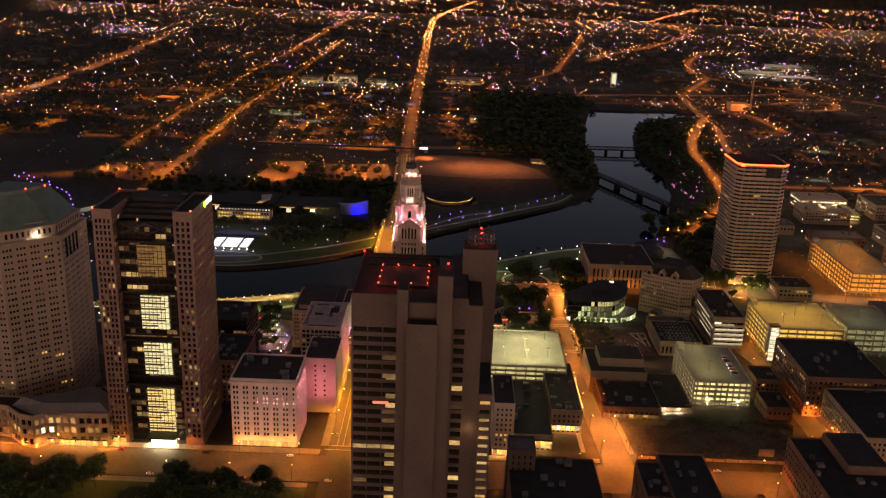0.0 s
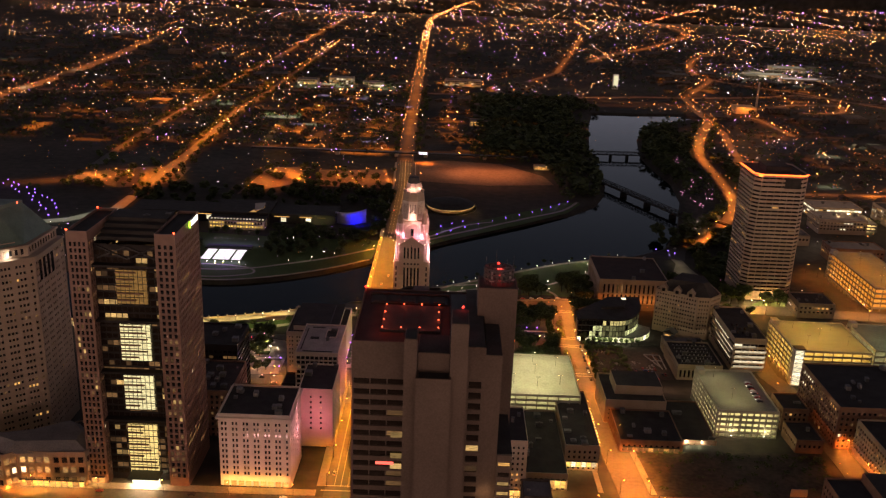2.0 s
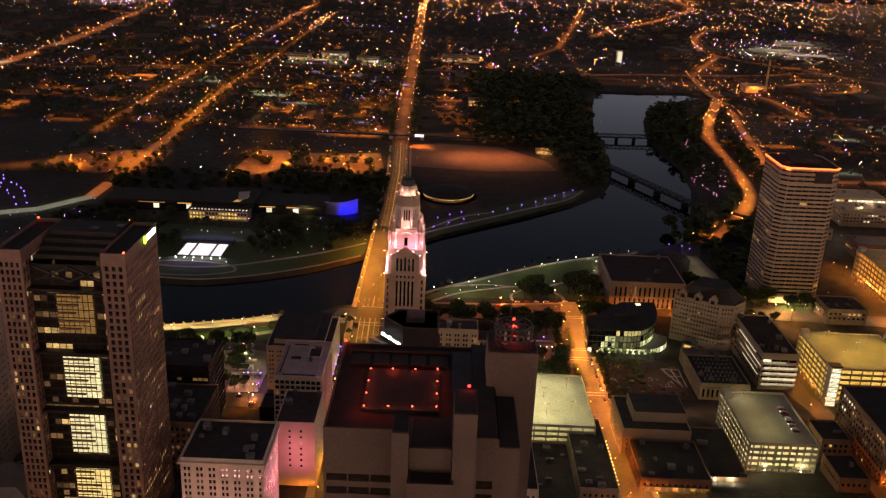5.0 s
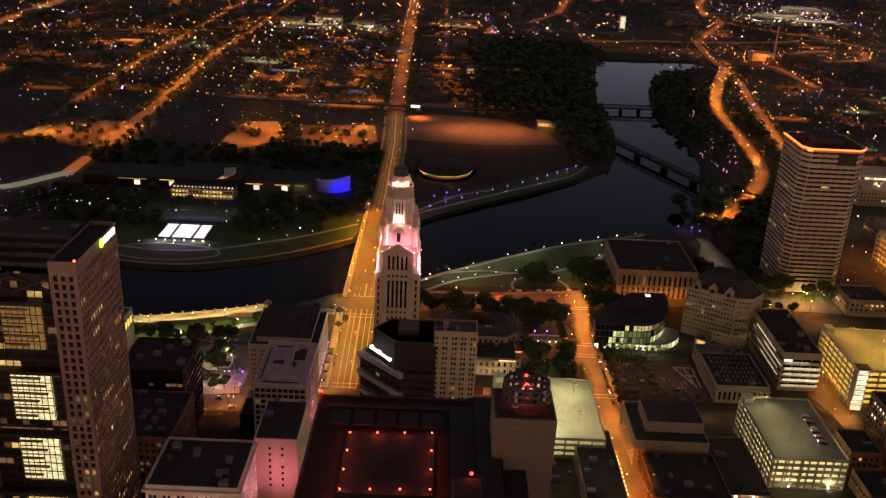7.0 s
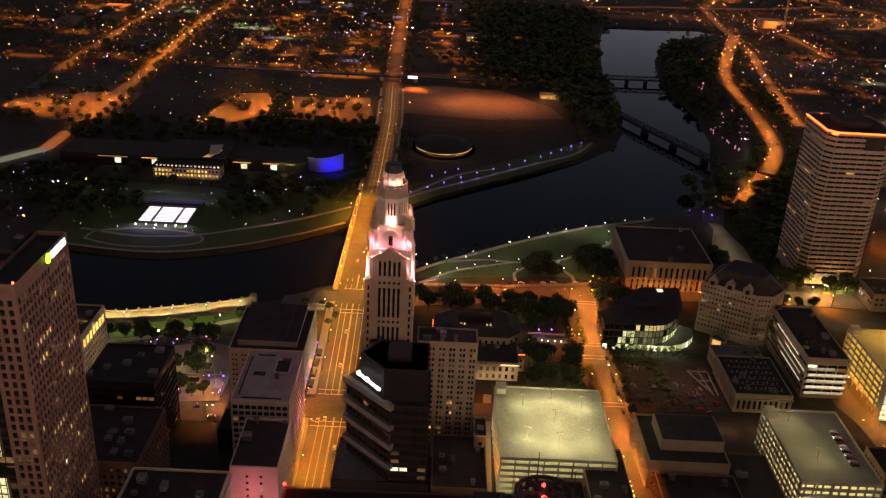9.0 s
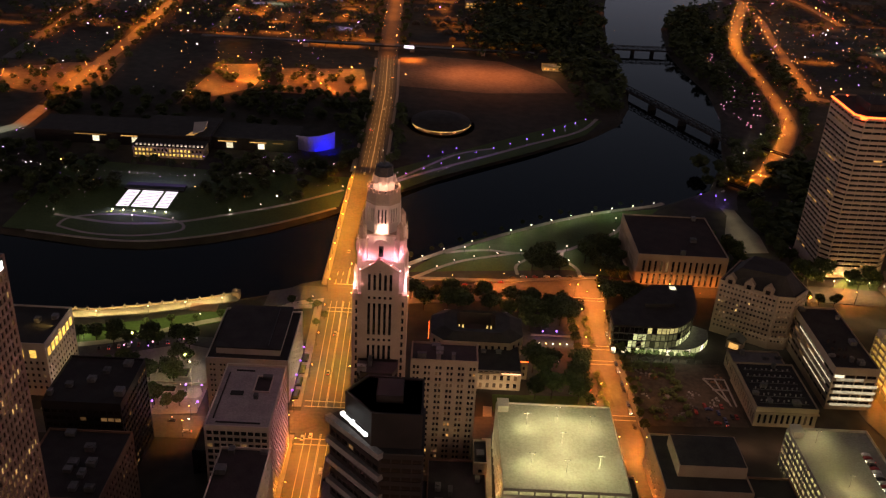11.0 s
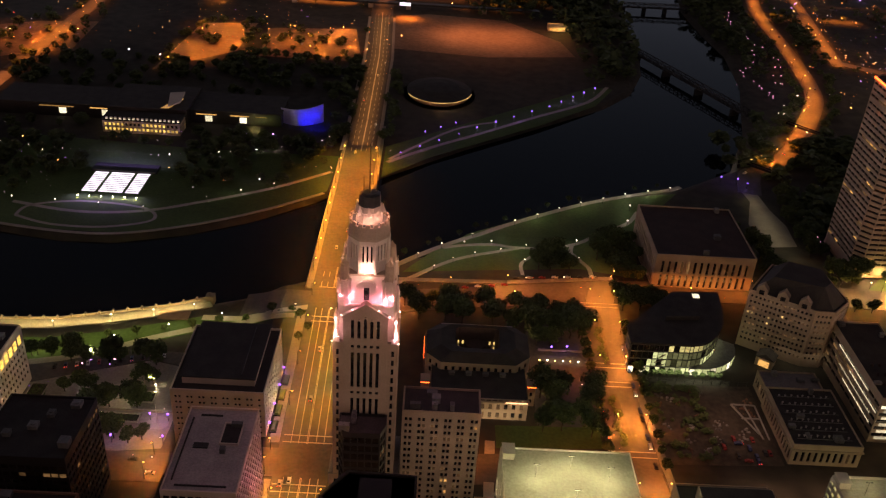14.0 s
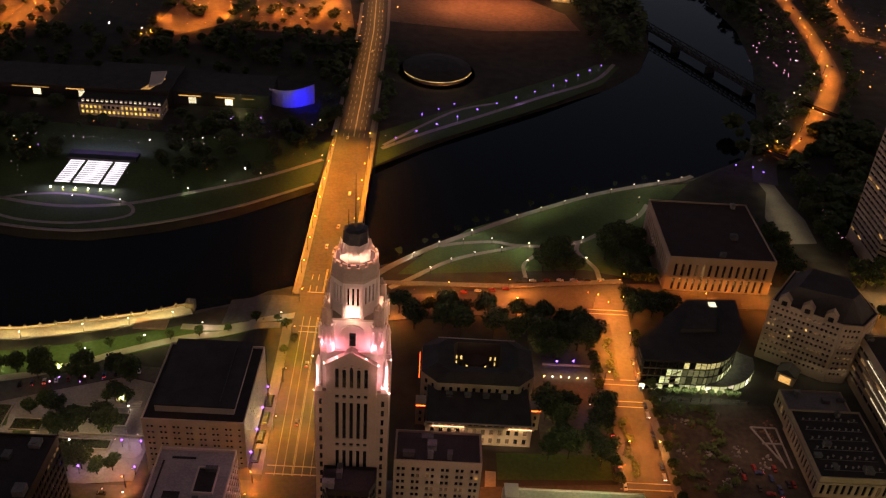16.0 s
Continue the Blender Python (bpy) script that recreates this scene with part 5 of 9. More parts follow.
def glass_hall():
    own = thing("glass_hall", "civic hall with a curved glowing glass front and dark roof", "office building", (140, 625, 7.5))
    L = lambda pts: [(x - 140, y - 625) for x, y in pts]  # noqa: E731
    arc = curve_through([(150, 599.4), (158, 602), (165, 608.7), (171, 618), (175, 630), (177, 645)], 3)
    plan = [(117, 599)] + arc + [(178, 656), (150, 654), (117, 615)]
    part("rear_body", Geo().prism(L([(117.4, 606), (150, 606), (160, 611), (167, 622), (171, 635), (172, 655), (150, 653.5), (117.4, 614.6)]), 0, 20.4), BEIGE, own)
    part("roof", Geo().prism(L([(x + (0.8 if x > 140 else -0.8), y - 0.8) for x, y in plan]), 20.4, 21.8), ROOFTAR, own)
    part("roof_plant", Geo().prism(L([(140, 622), (160, 624), (164, 640), (150, 642)]), 21.8, 24.2), ROOFTAR, own)
    part("roof_light", Geo().box(22, 26, 22, 26, 21.8, 22.3), WHITEW, own)
    pts = [(117, 599), (127, 599.1), (138, 599.2)] + arc[:15]
    rng = random.Random(8)
    for i, (p, q) in enumerate(zip(pts, pts[1:])):
        n = max(1, int(math.hypot(q[0] - p[0], q[1] - p[1]) / 2.7))
        for k in range(n):
            a = (p[0] + (q[0] - p[0]) * k / n, p[1] + (q[1] - p[1]) * k / n)
            b = (p[0] + (q[0] - p[0]) * (k + 1) / n, p[1] + (q[1] - p[1]) * (k + 1) / n)
            for lev, (lo, hi) in enumerate(((0.3, 5.2), (5.8, 10.4), (11, 15.4), (16, 20))):
                if i == 0:
                    mat = WHITEW if lev == 0 else GLASS
                elif i == 1:
                    mat = GREENW if lev < 3 else GLASS
                else:
                    mat = (GREENW, DIMG, DIMG, WARMG)[lev] if i < 6 else (GREENW, GREENW, DIMG, DIMG)[lev]
                if rng.random() < 0.12:
                    mat = GLASS
                part("glass_panel", Geo().face([(a[0] - 140, a[1] - 625, lo), (b[0] - 140, b[1] - 625, lo), (b[0] - 140, b[1] - 625, hi), (a[0] - 140, a[1] - 625, hi)]), mat, own)
            part("mullion", Geo().cyl(a[0] - 140, a[1] - 625 - 0.15, 0, 20.4, 0.22, 0.22, 4), METAL, own)
    for k in range(4):  # stair flights behind the bright bay
        part("stair_flight", Geo().beam((-13 + 2.2 * k, -26.1, 1 + 3.6 * k), (-3, -26.1, 3.6 + 3.6 * k), 0.28), BEIGE, own)
    for lo in (5.2, 10.4, 15.4):
        part("floor_edge", Geo().prism(L([(117, 598.6)] + [(x + 0.3, y - 0.4) for x, y in arc[:15]] + [(160, 640), (117, 614)]), lo, lo + 0.6), UNITGREY, own)
    # low curved glass porch
    arc2 = curve_through([(152, 598.6), (164, 599.5), (175, 605), (182, 614), (184, 624)], 3)
    part("porch_roof", Geo().prism(L(arc2 + [(174, 630), (164, 609)]), 5.2, 5.6), UNITGREY, own)
    for k in range(0, len(arc2) - 1):
        (xa, ya), (xb, yb) = arc2[k], arc2[k + 1]
        part("porch_glass", Geo().prism(L([(xa, ya), (xb, yb), (xb - 0.3, yb + 0.3), (xa - 0.3, ya + 0.3)]), 0.2, 4.8), GREENW if k % 3 else WHITEW, own)
        part("porch_mullion", Geo().cyl(xa - 140, ya - 625 - 0.1, 0, 5.2, 0.2, 0.2, 4), METAL, own)
    lamp("forecourt_light", "AREA", (150, 594, 14), 1500, (1.0, 0.95, 0.6), 40, 3, (150, 594.01, 7))


DIMG = lit_window("dim_greenish_glass", (0.9, 0.85, 0.35), 0.02, 0.14)
WARMG = lit_window("yellow_top_glass", (1.0, 0.82, 0.3), 0.25, 0.6)
GREENW = lit_window("lit_greenish_glass", (0.95, 0.95, 0.42), 0.2, 0.75)
glass_hall()

own = thing("plaza_gate", "low stone gate wall with violet globe lamps on the plaza", "gate", (81, 610, 8.2))
part("gate_wall", Geo().box(-13, 13, 4, 4.8, 0, 1.4), LIMESTONE, own)
for k in range(6):
    b = part("bollard", Geo().cyl(-13 + 4.4 * k, -6, 0, 1.0, 0.2, 0.2, 6), METAL, own)
    part("bollard_light", Geo().ball(-13 + 4.4 * k, -6, 1.3, 0.42), WHITELAMP if k % 2 else SODLAMP, b)
lamp("gate_light", "AREA", (81, 606, 11), 260, (1.0, 0.6, 0.3), 24, 4, (81, 606.01, 8))
block("alley_block", "narrow orange-lit brick building in the alley", rect(25.2, 31.5, 449, 466), 40, TAN, spec(3, 4, 0.4, 0.5, foot=4, head=2), units=1, seed=92, category="building", limit=20)
lamp("alley_light", "POINT", (34, 445, 30), 9000, SODIUM, 0.3)
for k in range(6):
    lamp("alley_lamp", "POINT", (35.3, 385 + 22 * k, H(35, 385 + 22 * k) + 7), 900, (1.0, 0.78, 0.45), 0.2)
own = block("federal_courthouse", "pale stone courthouse with tall pilasters and dark red roof", rect(149, 214, 693, 762), 31, LIMESTONE,
            spec(4.2, 13.5, 0.42, 0.86, ((0.1, DIMW),), foot=6.5, head=3.5, side=3, deep=0.9), REDROOF, 3, seed=71, category="courthouse")
part("attic", Geo().box(-30, 30, -31, 31, 24, 27.5), LIMESTONE, own)
part("attic_roof", Geo().box(-29, 29, -30, 30, 27.5, 27.9), REDROOF, own)
part("skylight_row", Geo().beam((-8, 4, 29), (14, 14, 29), 0.5), REDROOF, own)
for k in range(11):
    part("skylight", Geo().box(-8.6 + 2.2 * k, -7.4 + 2.2 * k, 3.2 + k, 4.2 + k, 28.4, 29.6), WARM, own)
lamp("front_wash", "AREA", (181, 686, 9), 900, (1.0, 0.45, 0.12), 50, 2, (181, 694, 22))

own = block("gabled_office", "angled pale office block with stepped gables and dark mansard", [(188, 632), (220, 612.5), (231, 612), (243, 624), (240, 652), (210, 662)], 46, BEIGE,
            spec(2.3, 3.6, 0.5, 0.42, ((0.05, AMBERW), (0.14, DIMW)), foot=5, head=1, side=1.0), ROOFTAR, 0, seed=72, limit=120)
loc = [(x - own.location.x, y - own.location.y) for x, y in [(188, 632), (220, 612.5), (231, 612), (243, 624), (240, 652), (210, 662)]]
part("mansard", Geo().prism(shrink(loc, 1.5), 39.5, 49, top=shrink(loc, 9)), ROOFTAR, own)
for t in (0.18, 0.5, 0.82):
    x, y = loc[0][0] + (loc[1][0] - loc[0][0]) * t, loc[0][1] + (loc[1][1] - loc[0][1]) * t
    g = Geo()
    g.v += [(-3.2, -0.3, 0), (3.2, -0.3, 0), (3.2, -0.3, 4), (0, -0.3, 7.5), (-3.2, -0.3, 4), (-3.2, 3.5, 0), (3.2, 3.5, 0), (3.2, 3.5, 4), (0, 3.5, 7.5), (-3.2, 3.5, 4)]
    g.f += [(0, 1, 2, 3, 4), (1, 6, 7, 2), (2, 7, 8, 3), (3, 8, 9, 4), (4, 9, 5, 0), (6, 5, 9, 8, 7)]
    g.m += [0] * 6
    d = part("gable_dormer", g, TAN, own, at=(x, y, 38.5), turn=math.atan2(loc[1][1] - loc[0][1], loc[1][0] - loc[0][0]))
    part("dormer_window", Geo().box(-1.4, 1.4, -0.4, -0.32, 0.6, 3.4), GLASS, d)
own = thing("entrance_pavilion", "small gabled stone entrance lodge with warm light", "entrance", (200, 613, 7.8))
part("lodge_wall", Geo().box(-5, 5, -4, 4, 0, 6.5), LIMESTONE, own)
part("lodge_roof", Geo().prism(rect(-5.5, 5.5, -4.5, 4.5), 6.5, 9.5, top=rect(-0.6, 0.6, -4.2, 4.2)), ROOFTAR, own)
part("lodge_window", Geo().box(-3, 3, -4.2, -4.05, 1, 5), WARM, own)
own.rotation_euler = (0, 0, radians(-34))

own = block("arcaded_hall", "classical stone hall with arched windows and cluttered dark roof", rect(186, 221, 529, 574), 21.5, LIMESTONE,
            spec(3.4, 7.0, 0.5, 0.8, ((0.05, DIMW),), foot=2.2, head=3.2, side=1.2, deep=0.6), ROOFTAR, 5, seed=73, category="hall")
part("cornice", Geo().box(-18.2, 18.2, -23.3, 23.3, 10.3, 11.1), LIMESTONE, own)
zr = 21.5 - own.location.z
for k in range(6):
    part("roof_rib", Geo().beam((-14, -17 + 6.5 * k, zr + 0.25), (14, -17 + 6.5 * k, zr + 0.25), 0.14), UNITGREY, own)
vent = Geo().cyl(0, 0, 0, 0.9, 0.4, 0.34, 7).cyl(0, 0, 0.9, 1.25, 0.6, 0.2, 7).mesh("roof_vent", PALEROOF)
for k in range(54):
    part("roof_vent", vent, None, own, at=(-12.5 + 3.1 * (k % 9) + 0.3 * math.sin(5 * k), -15 + 6.2 * (k // 9) + 0.5 * math.sin(3 * k), zr))
block("hall_annex", "low grey-roofed annex behind the arcaded hall", rect(187, 219, 574.5, 592), 18.5, LIMESTONE, spec(3.4, 5, 0.5, 0.6, foot=2, head=1.5), ROOFGREY, 3, seed=74, category="building")

BANDLIT = lit_window("lit_office_band", (1.0, 0.8, 0.5), 0.25, 0.95)
own = block("banded_office", "modern office with broad white-lit window bands", rect(234, 260, 549, 618), 37, BEIGE,
            spec(6.5, 4.3, 0.93, 0.5, ((0.12, WHITEW), (0.16, DIMW)), foot=4, head=3, side=0.6, deep=0.5), ROOFTAR, 6, seed=75)
for k in range(5):  # bright office floors behind the front bands
    part("lit_band", Geo().box(-12.2, 12.2 - (9 if k == 4 else 0), -37.62, -37.45, 6.2 + 4.3 * k, 7.9 + 4.3 * k), BANDLIT, own)
for k, (a, b) in enumerate(((-30, 6), (-28, 14), (-33, 2), (-20, 20))):
    part("lit_band", Geo().box(-13.16, -13.02, a, b, 10.6 + 4.3 * k, 11.2 + 4.3 * k), BANDLIT, own)
for k in range(8):
    part("roof_vent", Geo().cyl(-7 + 4 * (k % 3), -22 + 8 * (k // 3), 29, 31, 0.9, 0.9, 8), REDROOF, own)


def banded_tower():
    x0, y0, z0 = 317.5, 748, 6.5
    own = thing("riverside_tower", "tall beige precast tower with dark ribbon windows and neon crown", "skyscraper", (x0, y0, z0))
    c = 6
    poly = [(-25.5 + c, -27), (25.5 - c, -27), (25.5, -27 + c), (25.5, 27 - c), (25.5 - c, 27), (-25.5 + c, 27), (-25.5, 27 - c), (-25.5, -27 + c)]
    walls(own, poly, 0, 112, BEIGE, spec(6.3, 3.85, 0.95, 0.44, ((0.012, WARM), (0.03, DIMW)), foot=8, head=1.0, side=0.3, deep=0.6), seen=(0, 1, 7, 6), limit=300, rng=random.Random(81))
    part("plinth", Geo().prism(shrink(poly, -0.5), 0, 1.2), BEIGE, own)
    walls(own, poly, 112, 125.5, BEIGE, spec(6.3, 3.8, 0.95, 0.42, ((0.01, DIMW),), foot=0.2, head=1.2, side=0.3, deep=0.7), seen=(), name="crown_wall")
    part("louvre_panel", Geo().box(2.5, 17.5, -27.25, -27.02, 113, 123.5), ROOFTAR, own, "dark louvred plant panel")
    for k in range(4):
        lamp("roof_red_light", "POINT", (x0 - 14 + 9 * k, y0 - 6 + 10 * (k % 2), z0 + 129), 260, (1.0, 0.05, 0.04), 0.4)
    flat_roof(own, poly, 125.5, REDROOF, BEIGE, 1.2)
    part("plant_room", Geo().box(-12, 12, -12, 12, 125.5, 131), REDROOF, own)
    edge = [poly[6], poly[7], poly[0], poly[1], poly[2]]
    for p, q in zip(edge, edge[1:]):
        k = 1.015
        part("neon_tube", Geo().beam((p[0] * k, p[1] * k, 125.9), (q[0] * k, q[1] * k, 125.9), 0.42), NEON, own, "glowing orange-red neon line")
    part("neon_box", Geo().box(poly[0][0] - 3.2, poly[0][0] + 0.4, poly[0][1] - 0.3, poly[0][1] + 3, 124, 126), NEON, own)
    for k in range(5):
        part("antenna", Geo().cyl(-8 + 4 * k, 2 * (k % 2), 131, 135 + k % 3, 0.12, 0.05, 5), METAL, own)
    for k in range(3):
        part("beacon", Geo().ball(-15 + 15 * k, 20, 127.3, 0.5), REDLAMP, own)
    for k in range(7):
        lamp("lobby_light", "POINT", (x0 - 20 + 6.6 * k, y0 - 29.5, z0 + 4), 1400, (1.0, 0.62, 0.22), 0.4)


banded_tower()

block("corner_block", "beige mid-rise with a stepped roof beside the street", rect(116, 158, 447, 489), 31, BEIGE, spec(4.5, 4, 0.3, 0.4, ((0.03, DIMW),), foot=5, head=5), units=0, seed=76)
own = thing("corner_tower_penthouse", "dark stepped penthouse on the brick corner tower", "roof structure", (248, 318, 47.5))
part("penthouse_wall", Geo().box(-9, 14, -26, 12, 0, 5.5), BRICK, own)
part("penthouse_roof", Geo().box(-8.6, 13.6, -25.6, 11.6, 5.5, 5.8), ROOFTAR, own)
own = thing("roof_house", "pale stepped rooftop house on the corner block", "roof structure", (140, 470, 31))
part("roof_house_wall", Geo().box(-16, 17, -12, 12, 0, 6.5), BEIGE, own)
part("roof_house_roof", Geo().box(-15.4, 16.4, -11.4, 11.4, 6.5, 6.8), ROOFTAR, own)
block("brick_lowrise", "low brick block with a flat dark roof", rect(119, 160, 404, 446), 25, BRICK, spec(3.4, 4, 0.4, 0.5, ((0.04, DIMW),), foot=3, head=2), units=6, seed=77, category="building")
block("dock_building", "long low dark shed with two bright dock lamps", rect(161, 186, 418, 474), 18.5, BRICK, spec(4, 5, 0.3, 0.4, foot=1.5, head=1), units=3, seed=78, category="building")
for x in (166, 176):
    part("wall_lamp", Geo().box(x - 173.9, x - 173.1, -28.5, -28.1, 6.6, 7.0), WHITELAMP, bpy.data.objects["dock_building"])
    lamp("dock_lamp", "POINT", (x, 416.8, 21 - 2.6), 1500, (1.0, 0.9, 0.6), 0.3)
block("street_block", "buff brick shops with a dark roof and string of lamps", rect(80, 101, 377, 451), 35, BEIGE, spec(3, 3.8, 0.4, 0.5, ((0.06, WARM), (0.06, DIMW)), foot=5, head=2), units=7, seed=79)
for k in range(13):
    part("parapet_lamp", Geo().ball(10.7, -33 + 3.6 * k, 35 - bpy.data.objects["street_block"].location.z + 1.5, 0.3), SODLAMP, bpy.data.objects["street_block"])
block("slim_white_block", "slim pale office block with rows of small windows", rect(40, 53, 343, 385), 56, TERRACOTTA, spec(2.6, 3.7, 0.4, 0.5, ((0.05, WARM),), foot=5, head=2), units=2, seed=80)
block("courtyard_block", "low dark-roofed shop block behind the corner", rect(54, 79, 352, 430), 30, BEIGE, spec(3.2, 4, 0.45, 0.5, ((0.1, WARM),), foot=4, head=1.5), units=6, seed=82, category="building")
block("near_block", "dark brick office block seen from above", rect(46, 96, 255, 299), 46, BRICK, spec(lit=((0.04, DIMW),)), units=10, seed=83)
own = block("near_slab", "tall grey concrete slab with a pale side wall", rect(46, 61, 285, 301), 58, CONCRETE, spec(lit=((0.02, DIMW),), w=0.3), ROOFGREY, 1, seed=84)
block("near_brick_block", "dark brick block with a stepped roof", rect(120, 133.5, 262, 299), 46, BRICK, spec(lit=((0.04, DIMW),)), units=4, seed=85)
block("near_dark_block", "dark roofed block beside the street corner", rect(134, 160.5, 255, 307), 47, BRICK, spec(lit=((0.03, DIMW),)), units=4, seed=86)
block("corner_dark_tower", "dark brick tower block on the street corner", rect(219, 264, 262, 331), 47.5, BRICK, spec(lit=((0.03, DIMW), (0.02, WARM))), units=6, seed=87)
block("gridded_block", "buff office block with a regular grid of windows", rect(274, 330, 345, 414), 41, BEIGE, spec(3.2, 3.7, 0.5, 0.55, ((0.05, WARM), (0.12, DIMW))), units=8, seed=88)
block("dark_warehouse", "dark brick warehouse with scattered lit windows", rect(264, 322, 420, 488), 46, BRICK, spec(3.6, 4, 0.5, 0.5, ((0.06, DIMW), (0.02, WHITEW), (0.03, WARM))), units=9, seed=89, category="warehouse")
block("brick_cube", "small dark brick block beside the garage", rect(238, 256, 446, 470), 30, BRICK, spec(lit=((0.06, WARM),)), units=1, seed=90, category="building")
block("brick_stub", "low brick building with a red sign lamp", rect(236, 254, 412, 438), 25, BRICK, spec(lit=((0.06, WARM),)), units=1, seed=91, category="building")
rng = random.Random(99)
for k, (x, y, w, d, h) in enumerate(((365, 440, 40, 50, 30), (365, 370, 50, 50, 35), (350, 690, 34, 30, 14), (420, 600, 50, 40, 22), (480, 560, 46, 60, 26), (500, 660, 40, 40, 20), (430, 480, 60, 50, 24),
                                     (520, 780, 50, 60, 24), (600, 700, 60, 60, 18), (470, 880, 60, 30, 16), (560, 900, 50, 50, 18), (420, 940, 36, 30, 12), (640, 830, 60, 40, 16), (500, 1000, 60, 40, 18),
                                     (600, 1040, 50, 60, 20), (440, 380, 60, 50, 30), (-300, 440, 60, 60, 40), (-350, 380, 50, 50, 45), (-330, 520, 60, 40, 24))):
    block("outlying_block", "dim brick commercial block under a flat roof", rect(x - w / 2, x + w / 2, y - d / 2, y + d / 2), H(x, y) + h, (BRICK, BEIGE, TAN)[k % 3],
          spec(4, 4, 0.55, 0.45, ((0.08, DIMW), (0.06, WARM), (0.04, WHITEW))), (ROOFTAR, ROOFGREY)[k % 2], 4, seed=100 + k, limit=0)


# ---------------------------------------------------------------- lit shop fronts along the streets
GOLDF = lit_window("lit_golden_shop", (1.0, 0.58, 0.12), 0.4, 1.1)


def shop_front(building, x0, x1, y, z0, z1, mats, light=0):
    """Lit glazing between piers along the street front of a building, with the glow that it throws on the pavement."""
    own = bpy.data.objects[building]
    n = max(1, round((x1 - x0) / 3.4))
    ox, oy, oz = own.location
    for k in range(n):
        a, b = x0 + (x1 - x0) * (k + 0.1) / n, x0 + (x1 - x0) * (k + 0.9) / n
        part("shop_window", Geo().box(a - ox, b - ox, y - 0.12 - oy, y - 0.02 - oy, z0 - oz, z1 - oz), mats[k % len(mats)], own)
        part("awning", Geo().box(a - ox - 0.2, b - ox + 0.2, y - 1.2 - oy, y - oy, z1 - oz, z1 + 0.25 - oz), METAL, own)
    if light:
        lamp("shop_light", "AREA", ((x0 + x1) / 2, y - 1.4, z1 - 0.3), light, (1.0, 0.5, 0.14), x1 - x0, 1.0, ((x0 + x1) / 2, y - 2.4, z0 - 3))


shop_front("courtyard_block", 55, 78, 352, 21.5, 27, (GOLDF, WARM, GOLDF), 3400)
shop_front("slim_white_block", 40.5, 52.5, 343, 21.5, 25, (WARM, GOLDF), 900)
shop_front("street_block", 81, 100, 377, 21, 25, (GOLDF, WHITEW), 1500)
shop_front("gridded_block", 276, 328, 345, 21.5, 25, (WARM, GOLDF, DIMW), 2500)
shop_front("brick_lowrise", 121, 158, 404, 18, 21, (DIMW, DIMW, WARM), 700)
shop_front("atrium_tower", -198, -190, 339.4, 21, 25, (WARM,), 400)
shop_front("bank_pavilion", -237, -200, 334.2, 21, 25, (GOLDF, WARM), 2200)
for x in (200, 222):
    part("wall_lamp", Geo().box(x - 209.9, x - 209.1, -31.9, -31.7, 5.6, 6.0), WHITELAMP, bpy.data.objects["grey_garage"])
    lamp("garage_wall_lamp", "POINT", (x, 430.6, H(x, 430) + 5), 900, (1.0, 0.8, 0.4), 0.3)
own = thing("site_fence", "low lit hoarding fence along the vacant lot", "fence", (190, 345, 20.4))
for k in range(15):
    part("fence_post", Geo().box(-58 + 8 * k, -57.6 + 8 * k, -0.2, 0.2, 0, 3), METAL, own)
    part("fence_panel", Geo().box(-57.6 + 8 * k, -50 + 8 * k, -0.08, 0.08, 0.2, 2.4), TAN, own)
own = thing("site_sign", "large blank orange-lit site hoarding", "sign", (216, 352, 20.4))
part("sign_board", Geo().box(-5, 5, -0.15, 0.15, 1.5, 6.5), TAN, own)
for x in (-4, 4):
    part("sign_post", Geo().box(x - 0.2, x + 0.2, 0.15, 0.5, 0, 6), METAL, own)


# ---------------------------------------------------------------- bridge, river wall, parks
def bridge():
    own = thing("avenue_bridge", "broad concrete arch bridge carrying the avenue over the river", "bridge", (-57, 770, 0))
    ys = [668 + 8.2 * k for k in range(25)]
    part("deck", Geo().sweep([[(-17, y - 770, broad_z(0, y) - 1.6), (17, y - 770, broad_z(0, y) - 1.6), (17, y - 770, broad_z(0, y) + 0.2), (-17, y - 770, broad_z(0, y) + 0.2)] for y in ys]), PAVING, own)
    for s in (-16.6, 16.6):
        part("parapet", Geo().sweep([[(s - 0.35, y - 770, broad_z(0, y) + 0.2), (s + 0.35, y - 770, broad_z(0, y) + 0.2), (s + 0.35, y - 770, broad_z(0, y) + 1.25), (s - 0.35, y - 770, broad_z(0, y) + 1.25)] for y in ys]), LIMESTONE, own)
    for k in range(1, 6):
        y = 700 + 28 * k - 770
        part("pier", Geo().box(-15, 15, y - 1.8, y + 1.8, -7, 4.6).cyl(-15, y, -7, 5.5, 1.8, n=8).cyl(15, y, -7, 5.5, 1.8, n=8), LIMESTONE, own)
    part("abutment", Geo().box(-16.8, 16.8, 660 - 770, 706 - 770, -4, 5.2), LIMESTONE, own)
    part("abutment", Geo().box(-16.8, 16.8, 846 - 770, 880 - 770, -4, 4.2), LIMESTONE, own)
    part("approach", Geo().prism(rect(-16.4, 16.4, 880 - 770, 950 - 770), -1, 1.2), PAVING, own)
    part("abutment_wall", Geo().prism(rect(-16.6, 16.6, 880 - 770, 915 - 770), -1, 3.0), PAVING, own)


bridge()


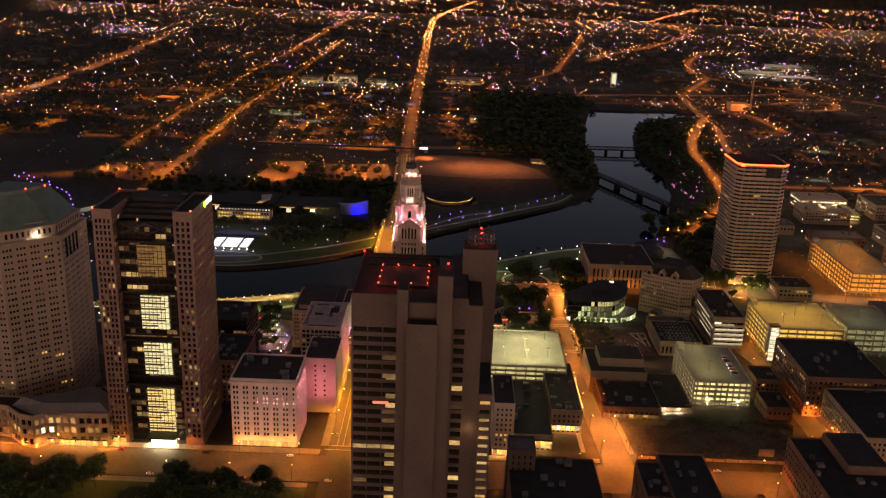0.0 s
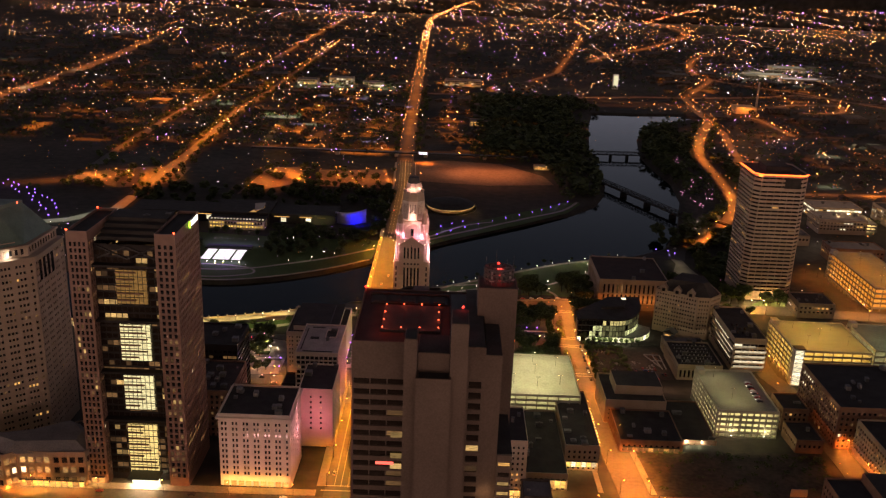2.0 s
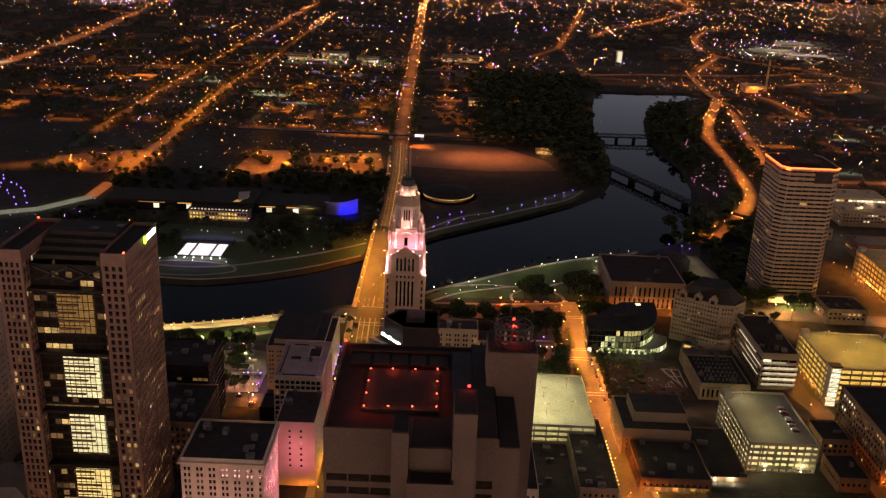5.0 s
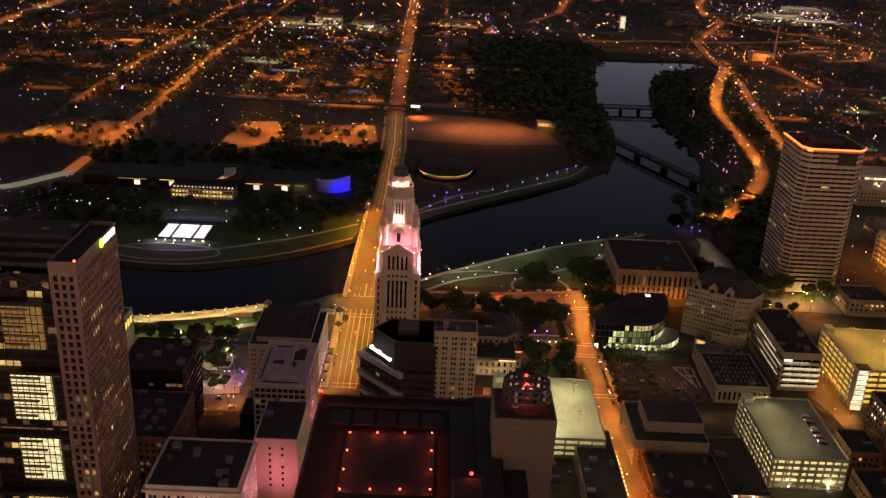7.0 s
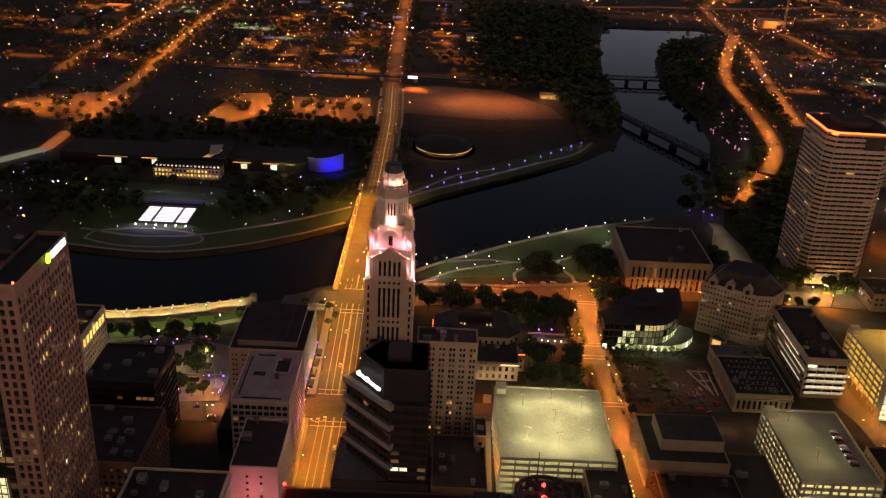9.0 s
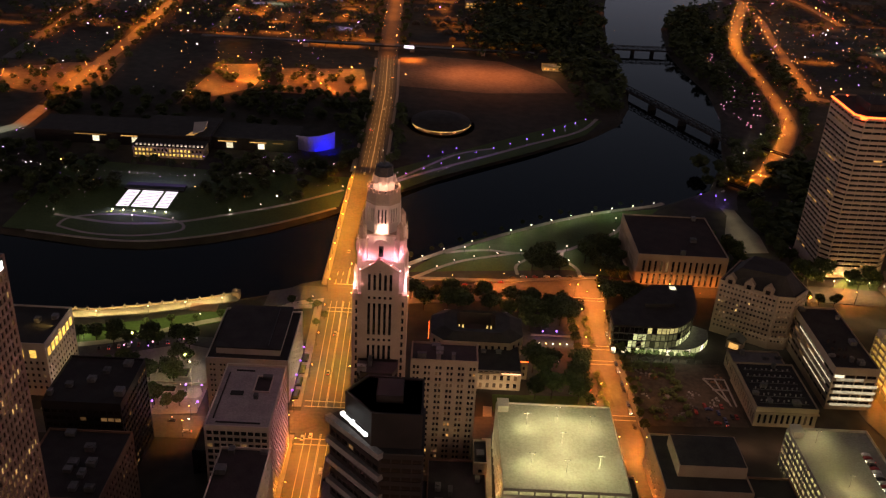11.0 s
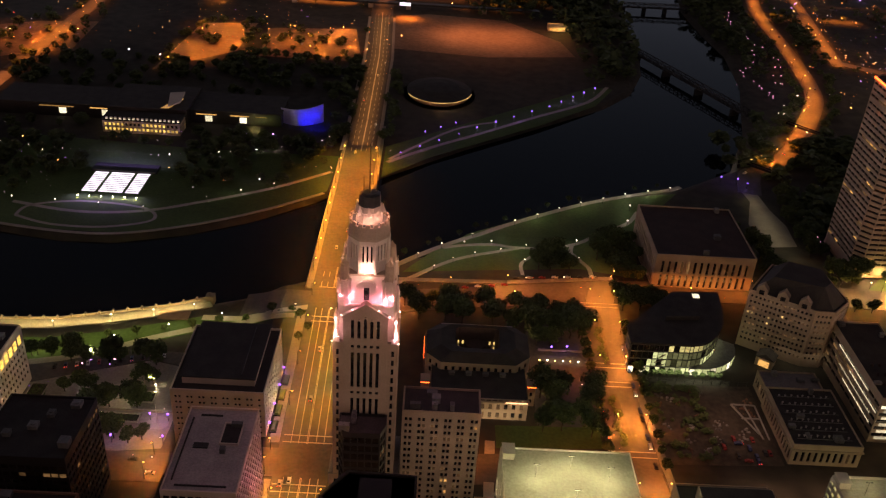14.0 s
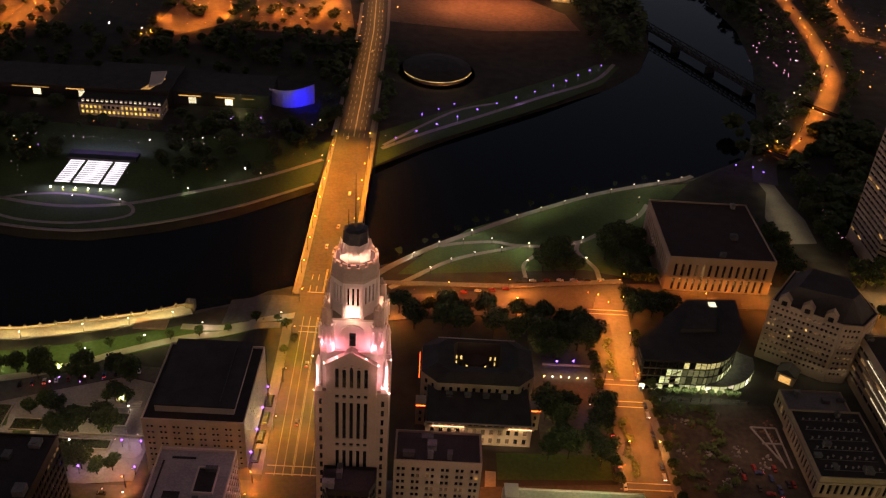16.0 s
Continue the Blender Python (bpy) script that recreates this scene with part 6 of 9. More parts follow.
def lawn(name, pts, label, lift=0.22, mat=None, category="lawn", step=10):
    """A flat sheet within an outline, laid on the ground."""
    xs, ys = [p[0] for p in pts], [p[1] for p in pts]
    bm = bmesh.new()
    vs = [bm.verts.new((x, y, 0)) for x, y in pts]
    bm.faces.new(vs)
    for axis, lo, hi in ((0, min(xs), max(xs)), (1, min(ys), max(ys))):
        k = lo + step
        while k < hi:
            co, no = ((k, 0, 0), (1, 0, 0)) if axis == 0 else ((0, k, 0), (0, 1, 0))
            bmesh.ops.bisect_plane(bm, geom=bm.verts[:] + bm.edges[:] + bm.faces[:], plane_co=co, plane_no=no)
            k += step
    for v in bm.verts:
        v.co.z = H(v.co.x, v.co.y) + lift
    me = bpy.data.meshes.new(name)
    bm.to_mesh(me)
    bm.free()
    me.materials.append(mat or GRASS)
    return single(name, me, None, label, category, kind="structure")


lawn("lawn_left", [(-300, 585), (-212, 588), (-174, 604), (-119, 631), (-76, 634), (-72, 650), (-90, 645), (-132, 641), (-180, 622), (-215, 612), (-300, 610)], "mown riverside lawn under warm lamps")
lawn("lawn_right", [(-14, 694), (40, 702), (104, 712), (146, 700), (146, 768), (200, 845), (154, 832), (106, 811), (70, 787), (31, 761), (3, 724)], "sloping mown riverside lawn", step=8)
lawn("lawn_far_left", [(-330, 745), (-250, 735), (-213, 735), (-167, 751), (-125, 775), (-78, 815), (-74, 880), (-200, 880), (-330, 890)], "dark mown park lawn across the river", mat=GRASS)
lawn("lawn_far_right", [(-38, 845), (0, 888), (45, 926), (100, 972), (160, 1030), (185, 1080), (165, 1085), (110, 1035), (40, 975), (-38, 905)], "dark grassy far bank with violet lamps")
lawn("sports_field", [(-46, 1172), (58, 1160), (158, 1179), (147, 1232), (85, 1306), (-10, 1315), (-50, 1300)], "bare orange-lit sports field", mat=DIRT, category="field", lift=0.3)
lawn("cleared_lot", [(122.5, 524), (184, 527), (184, 590), (122.5, 587)], "dark cleared lot strewn with brush and rubble", mat=SOIL, category="lot")
lawn("vacant_lot", [(128, 344), (250, 346), (250, 410), (190, 410), (128, 402)], "bare vacant lot with rough soil", mat=SOIL, category="lot")
lawn("plaza_left", [(-210, 512), (-125, 525), (-125, 590), (-150, 596), (-210, 572)], "dim brown paved plaza beside the office block", mat=PAVING, category="plaza")
lawn("plaza_upper", [(-216, 588), (-208, 572), (-150, 597), (-125, 591), (-125, 604), (-160, 606)], "grey paved forecourt along the riverside park", mat=ASPHALT, category="plaza", lift=0.24)
for pts in ([(-206, 570), (-198, 570), (-195, 557), (-202, 555)], [(-191, 556), (-183, 556), (-180, 546), (-188, 544)]):
    lawn("planting_bed", pts[::-1], "dark sunken planting bed on the plaza", mat=GRASS, category="planting bed", lift=0.5)
for k in range(4):
    own = thing("sidewalk_planter", "dark planted box on the avenue pavement", "planter", (-71.3, 537 + 12.5 * k, H(-71.3, 537 + 12.5 * k) + 0.4))
    part("planter_box", Geo().box(-1.7, 1.7, -4.2, 4.2, 0, 0.7), DARKSTONE, own)
    part("planting", Geo().prism(rect(-1.4, 1.4, -3.9, 3.9), 0.7, 1.4, top=rect(-1.0, 1.0, -3.4, 3.4)), LEAF, own)
def planter(x0, x1, y0, y1, label, hedge=0.9):
    z = max(H(x0, y0), H(x1, y0)) - 0.2
    own = thing("plaza_planter", label, "planter", ((x0 + x1) / 2, (y0 + y1) / 2, z), "plaza planters")
    a, b = (x1 - x0) / 2, (y1 - y0) / 2
    for q in ((-a, a, -b, -b + 0.5), (-a, a, b - 0.5, b), (-a, -a + 0.5, -b + 0.5, b - 0.5), (a - 0.5, a, -b + 0.5, b - 0.5)):
        part("kerb_wall", Geo().box(*q, -0.6, 1.2), FOOTWAY, own)
    part("soil", Geo().box(-a + 0.5, a - 0.5, -b + 0.5, b - 0.5, -0.6, 0.7), SOIL, own)
    rng = random.Random(int(x0 * 7 + y0))
    g = Geo()
    for _ in range(int(4 * a * b * 1.6)):
        u, v, s = rng.uniform(-a + 1.2, a - 1.2), rng.uniform(-b + 1.2, b - 1.2), rng.uniform(0.3, 0.7)
        g.face([(u - s, v, 0.7 + rng.random() * hedge), (u, v - s, 0.7 + rng.random() * hedge), (u + s, v, 0.75 + rng.random() * hedge), (u, v + s, 0.7 + rng.random() * hedge)])
    part("hedge", g, LEAF, own)


for q in ((-193, -178, 554, 562), (-172, -142, 543.5, 550), (-172, -158, 562, 573), (-152, -139, 560, 569), (-206, -197, 556, 571)):
    planter(*q, "low concrete planter with dark hedging on the plaza")
own = thing("retaining_wall", "long low pale retaining wall across the plaza", "wall", (-150, 553, H(-150, 553)))
part("wall_body", Geo().box(-22, 23, -0.3, 0.3, -0.8, 1.6), FOOTWAY, own)
part("wall_cap", Geo().box(-22.2, 23.2, -0.45, 0.45, 1.6, 1.8), FOOTWAY, own)
own = thing("flagpole", "slim white flagpole on a round paved court", "flagpole", (-132, 544, H(-132, 544) + 0.25))
part("court_disc", Geo().cyl(0, 0, 0, 0.2, 5.5, n=24), FOOTWAY, own)
part("pole", Geo().cyl(0, 0, 0.2, 13, 0.14, 0.07, 6), TERRACOTTA, own)
own = thing("plaza_steps", "broad pale steps rising to the plaza terrace", "steps", (-147, 576, H(-147, 576)))
for k in range(5):
    part("step", Geo().box(-11, 11, -3 + 0.9 * k, 2.0, 0.0, 0.25 + 0.18 * k), FOOTWAY, own)
lawn("tower_lawn", [(297, 702), (316, 724), (345, 716), (350, 702)], "dark hedged lawn below the riverside tower", category="lawn")
lawn("plaza_hall", [(62, 545), (97, 548), (97, 640), (62, 640)], "paved civic plaza between hall and street", mat=ASPHALT, category="plaza", lift=0.2)
lawn("lawn_garage", [(40, 530), (94, 533), (94, 549), (40, 547)], "small lawn beside the parking garage", lift=0.24)
lawn("lot_left", [(-524, 1114), (-443, 1071), (-378, 1106), (-383, 1206), (-446, 1196), (-526, 1147)], "orange-lit gravel lot", mat=DIRT, category="lot")
lawn("lot_mid", [(-282, 1060), (-212, 1132), (-208, 1236), (-270, 1225)], "orange-lit parking lot with trees", mat=DIRT, category="lot")
lawn("lot_right", [(-186, 1120), (-77, 1121), (-93, 1236), (-193, 1220)], "orange-lit parking lot with rows of trees", mat=DIRT, category="lot")
for pts in ([(105, 603), (108.4, 603), (110.4, 654), (107, 654)], [(106.6, 540), (110.2, 540), (107.6, 577), (104, 577)]):
    lawn("planted_median", pts, "dark planted median in the side street", category="median", lift=0.6, mat=SOIL)
lawn("capitol_lawn", [(-300, 200), (-70, 200), (-70, 298), (-300, 298)], "dark shaded lawn of the capitol square")
lawn("expressway_lawn", [(247, 764), (273, 768), (275, 800), (270, 825), (268, 856), (256, 858), (258, 838), (246, 800)], "pale paved ramp beside the courthouse", mat=PAVING, category="ramp")

for nm, pts, w in (("path_promenade", [(-30, 688), (-21, 700), (-6, 718), (10, 735), (32, 755), (64, 780), (117, 815), (155, 834), (194, 850), (206, 858)], 4.2),
                   ("path_lower", [(-18, 679), (-7, 689), (5, 701), (18, 714), (33, 724), (51, 733), (65, 740)], 3.2), ("path_upper", [(12, 734), (27, 740), (47, 744), (62, 741), (82, 742), (95, 746), (108, 753), (124, 768), (137, 778), (152, 791), (162, 809)], 3.4),
                   ("path_loop", [(111, 698), (111, 713), (107, 724), (102, 737), (104, 749)], 3), ("path_bend", [(65, 698), (65, 714), (72, 726), (82, 740)], 2.4), ("path_left", [(-300, 575), (-212, 590), (-174, 606), (-157, 616), (-119, 633), (-76, 637)], 5),
                   ("path_left_upper", [(-132, 640), (-90, 641), (-66, 648)], 5), ("path_far", [(-35, 874), (0, 908), (45, 946), (100, 994), (154, 1040), (180, 1086)], 4),
                   ("path_far_mid", [(-34, 880), (20, 950), (60, 975)], 3), ("path_west", [(-300, 772), (-250, 762), (-205, 768), (-165, 788), (-120, 815), (-78, 850)], 3.5),
                   ("path_west_low", [(-310, 742), (-250, 733), (-210, 735), (-165, 752), (-122, 778), (-80, 812)], 2.5), ("path_oval", [(-290, 752), (-262, 742), (-225, 742), (-195, 755), (-205, 772), (-250, 778), (-285, 768), (-290, 752)], 2.5)):
    ribbon(nm, curve_through(pts, 5), w, FOOTWAY, "pale concrete park path", 0.34, category="path")


def river_wall():
    own = thing("river_wall", "floodlit limestone river wall with small pilasters", "river wall", (0, 0, 0))
    pts = [(-330, 614), (-246, 628), (-215, 631), (-185, 640), (-154, 650), (-132, 661)]
    ps, ds = along(pts, 7.0)
    for (a, b) in zip(ps, ps[1:]):
        z = 0.8
        part("wall_panel", Geo().beam((a[0], a[1], z + 1.2), (b[0], b[1], z + 1.2), 0.5).beam((a[0], a[1], z - 0.2), (b[0], b[1], z - 0.2), 0.75), LIMESTONE, own)
        part("pilaster", Geo().box(a[0] - 0.7, a[0] + 0.7, a[1] - 0.7, a[1] + 0.7, z - 1, z + 2.6).ball(a[0], a[1], z + 3.0, 0.5), LIMESTONE, own)
    part("end_pavilion", Geo().box(-134, -129, 657, 662, -1, 4.5).cyl(-131.5, 659.5, 4.5, 6.5, 1.6, 0.3, 8), LIMESTONE, own)
    ribbon("promenade_walk", [(x + 1.5, y - 5) for x, y in pts], 9, PAVING, "pale riverside promenade paving", 0.36, category="path")
    part("terrace", Geo().box(-158, -140, 636, 645, 0.2, 1.7), BRICK, own)


river_wall()


# ---------------------------------------------------------------- lamps
def post_lamp(mat, height, colour, power, double=False, globe=0.45):
    own = thing("street_lamp", "slim dark street lamp post with a glowing head", "street lamp", (0, 0, -50))
    g = Geo().cyl(0, 0, 0, 0.8, 0.22, 0.16, 6).cyl(0, 0, 0.8, height, 0.12, 0.08, 6)
    if double:
        g.beam((0, 0, height - 0.1), (1.6, 0, height + 0.3), 0.06)
    part("post", g, METAL, own)
    part("lamp_head", Geo().ball(1.6 if double else 0, 0, height + 0.35, globe), mat, own)
    if power:
        d = bpy.data.lights.new("street_light", "SPOT")
        d.energy, d.color, d.shadow_soft_size = power, colour, 0.3
        d.spot_size, d.spot_blend = radians(172), 0.5
        l = new("street_light", d)
        l.parent = own
        l.location = (1.6 if double else 0, 0, height - 0.6)
    return own


def lamp_row(proto, pts, step, offsets, z=None, label="", group="", jitter=0.0, skip=None):
    ps, ds = along(pts, step)
    for i, ((x, y), (dx, dy)) in enumerate(zip(ps, ds)):
        for off in offsets:
            px, py = x + dy * off + rnd.uniform(-jitter, jitter), y - dx * off + rnd.uniform(-jitter, jitter)
            if skip and skip(px, py):
                continue
            zz = (z or H)(px, py) + 0.2
            ob = copy_thing(proto, pose(px, py, zz, 0, 0, math.degrees(math.atan2(dx, -dy)) + (180 if off < 0 else 0)))
            tagged(ob, label, group=group)


sod = post_lamp(SODLAMP, 9.0, SODIUM, STREET, True, 0.36)
sodb = post_lamp(SODLAMP, 9.0, (1.0, 0.27, 0.014), STREET * 1.0, True, 0.42)
soda = post_lamp(SODLAMP, 9.0, (1.0, 0.28, 0.018), STREET, True, 0.36)
lamp_row(soda, [(-50, 200), (-50, 345), (-53, 520), (-56, 660)], 30, (-12.6, 12.6), broad_z, "tall sodium street lamp along the avenue", "avenue lamps", skip=lambda x, y: 302 < y < 338 or 500 < y < 524)
lamp_row(sodb, [(-57, 690), (-57, 872)], 25, (-14.6, 14.6), broad_z, "twin sodium lamp on the bridge parapet", "bridge lamps")
sodh = post_lamp(SODLAMP, 9.0, (1.0, 0.215, 0.025), STREET * 0.55, True, 0.34)
lamp_row(sodh, [(-340, 317), (-80, 319)], 37, (-14, 14), None, "tall sodium street lamp on the wide street", "street lamps")
lamp_row(sodh, [(-20, 320), (360, 321)], 37, (-14, 14), None, "tall sodium street lamp on the wide street", "street lamps", skip=lambda x, y: -30 < x < 30 and y < 220)
sodr = post_lamp(SODLAMP, 9.0, (1.0, 0.23, 0.03), STREET * 1.35, True, 0.34)
lamp_row(sodr, [(119, 350), (112, 500), (108, 600), (112, 670)], 34, (-9, 9), None, "sodium street lamp on the side street", "side street lamps")
lamp_row(sodr, [(-18, 660), (55, 672), (125, 685), (260, 691), (350, 688), (450, 680)], 36, (-11, 11), None, "sodium street lamp on the riverside boulevard", "boulevard lamps", skip=lambda x, y: -75 < x < -38)
lamp_row(sodh, [(-240, 511), (-70, 512)], 56, (-8.5, 8.5), None, "sodium street lamp on the cross street", "cross street lamps")
lamp_row(sod, [(262, 350), (268, 480), (262, 560), (262, 670)], 30, (7.5,), None, "sodium street lamp between the garages", "garage street lamps")
lamp_row(sod, BANK[8:60:3], 400, (-8,), None, "sodium lamp on the riverside expressway", "expressway lamps")

dimw = post_lamp(WHITELAMP, 4.2, (1.0, 0.9, 0.7), PARK * 0.14, False, 0.34)
white = post_lamp(WHITELAMP, 4.2, (1.0, 0.86, 0.6), PARK * 0.95, False, 0.4)
lamp_row(white, [(-6, 716), (10, 733), (32, 753), (64, 778), (117, 813), (155, 832), (194, 848)], 20.5, (1.6,), None, "white globe lamp beside the park path", "park lamps")
lamp_row(white, [(5, 698), (18, 711), (33, 721), (51, 730)], 18.5, (1.4,), None, "white globe lamp beside the park path", "park lamps")
for x, y in ((27, 737), (46, 741), (70, 737), (107, 750), (136, 774), (150, 786), (156, 811), (105, 721), (67, 713)):
    tagged(copy_thing(white, pose(x, y, H(x, y) + 0.2)), "white globe lamp beside the park path", group="park lamps")
lamp_row(white, [(-300, 578), (-212, 593), (-174, 609), (-119, 636), (-76, 640)], 24, (-3,), None, "white globe lamp beside the park path", "park lamps")
warmp = post_lamp(WHITELAMP, 4.5, (1.0, 0.72, 0.25), PARK * 1.1, False, 0.4)
for a, b in (((-325, 604), (-246, 618)), ((-246, 618), (-185, 630)), ((-185, 630), (-135, 651))):
    road = math.hypot(b[0] - a[0], b[1] - a[1])
    l = lamp("wall_floodlight", "AREA", ((a[0] + b[0]) / 2, (a[1] + b[1]) / 2, 4.5), road * 75, (1.0, 0.72, 0.24), road, 1.0)
    l.rotation_euler = (radians(55), 0, math.atan2(b[1] - a[1], b[0] - a[0]))
lamp_row(warmp, [(-325, 612), (-246, 625), (-215, 628), (-185, 637), (-140, 652)], 22, (6,), None, "warm lamp on the riverside promenade", "promenade lamps")
lamp_row(dimw, [(-347, 862), (-328, 859), (-309, 851), (-286, 831)], 12, (0,), None, "white globe lamp along the park edge", "park edge lamps")
lamp_row(dimw, [(-187, 859), (-141, 880), (-115, 892), (-87, 910)], 13, (0,), None, "white globe lamp along the park edge", "park edge lamps")
lamp_row(dimw, [(-300, 775), (-205, 770), (-165, 790), (-120, 817), (-80, 850)], 26, (3,), None, "white globe lamp beside the park path", "park lamps")
lamp_row(white, [(265, 909), (282, 932), (300, 959), (316, 988), (353, 1050), (373, 1085)], 22, (0, 5), None, "white lamp on the river walk", "river walk lamps")

pinkv = post_lamp(PURPLE, 4.5, (0.45, 0.25, 1.0), 0, False, 0.8)
violet = post_lamp(PURPLE, 4.5, (0.45, 0.25, 1.0), PARK * 0.22, False, 0.62)
lamp_row(violet, [(-26, 886), (6, 916), (40, 950), (75, 980), (111, 1012), (163, 1070)], 19, (2,), None, "violet lamp beside the far bank path", "violet lamps")
lamp_row(pinkv, [(-600, 1062), (-560, 1030), (-525, 996), (-483, 945), (-470, 920)], 15, (-9, 4), None, "violet lamp on the curving park paths", "violet lamps", 3.0)
lamp_row(violet, [(-5, 932), (22, 957)], 16, (0,), None, "violet lamp on the far bank", "violet lamps")
lamp_row(violet, [(-69, 535), (-69, 580)], 13, (-4,), None, "violet lamp on the office terrace", "violet lamps")
for x, y in ((-200, 556), (-178, 570), (-160, 545), (-140, 570), (-190, 530), (-150, 585)):
    tagged(copy_thing(white, pose(x, y, H(x, y) + 0.2)), "white globe lamp on the paved plaza", group="plaza lamps")
lamp("plaza_floodlight", "POINT", (-143, 572, 9), 6000, (1.0, 0.75, 0.4), 0.5)
lamp("plaza_floodlight", "POINT", (-156, 560, 9), 1800, (1.0, 0.7, 0.35), 0.5)
lamp("plaza_floodlight", "POINT", (-185, 545, 10), 5000, (1.0, 0.62, 0.38), 0.5)
lamp("plaza_floodlight", "POINT", (-140, 535, 10), 4600, (1.0, 0.6, 0.35), 0.5)
lamp("plaza_floodlight", "POINT", (-180, 590, 12), 7500, (1.0, 0.8, 0.42), 0.5)
lamp("lot_light", "POINT", (-100, 500, 12), 1800, SODIUM, 0.5)
for x, y in ((75, 612), (84, 613), (-150, 528), (-172, 540), (243, 872), (256, 870), (262, 862), (92, 575)):
    tagged(copy_thing(violet, pose(x, y, H(x, y) + 0.2)), "violet lamp on the paved plaza", group="violet lamps")
pinkl = post_lamp(glow("pink_lamp", (1.0, 0.36, 0.62), 2.4), 4.0, (1.0, 0.6, 0.8), 0, False, 0.5)
pts = curve_through([(389, 1403), (378, 1349), (380, 1301), (384, 1267), (371, 1222), (355, 1180), (337, 1148), (347, 1098), (350, 1074)], 4)
lamp_row(pinkl, pts, 17, (0,), None, "pinkish lamp along the river walk", "pink lamps", 3.0)
lamp_row(pinkl, [(365, 1118), (389, 1205), (388, 1247)], 24, (0, 6), None, "pinkish lamp along the river walk", "pink lamps", 3.0)
lamp_row(pinkl, [(290, 808), (290, 764)], 6, (0,), None, "pinkish lamp along the tower forecourt", "pink lamps")
for x, y in ((398, 826), (405, 812), (410, 796), (412, 776), (412, 752), (470, 720), (468, 690), (400, 700), (372, 700)):
    tagged(copy_thing(sodh, pose(x, y, H(x, y) + 0.2)), "sodium street lamp beside the orange garage", group="garage street lamps")
for x, y in ((300, 706), (312, 708), (326, 706), (338, 708), (352, 712), (362, 730), (366, 752), (272, 712), (262, 704), (248, 706), (470, 860), (500, 880), (530, 850), (450, 930), (560, 960), (470, 985)):
    tagged(copy_thing(white, pose(x, y, H(x, y) + 0.2)), "white globe lamp on the tower forecourt", group="forecourt lamps")
for x, y in ((-184, 585), (-168, 590), (-150, 595), (-136, 546), (-127, 546), (-125, 529)):
    tagged(copy_thing(pinkl if y > 580 else violet, pose(x, y, H(x, y) + 0.2)), "small tinted lamp on the riverside plaza", group="plaza lamps")
for o in (sod, soda, sodb, sodr, dimw, sodh, white, warmp, violet, pinkl, pinkv):
    for c in list(o.children_recursive) + [o]:
        bpy.data.objects.remove(c, do_unlink=True)

# rows of lamps along the far roads, gathered into long soft lights over each stretch; some calls add fill over lots and
# lawns
def ground_glow(pts, width, strength, height=10.0, colour=SODIUM, step=130.0, uneven=0.6, spread=150):
    for (xa, ya), (xb, yb) in zip(pts, pts[1:]):
        n = max(1, round(math.hypot(xb - xa, yb - ya) / step))
        for k in range(n):
            x0, y0, x1, y1 = xa + (xb - xa) * k / n, ya + (yb - ya) * k / n, xa + (xb - xa) * (k + 1) / n, ya + (yb - ya) * (k + 1) / n
            d = math.hypot(x1 - x0, y1 - y0)
            power = strength * d * width * (1 if n == 1 else glow_rng.uniform(1 - uneven, 1 + uneven))
            l = lamp("road_lighting", "AREA", ((x0 + x1) / 2, (y0 + y1) / 2, max(H(x0, y0), H(x1, y1)) + height), power, colour, width, d * (1 if n == 1 else glow_rng.uniform(0.82, 1.0)), None, spread)
            l.rotation_euler = (0, 0, math.atan2(-(x1 - x0), y1 - y0))


glow_rng = random.Random(41)
LAMPDOTS = []  # where far lamps hang
STREETS = []  # small far streets with a row of lamps each
ground_glow(BANK[35:66:5], 11, FAR * 0.95, 7.5, SODIUM, 45, 0.4, 110)
ground_glow(BANK[65:], 12, FAR * 0.4, 7.5, SODIUM, 60, 0.4, 110)
ground_glow([(427, 1392), (481, 1387)], 10, FAR * 0.8, 7.5)
ground_glow(BRANCH[::5], 11, FAR * 0.9, 7.5, SODIUM, 45, 0.5, 110)
ground_glow(BANK[10:36:5], 12, FAR * 0.9, 7.5, SODIUM, 45, 0.4, 110)
ground_glow([(-59, 900), (-60, 1140), (-66, 1290)], 16, FAR * 0.34, 9, (1.0, 0.38, 0.075), 900, 0.2, 110)
ground_glow([(-67, 1300), (-68, 1320), (-75, 1610), (-78, 1800), (-88, 2400), (-108, 3650), (-110, 4440), (-75, 4880)], 12, FAR * 0.75, step=110)
ground_glow([(-412, 1060), (-412, 1330)], 16, FAR * 0.8)
ground_glow([(-412, 1330), (-420, 1480), (-430, 1750), (-416, 1900)], 18, FAR * 1.3, step=75)
ground_glow([(-416, 1900), (-412, 2250), (-412, 3160)], 12, FAR * 0.5)
ground_glow([(-525, 1300), (-533, 1410), (-535, 1630), (-535, 1920)], 16, FAR * 0.9, step=75)
ground_glow([(-535, 1920), (-523, 3100), (-519, 4200)], 12, FAR * 0.8, step=150)
ground_glow([(-960, 1500), (-944, 1964), (-960, 2310), (-990, 2660), (-1028, 3015)], 26, FAR * 0.45)
ground_glow([(-1300, 1700), (-950, 1816), (-629, 1941), (-386, 2005), (-124, 2036), (255, 2045), (346, 2072), (463, 2112), (575, 2120), (752, 2170), (901, 2247), (1000, 2150), (1300, 2060)], 12, FAR * 0.3, step=150, uneven=0.9)
ground_glow([(208, 2326), (304, 2531), (548, 3810)], 14, FAR * 0.5, step=150)
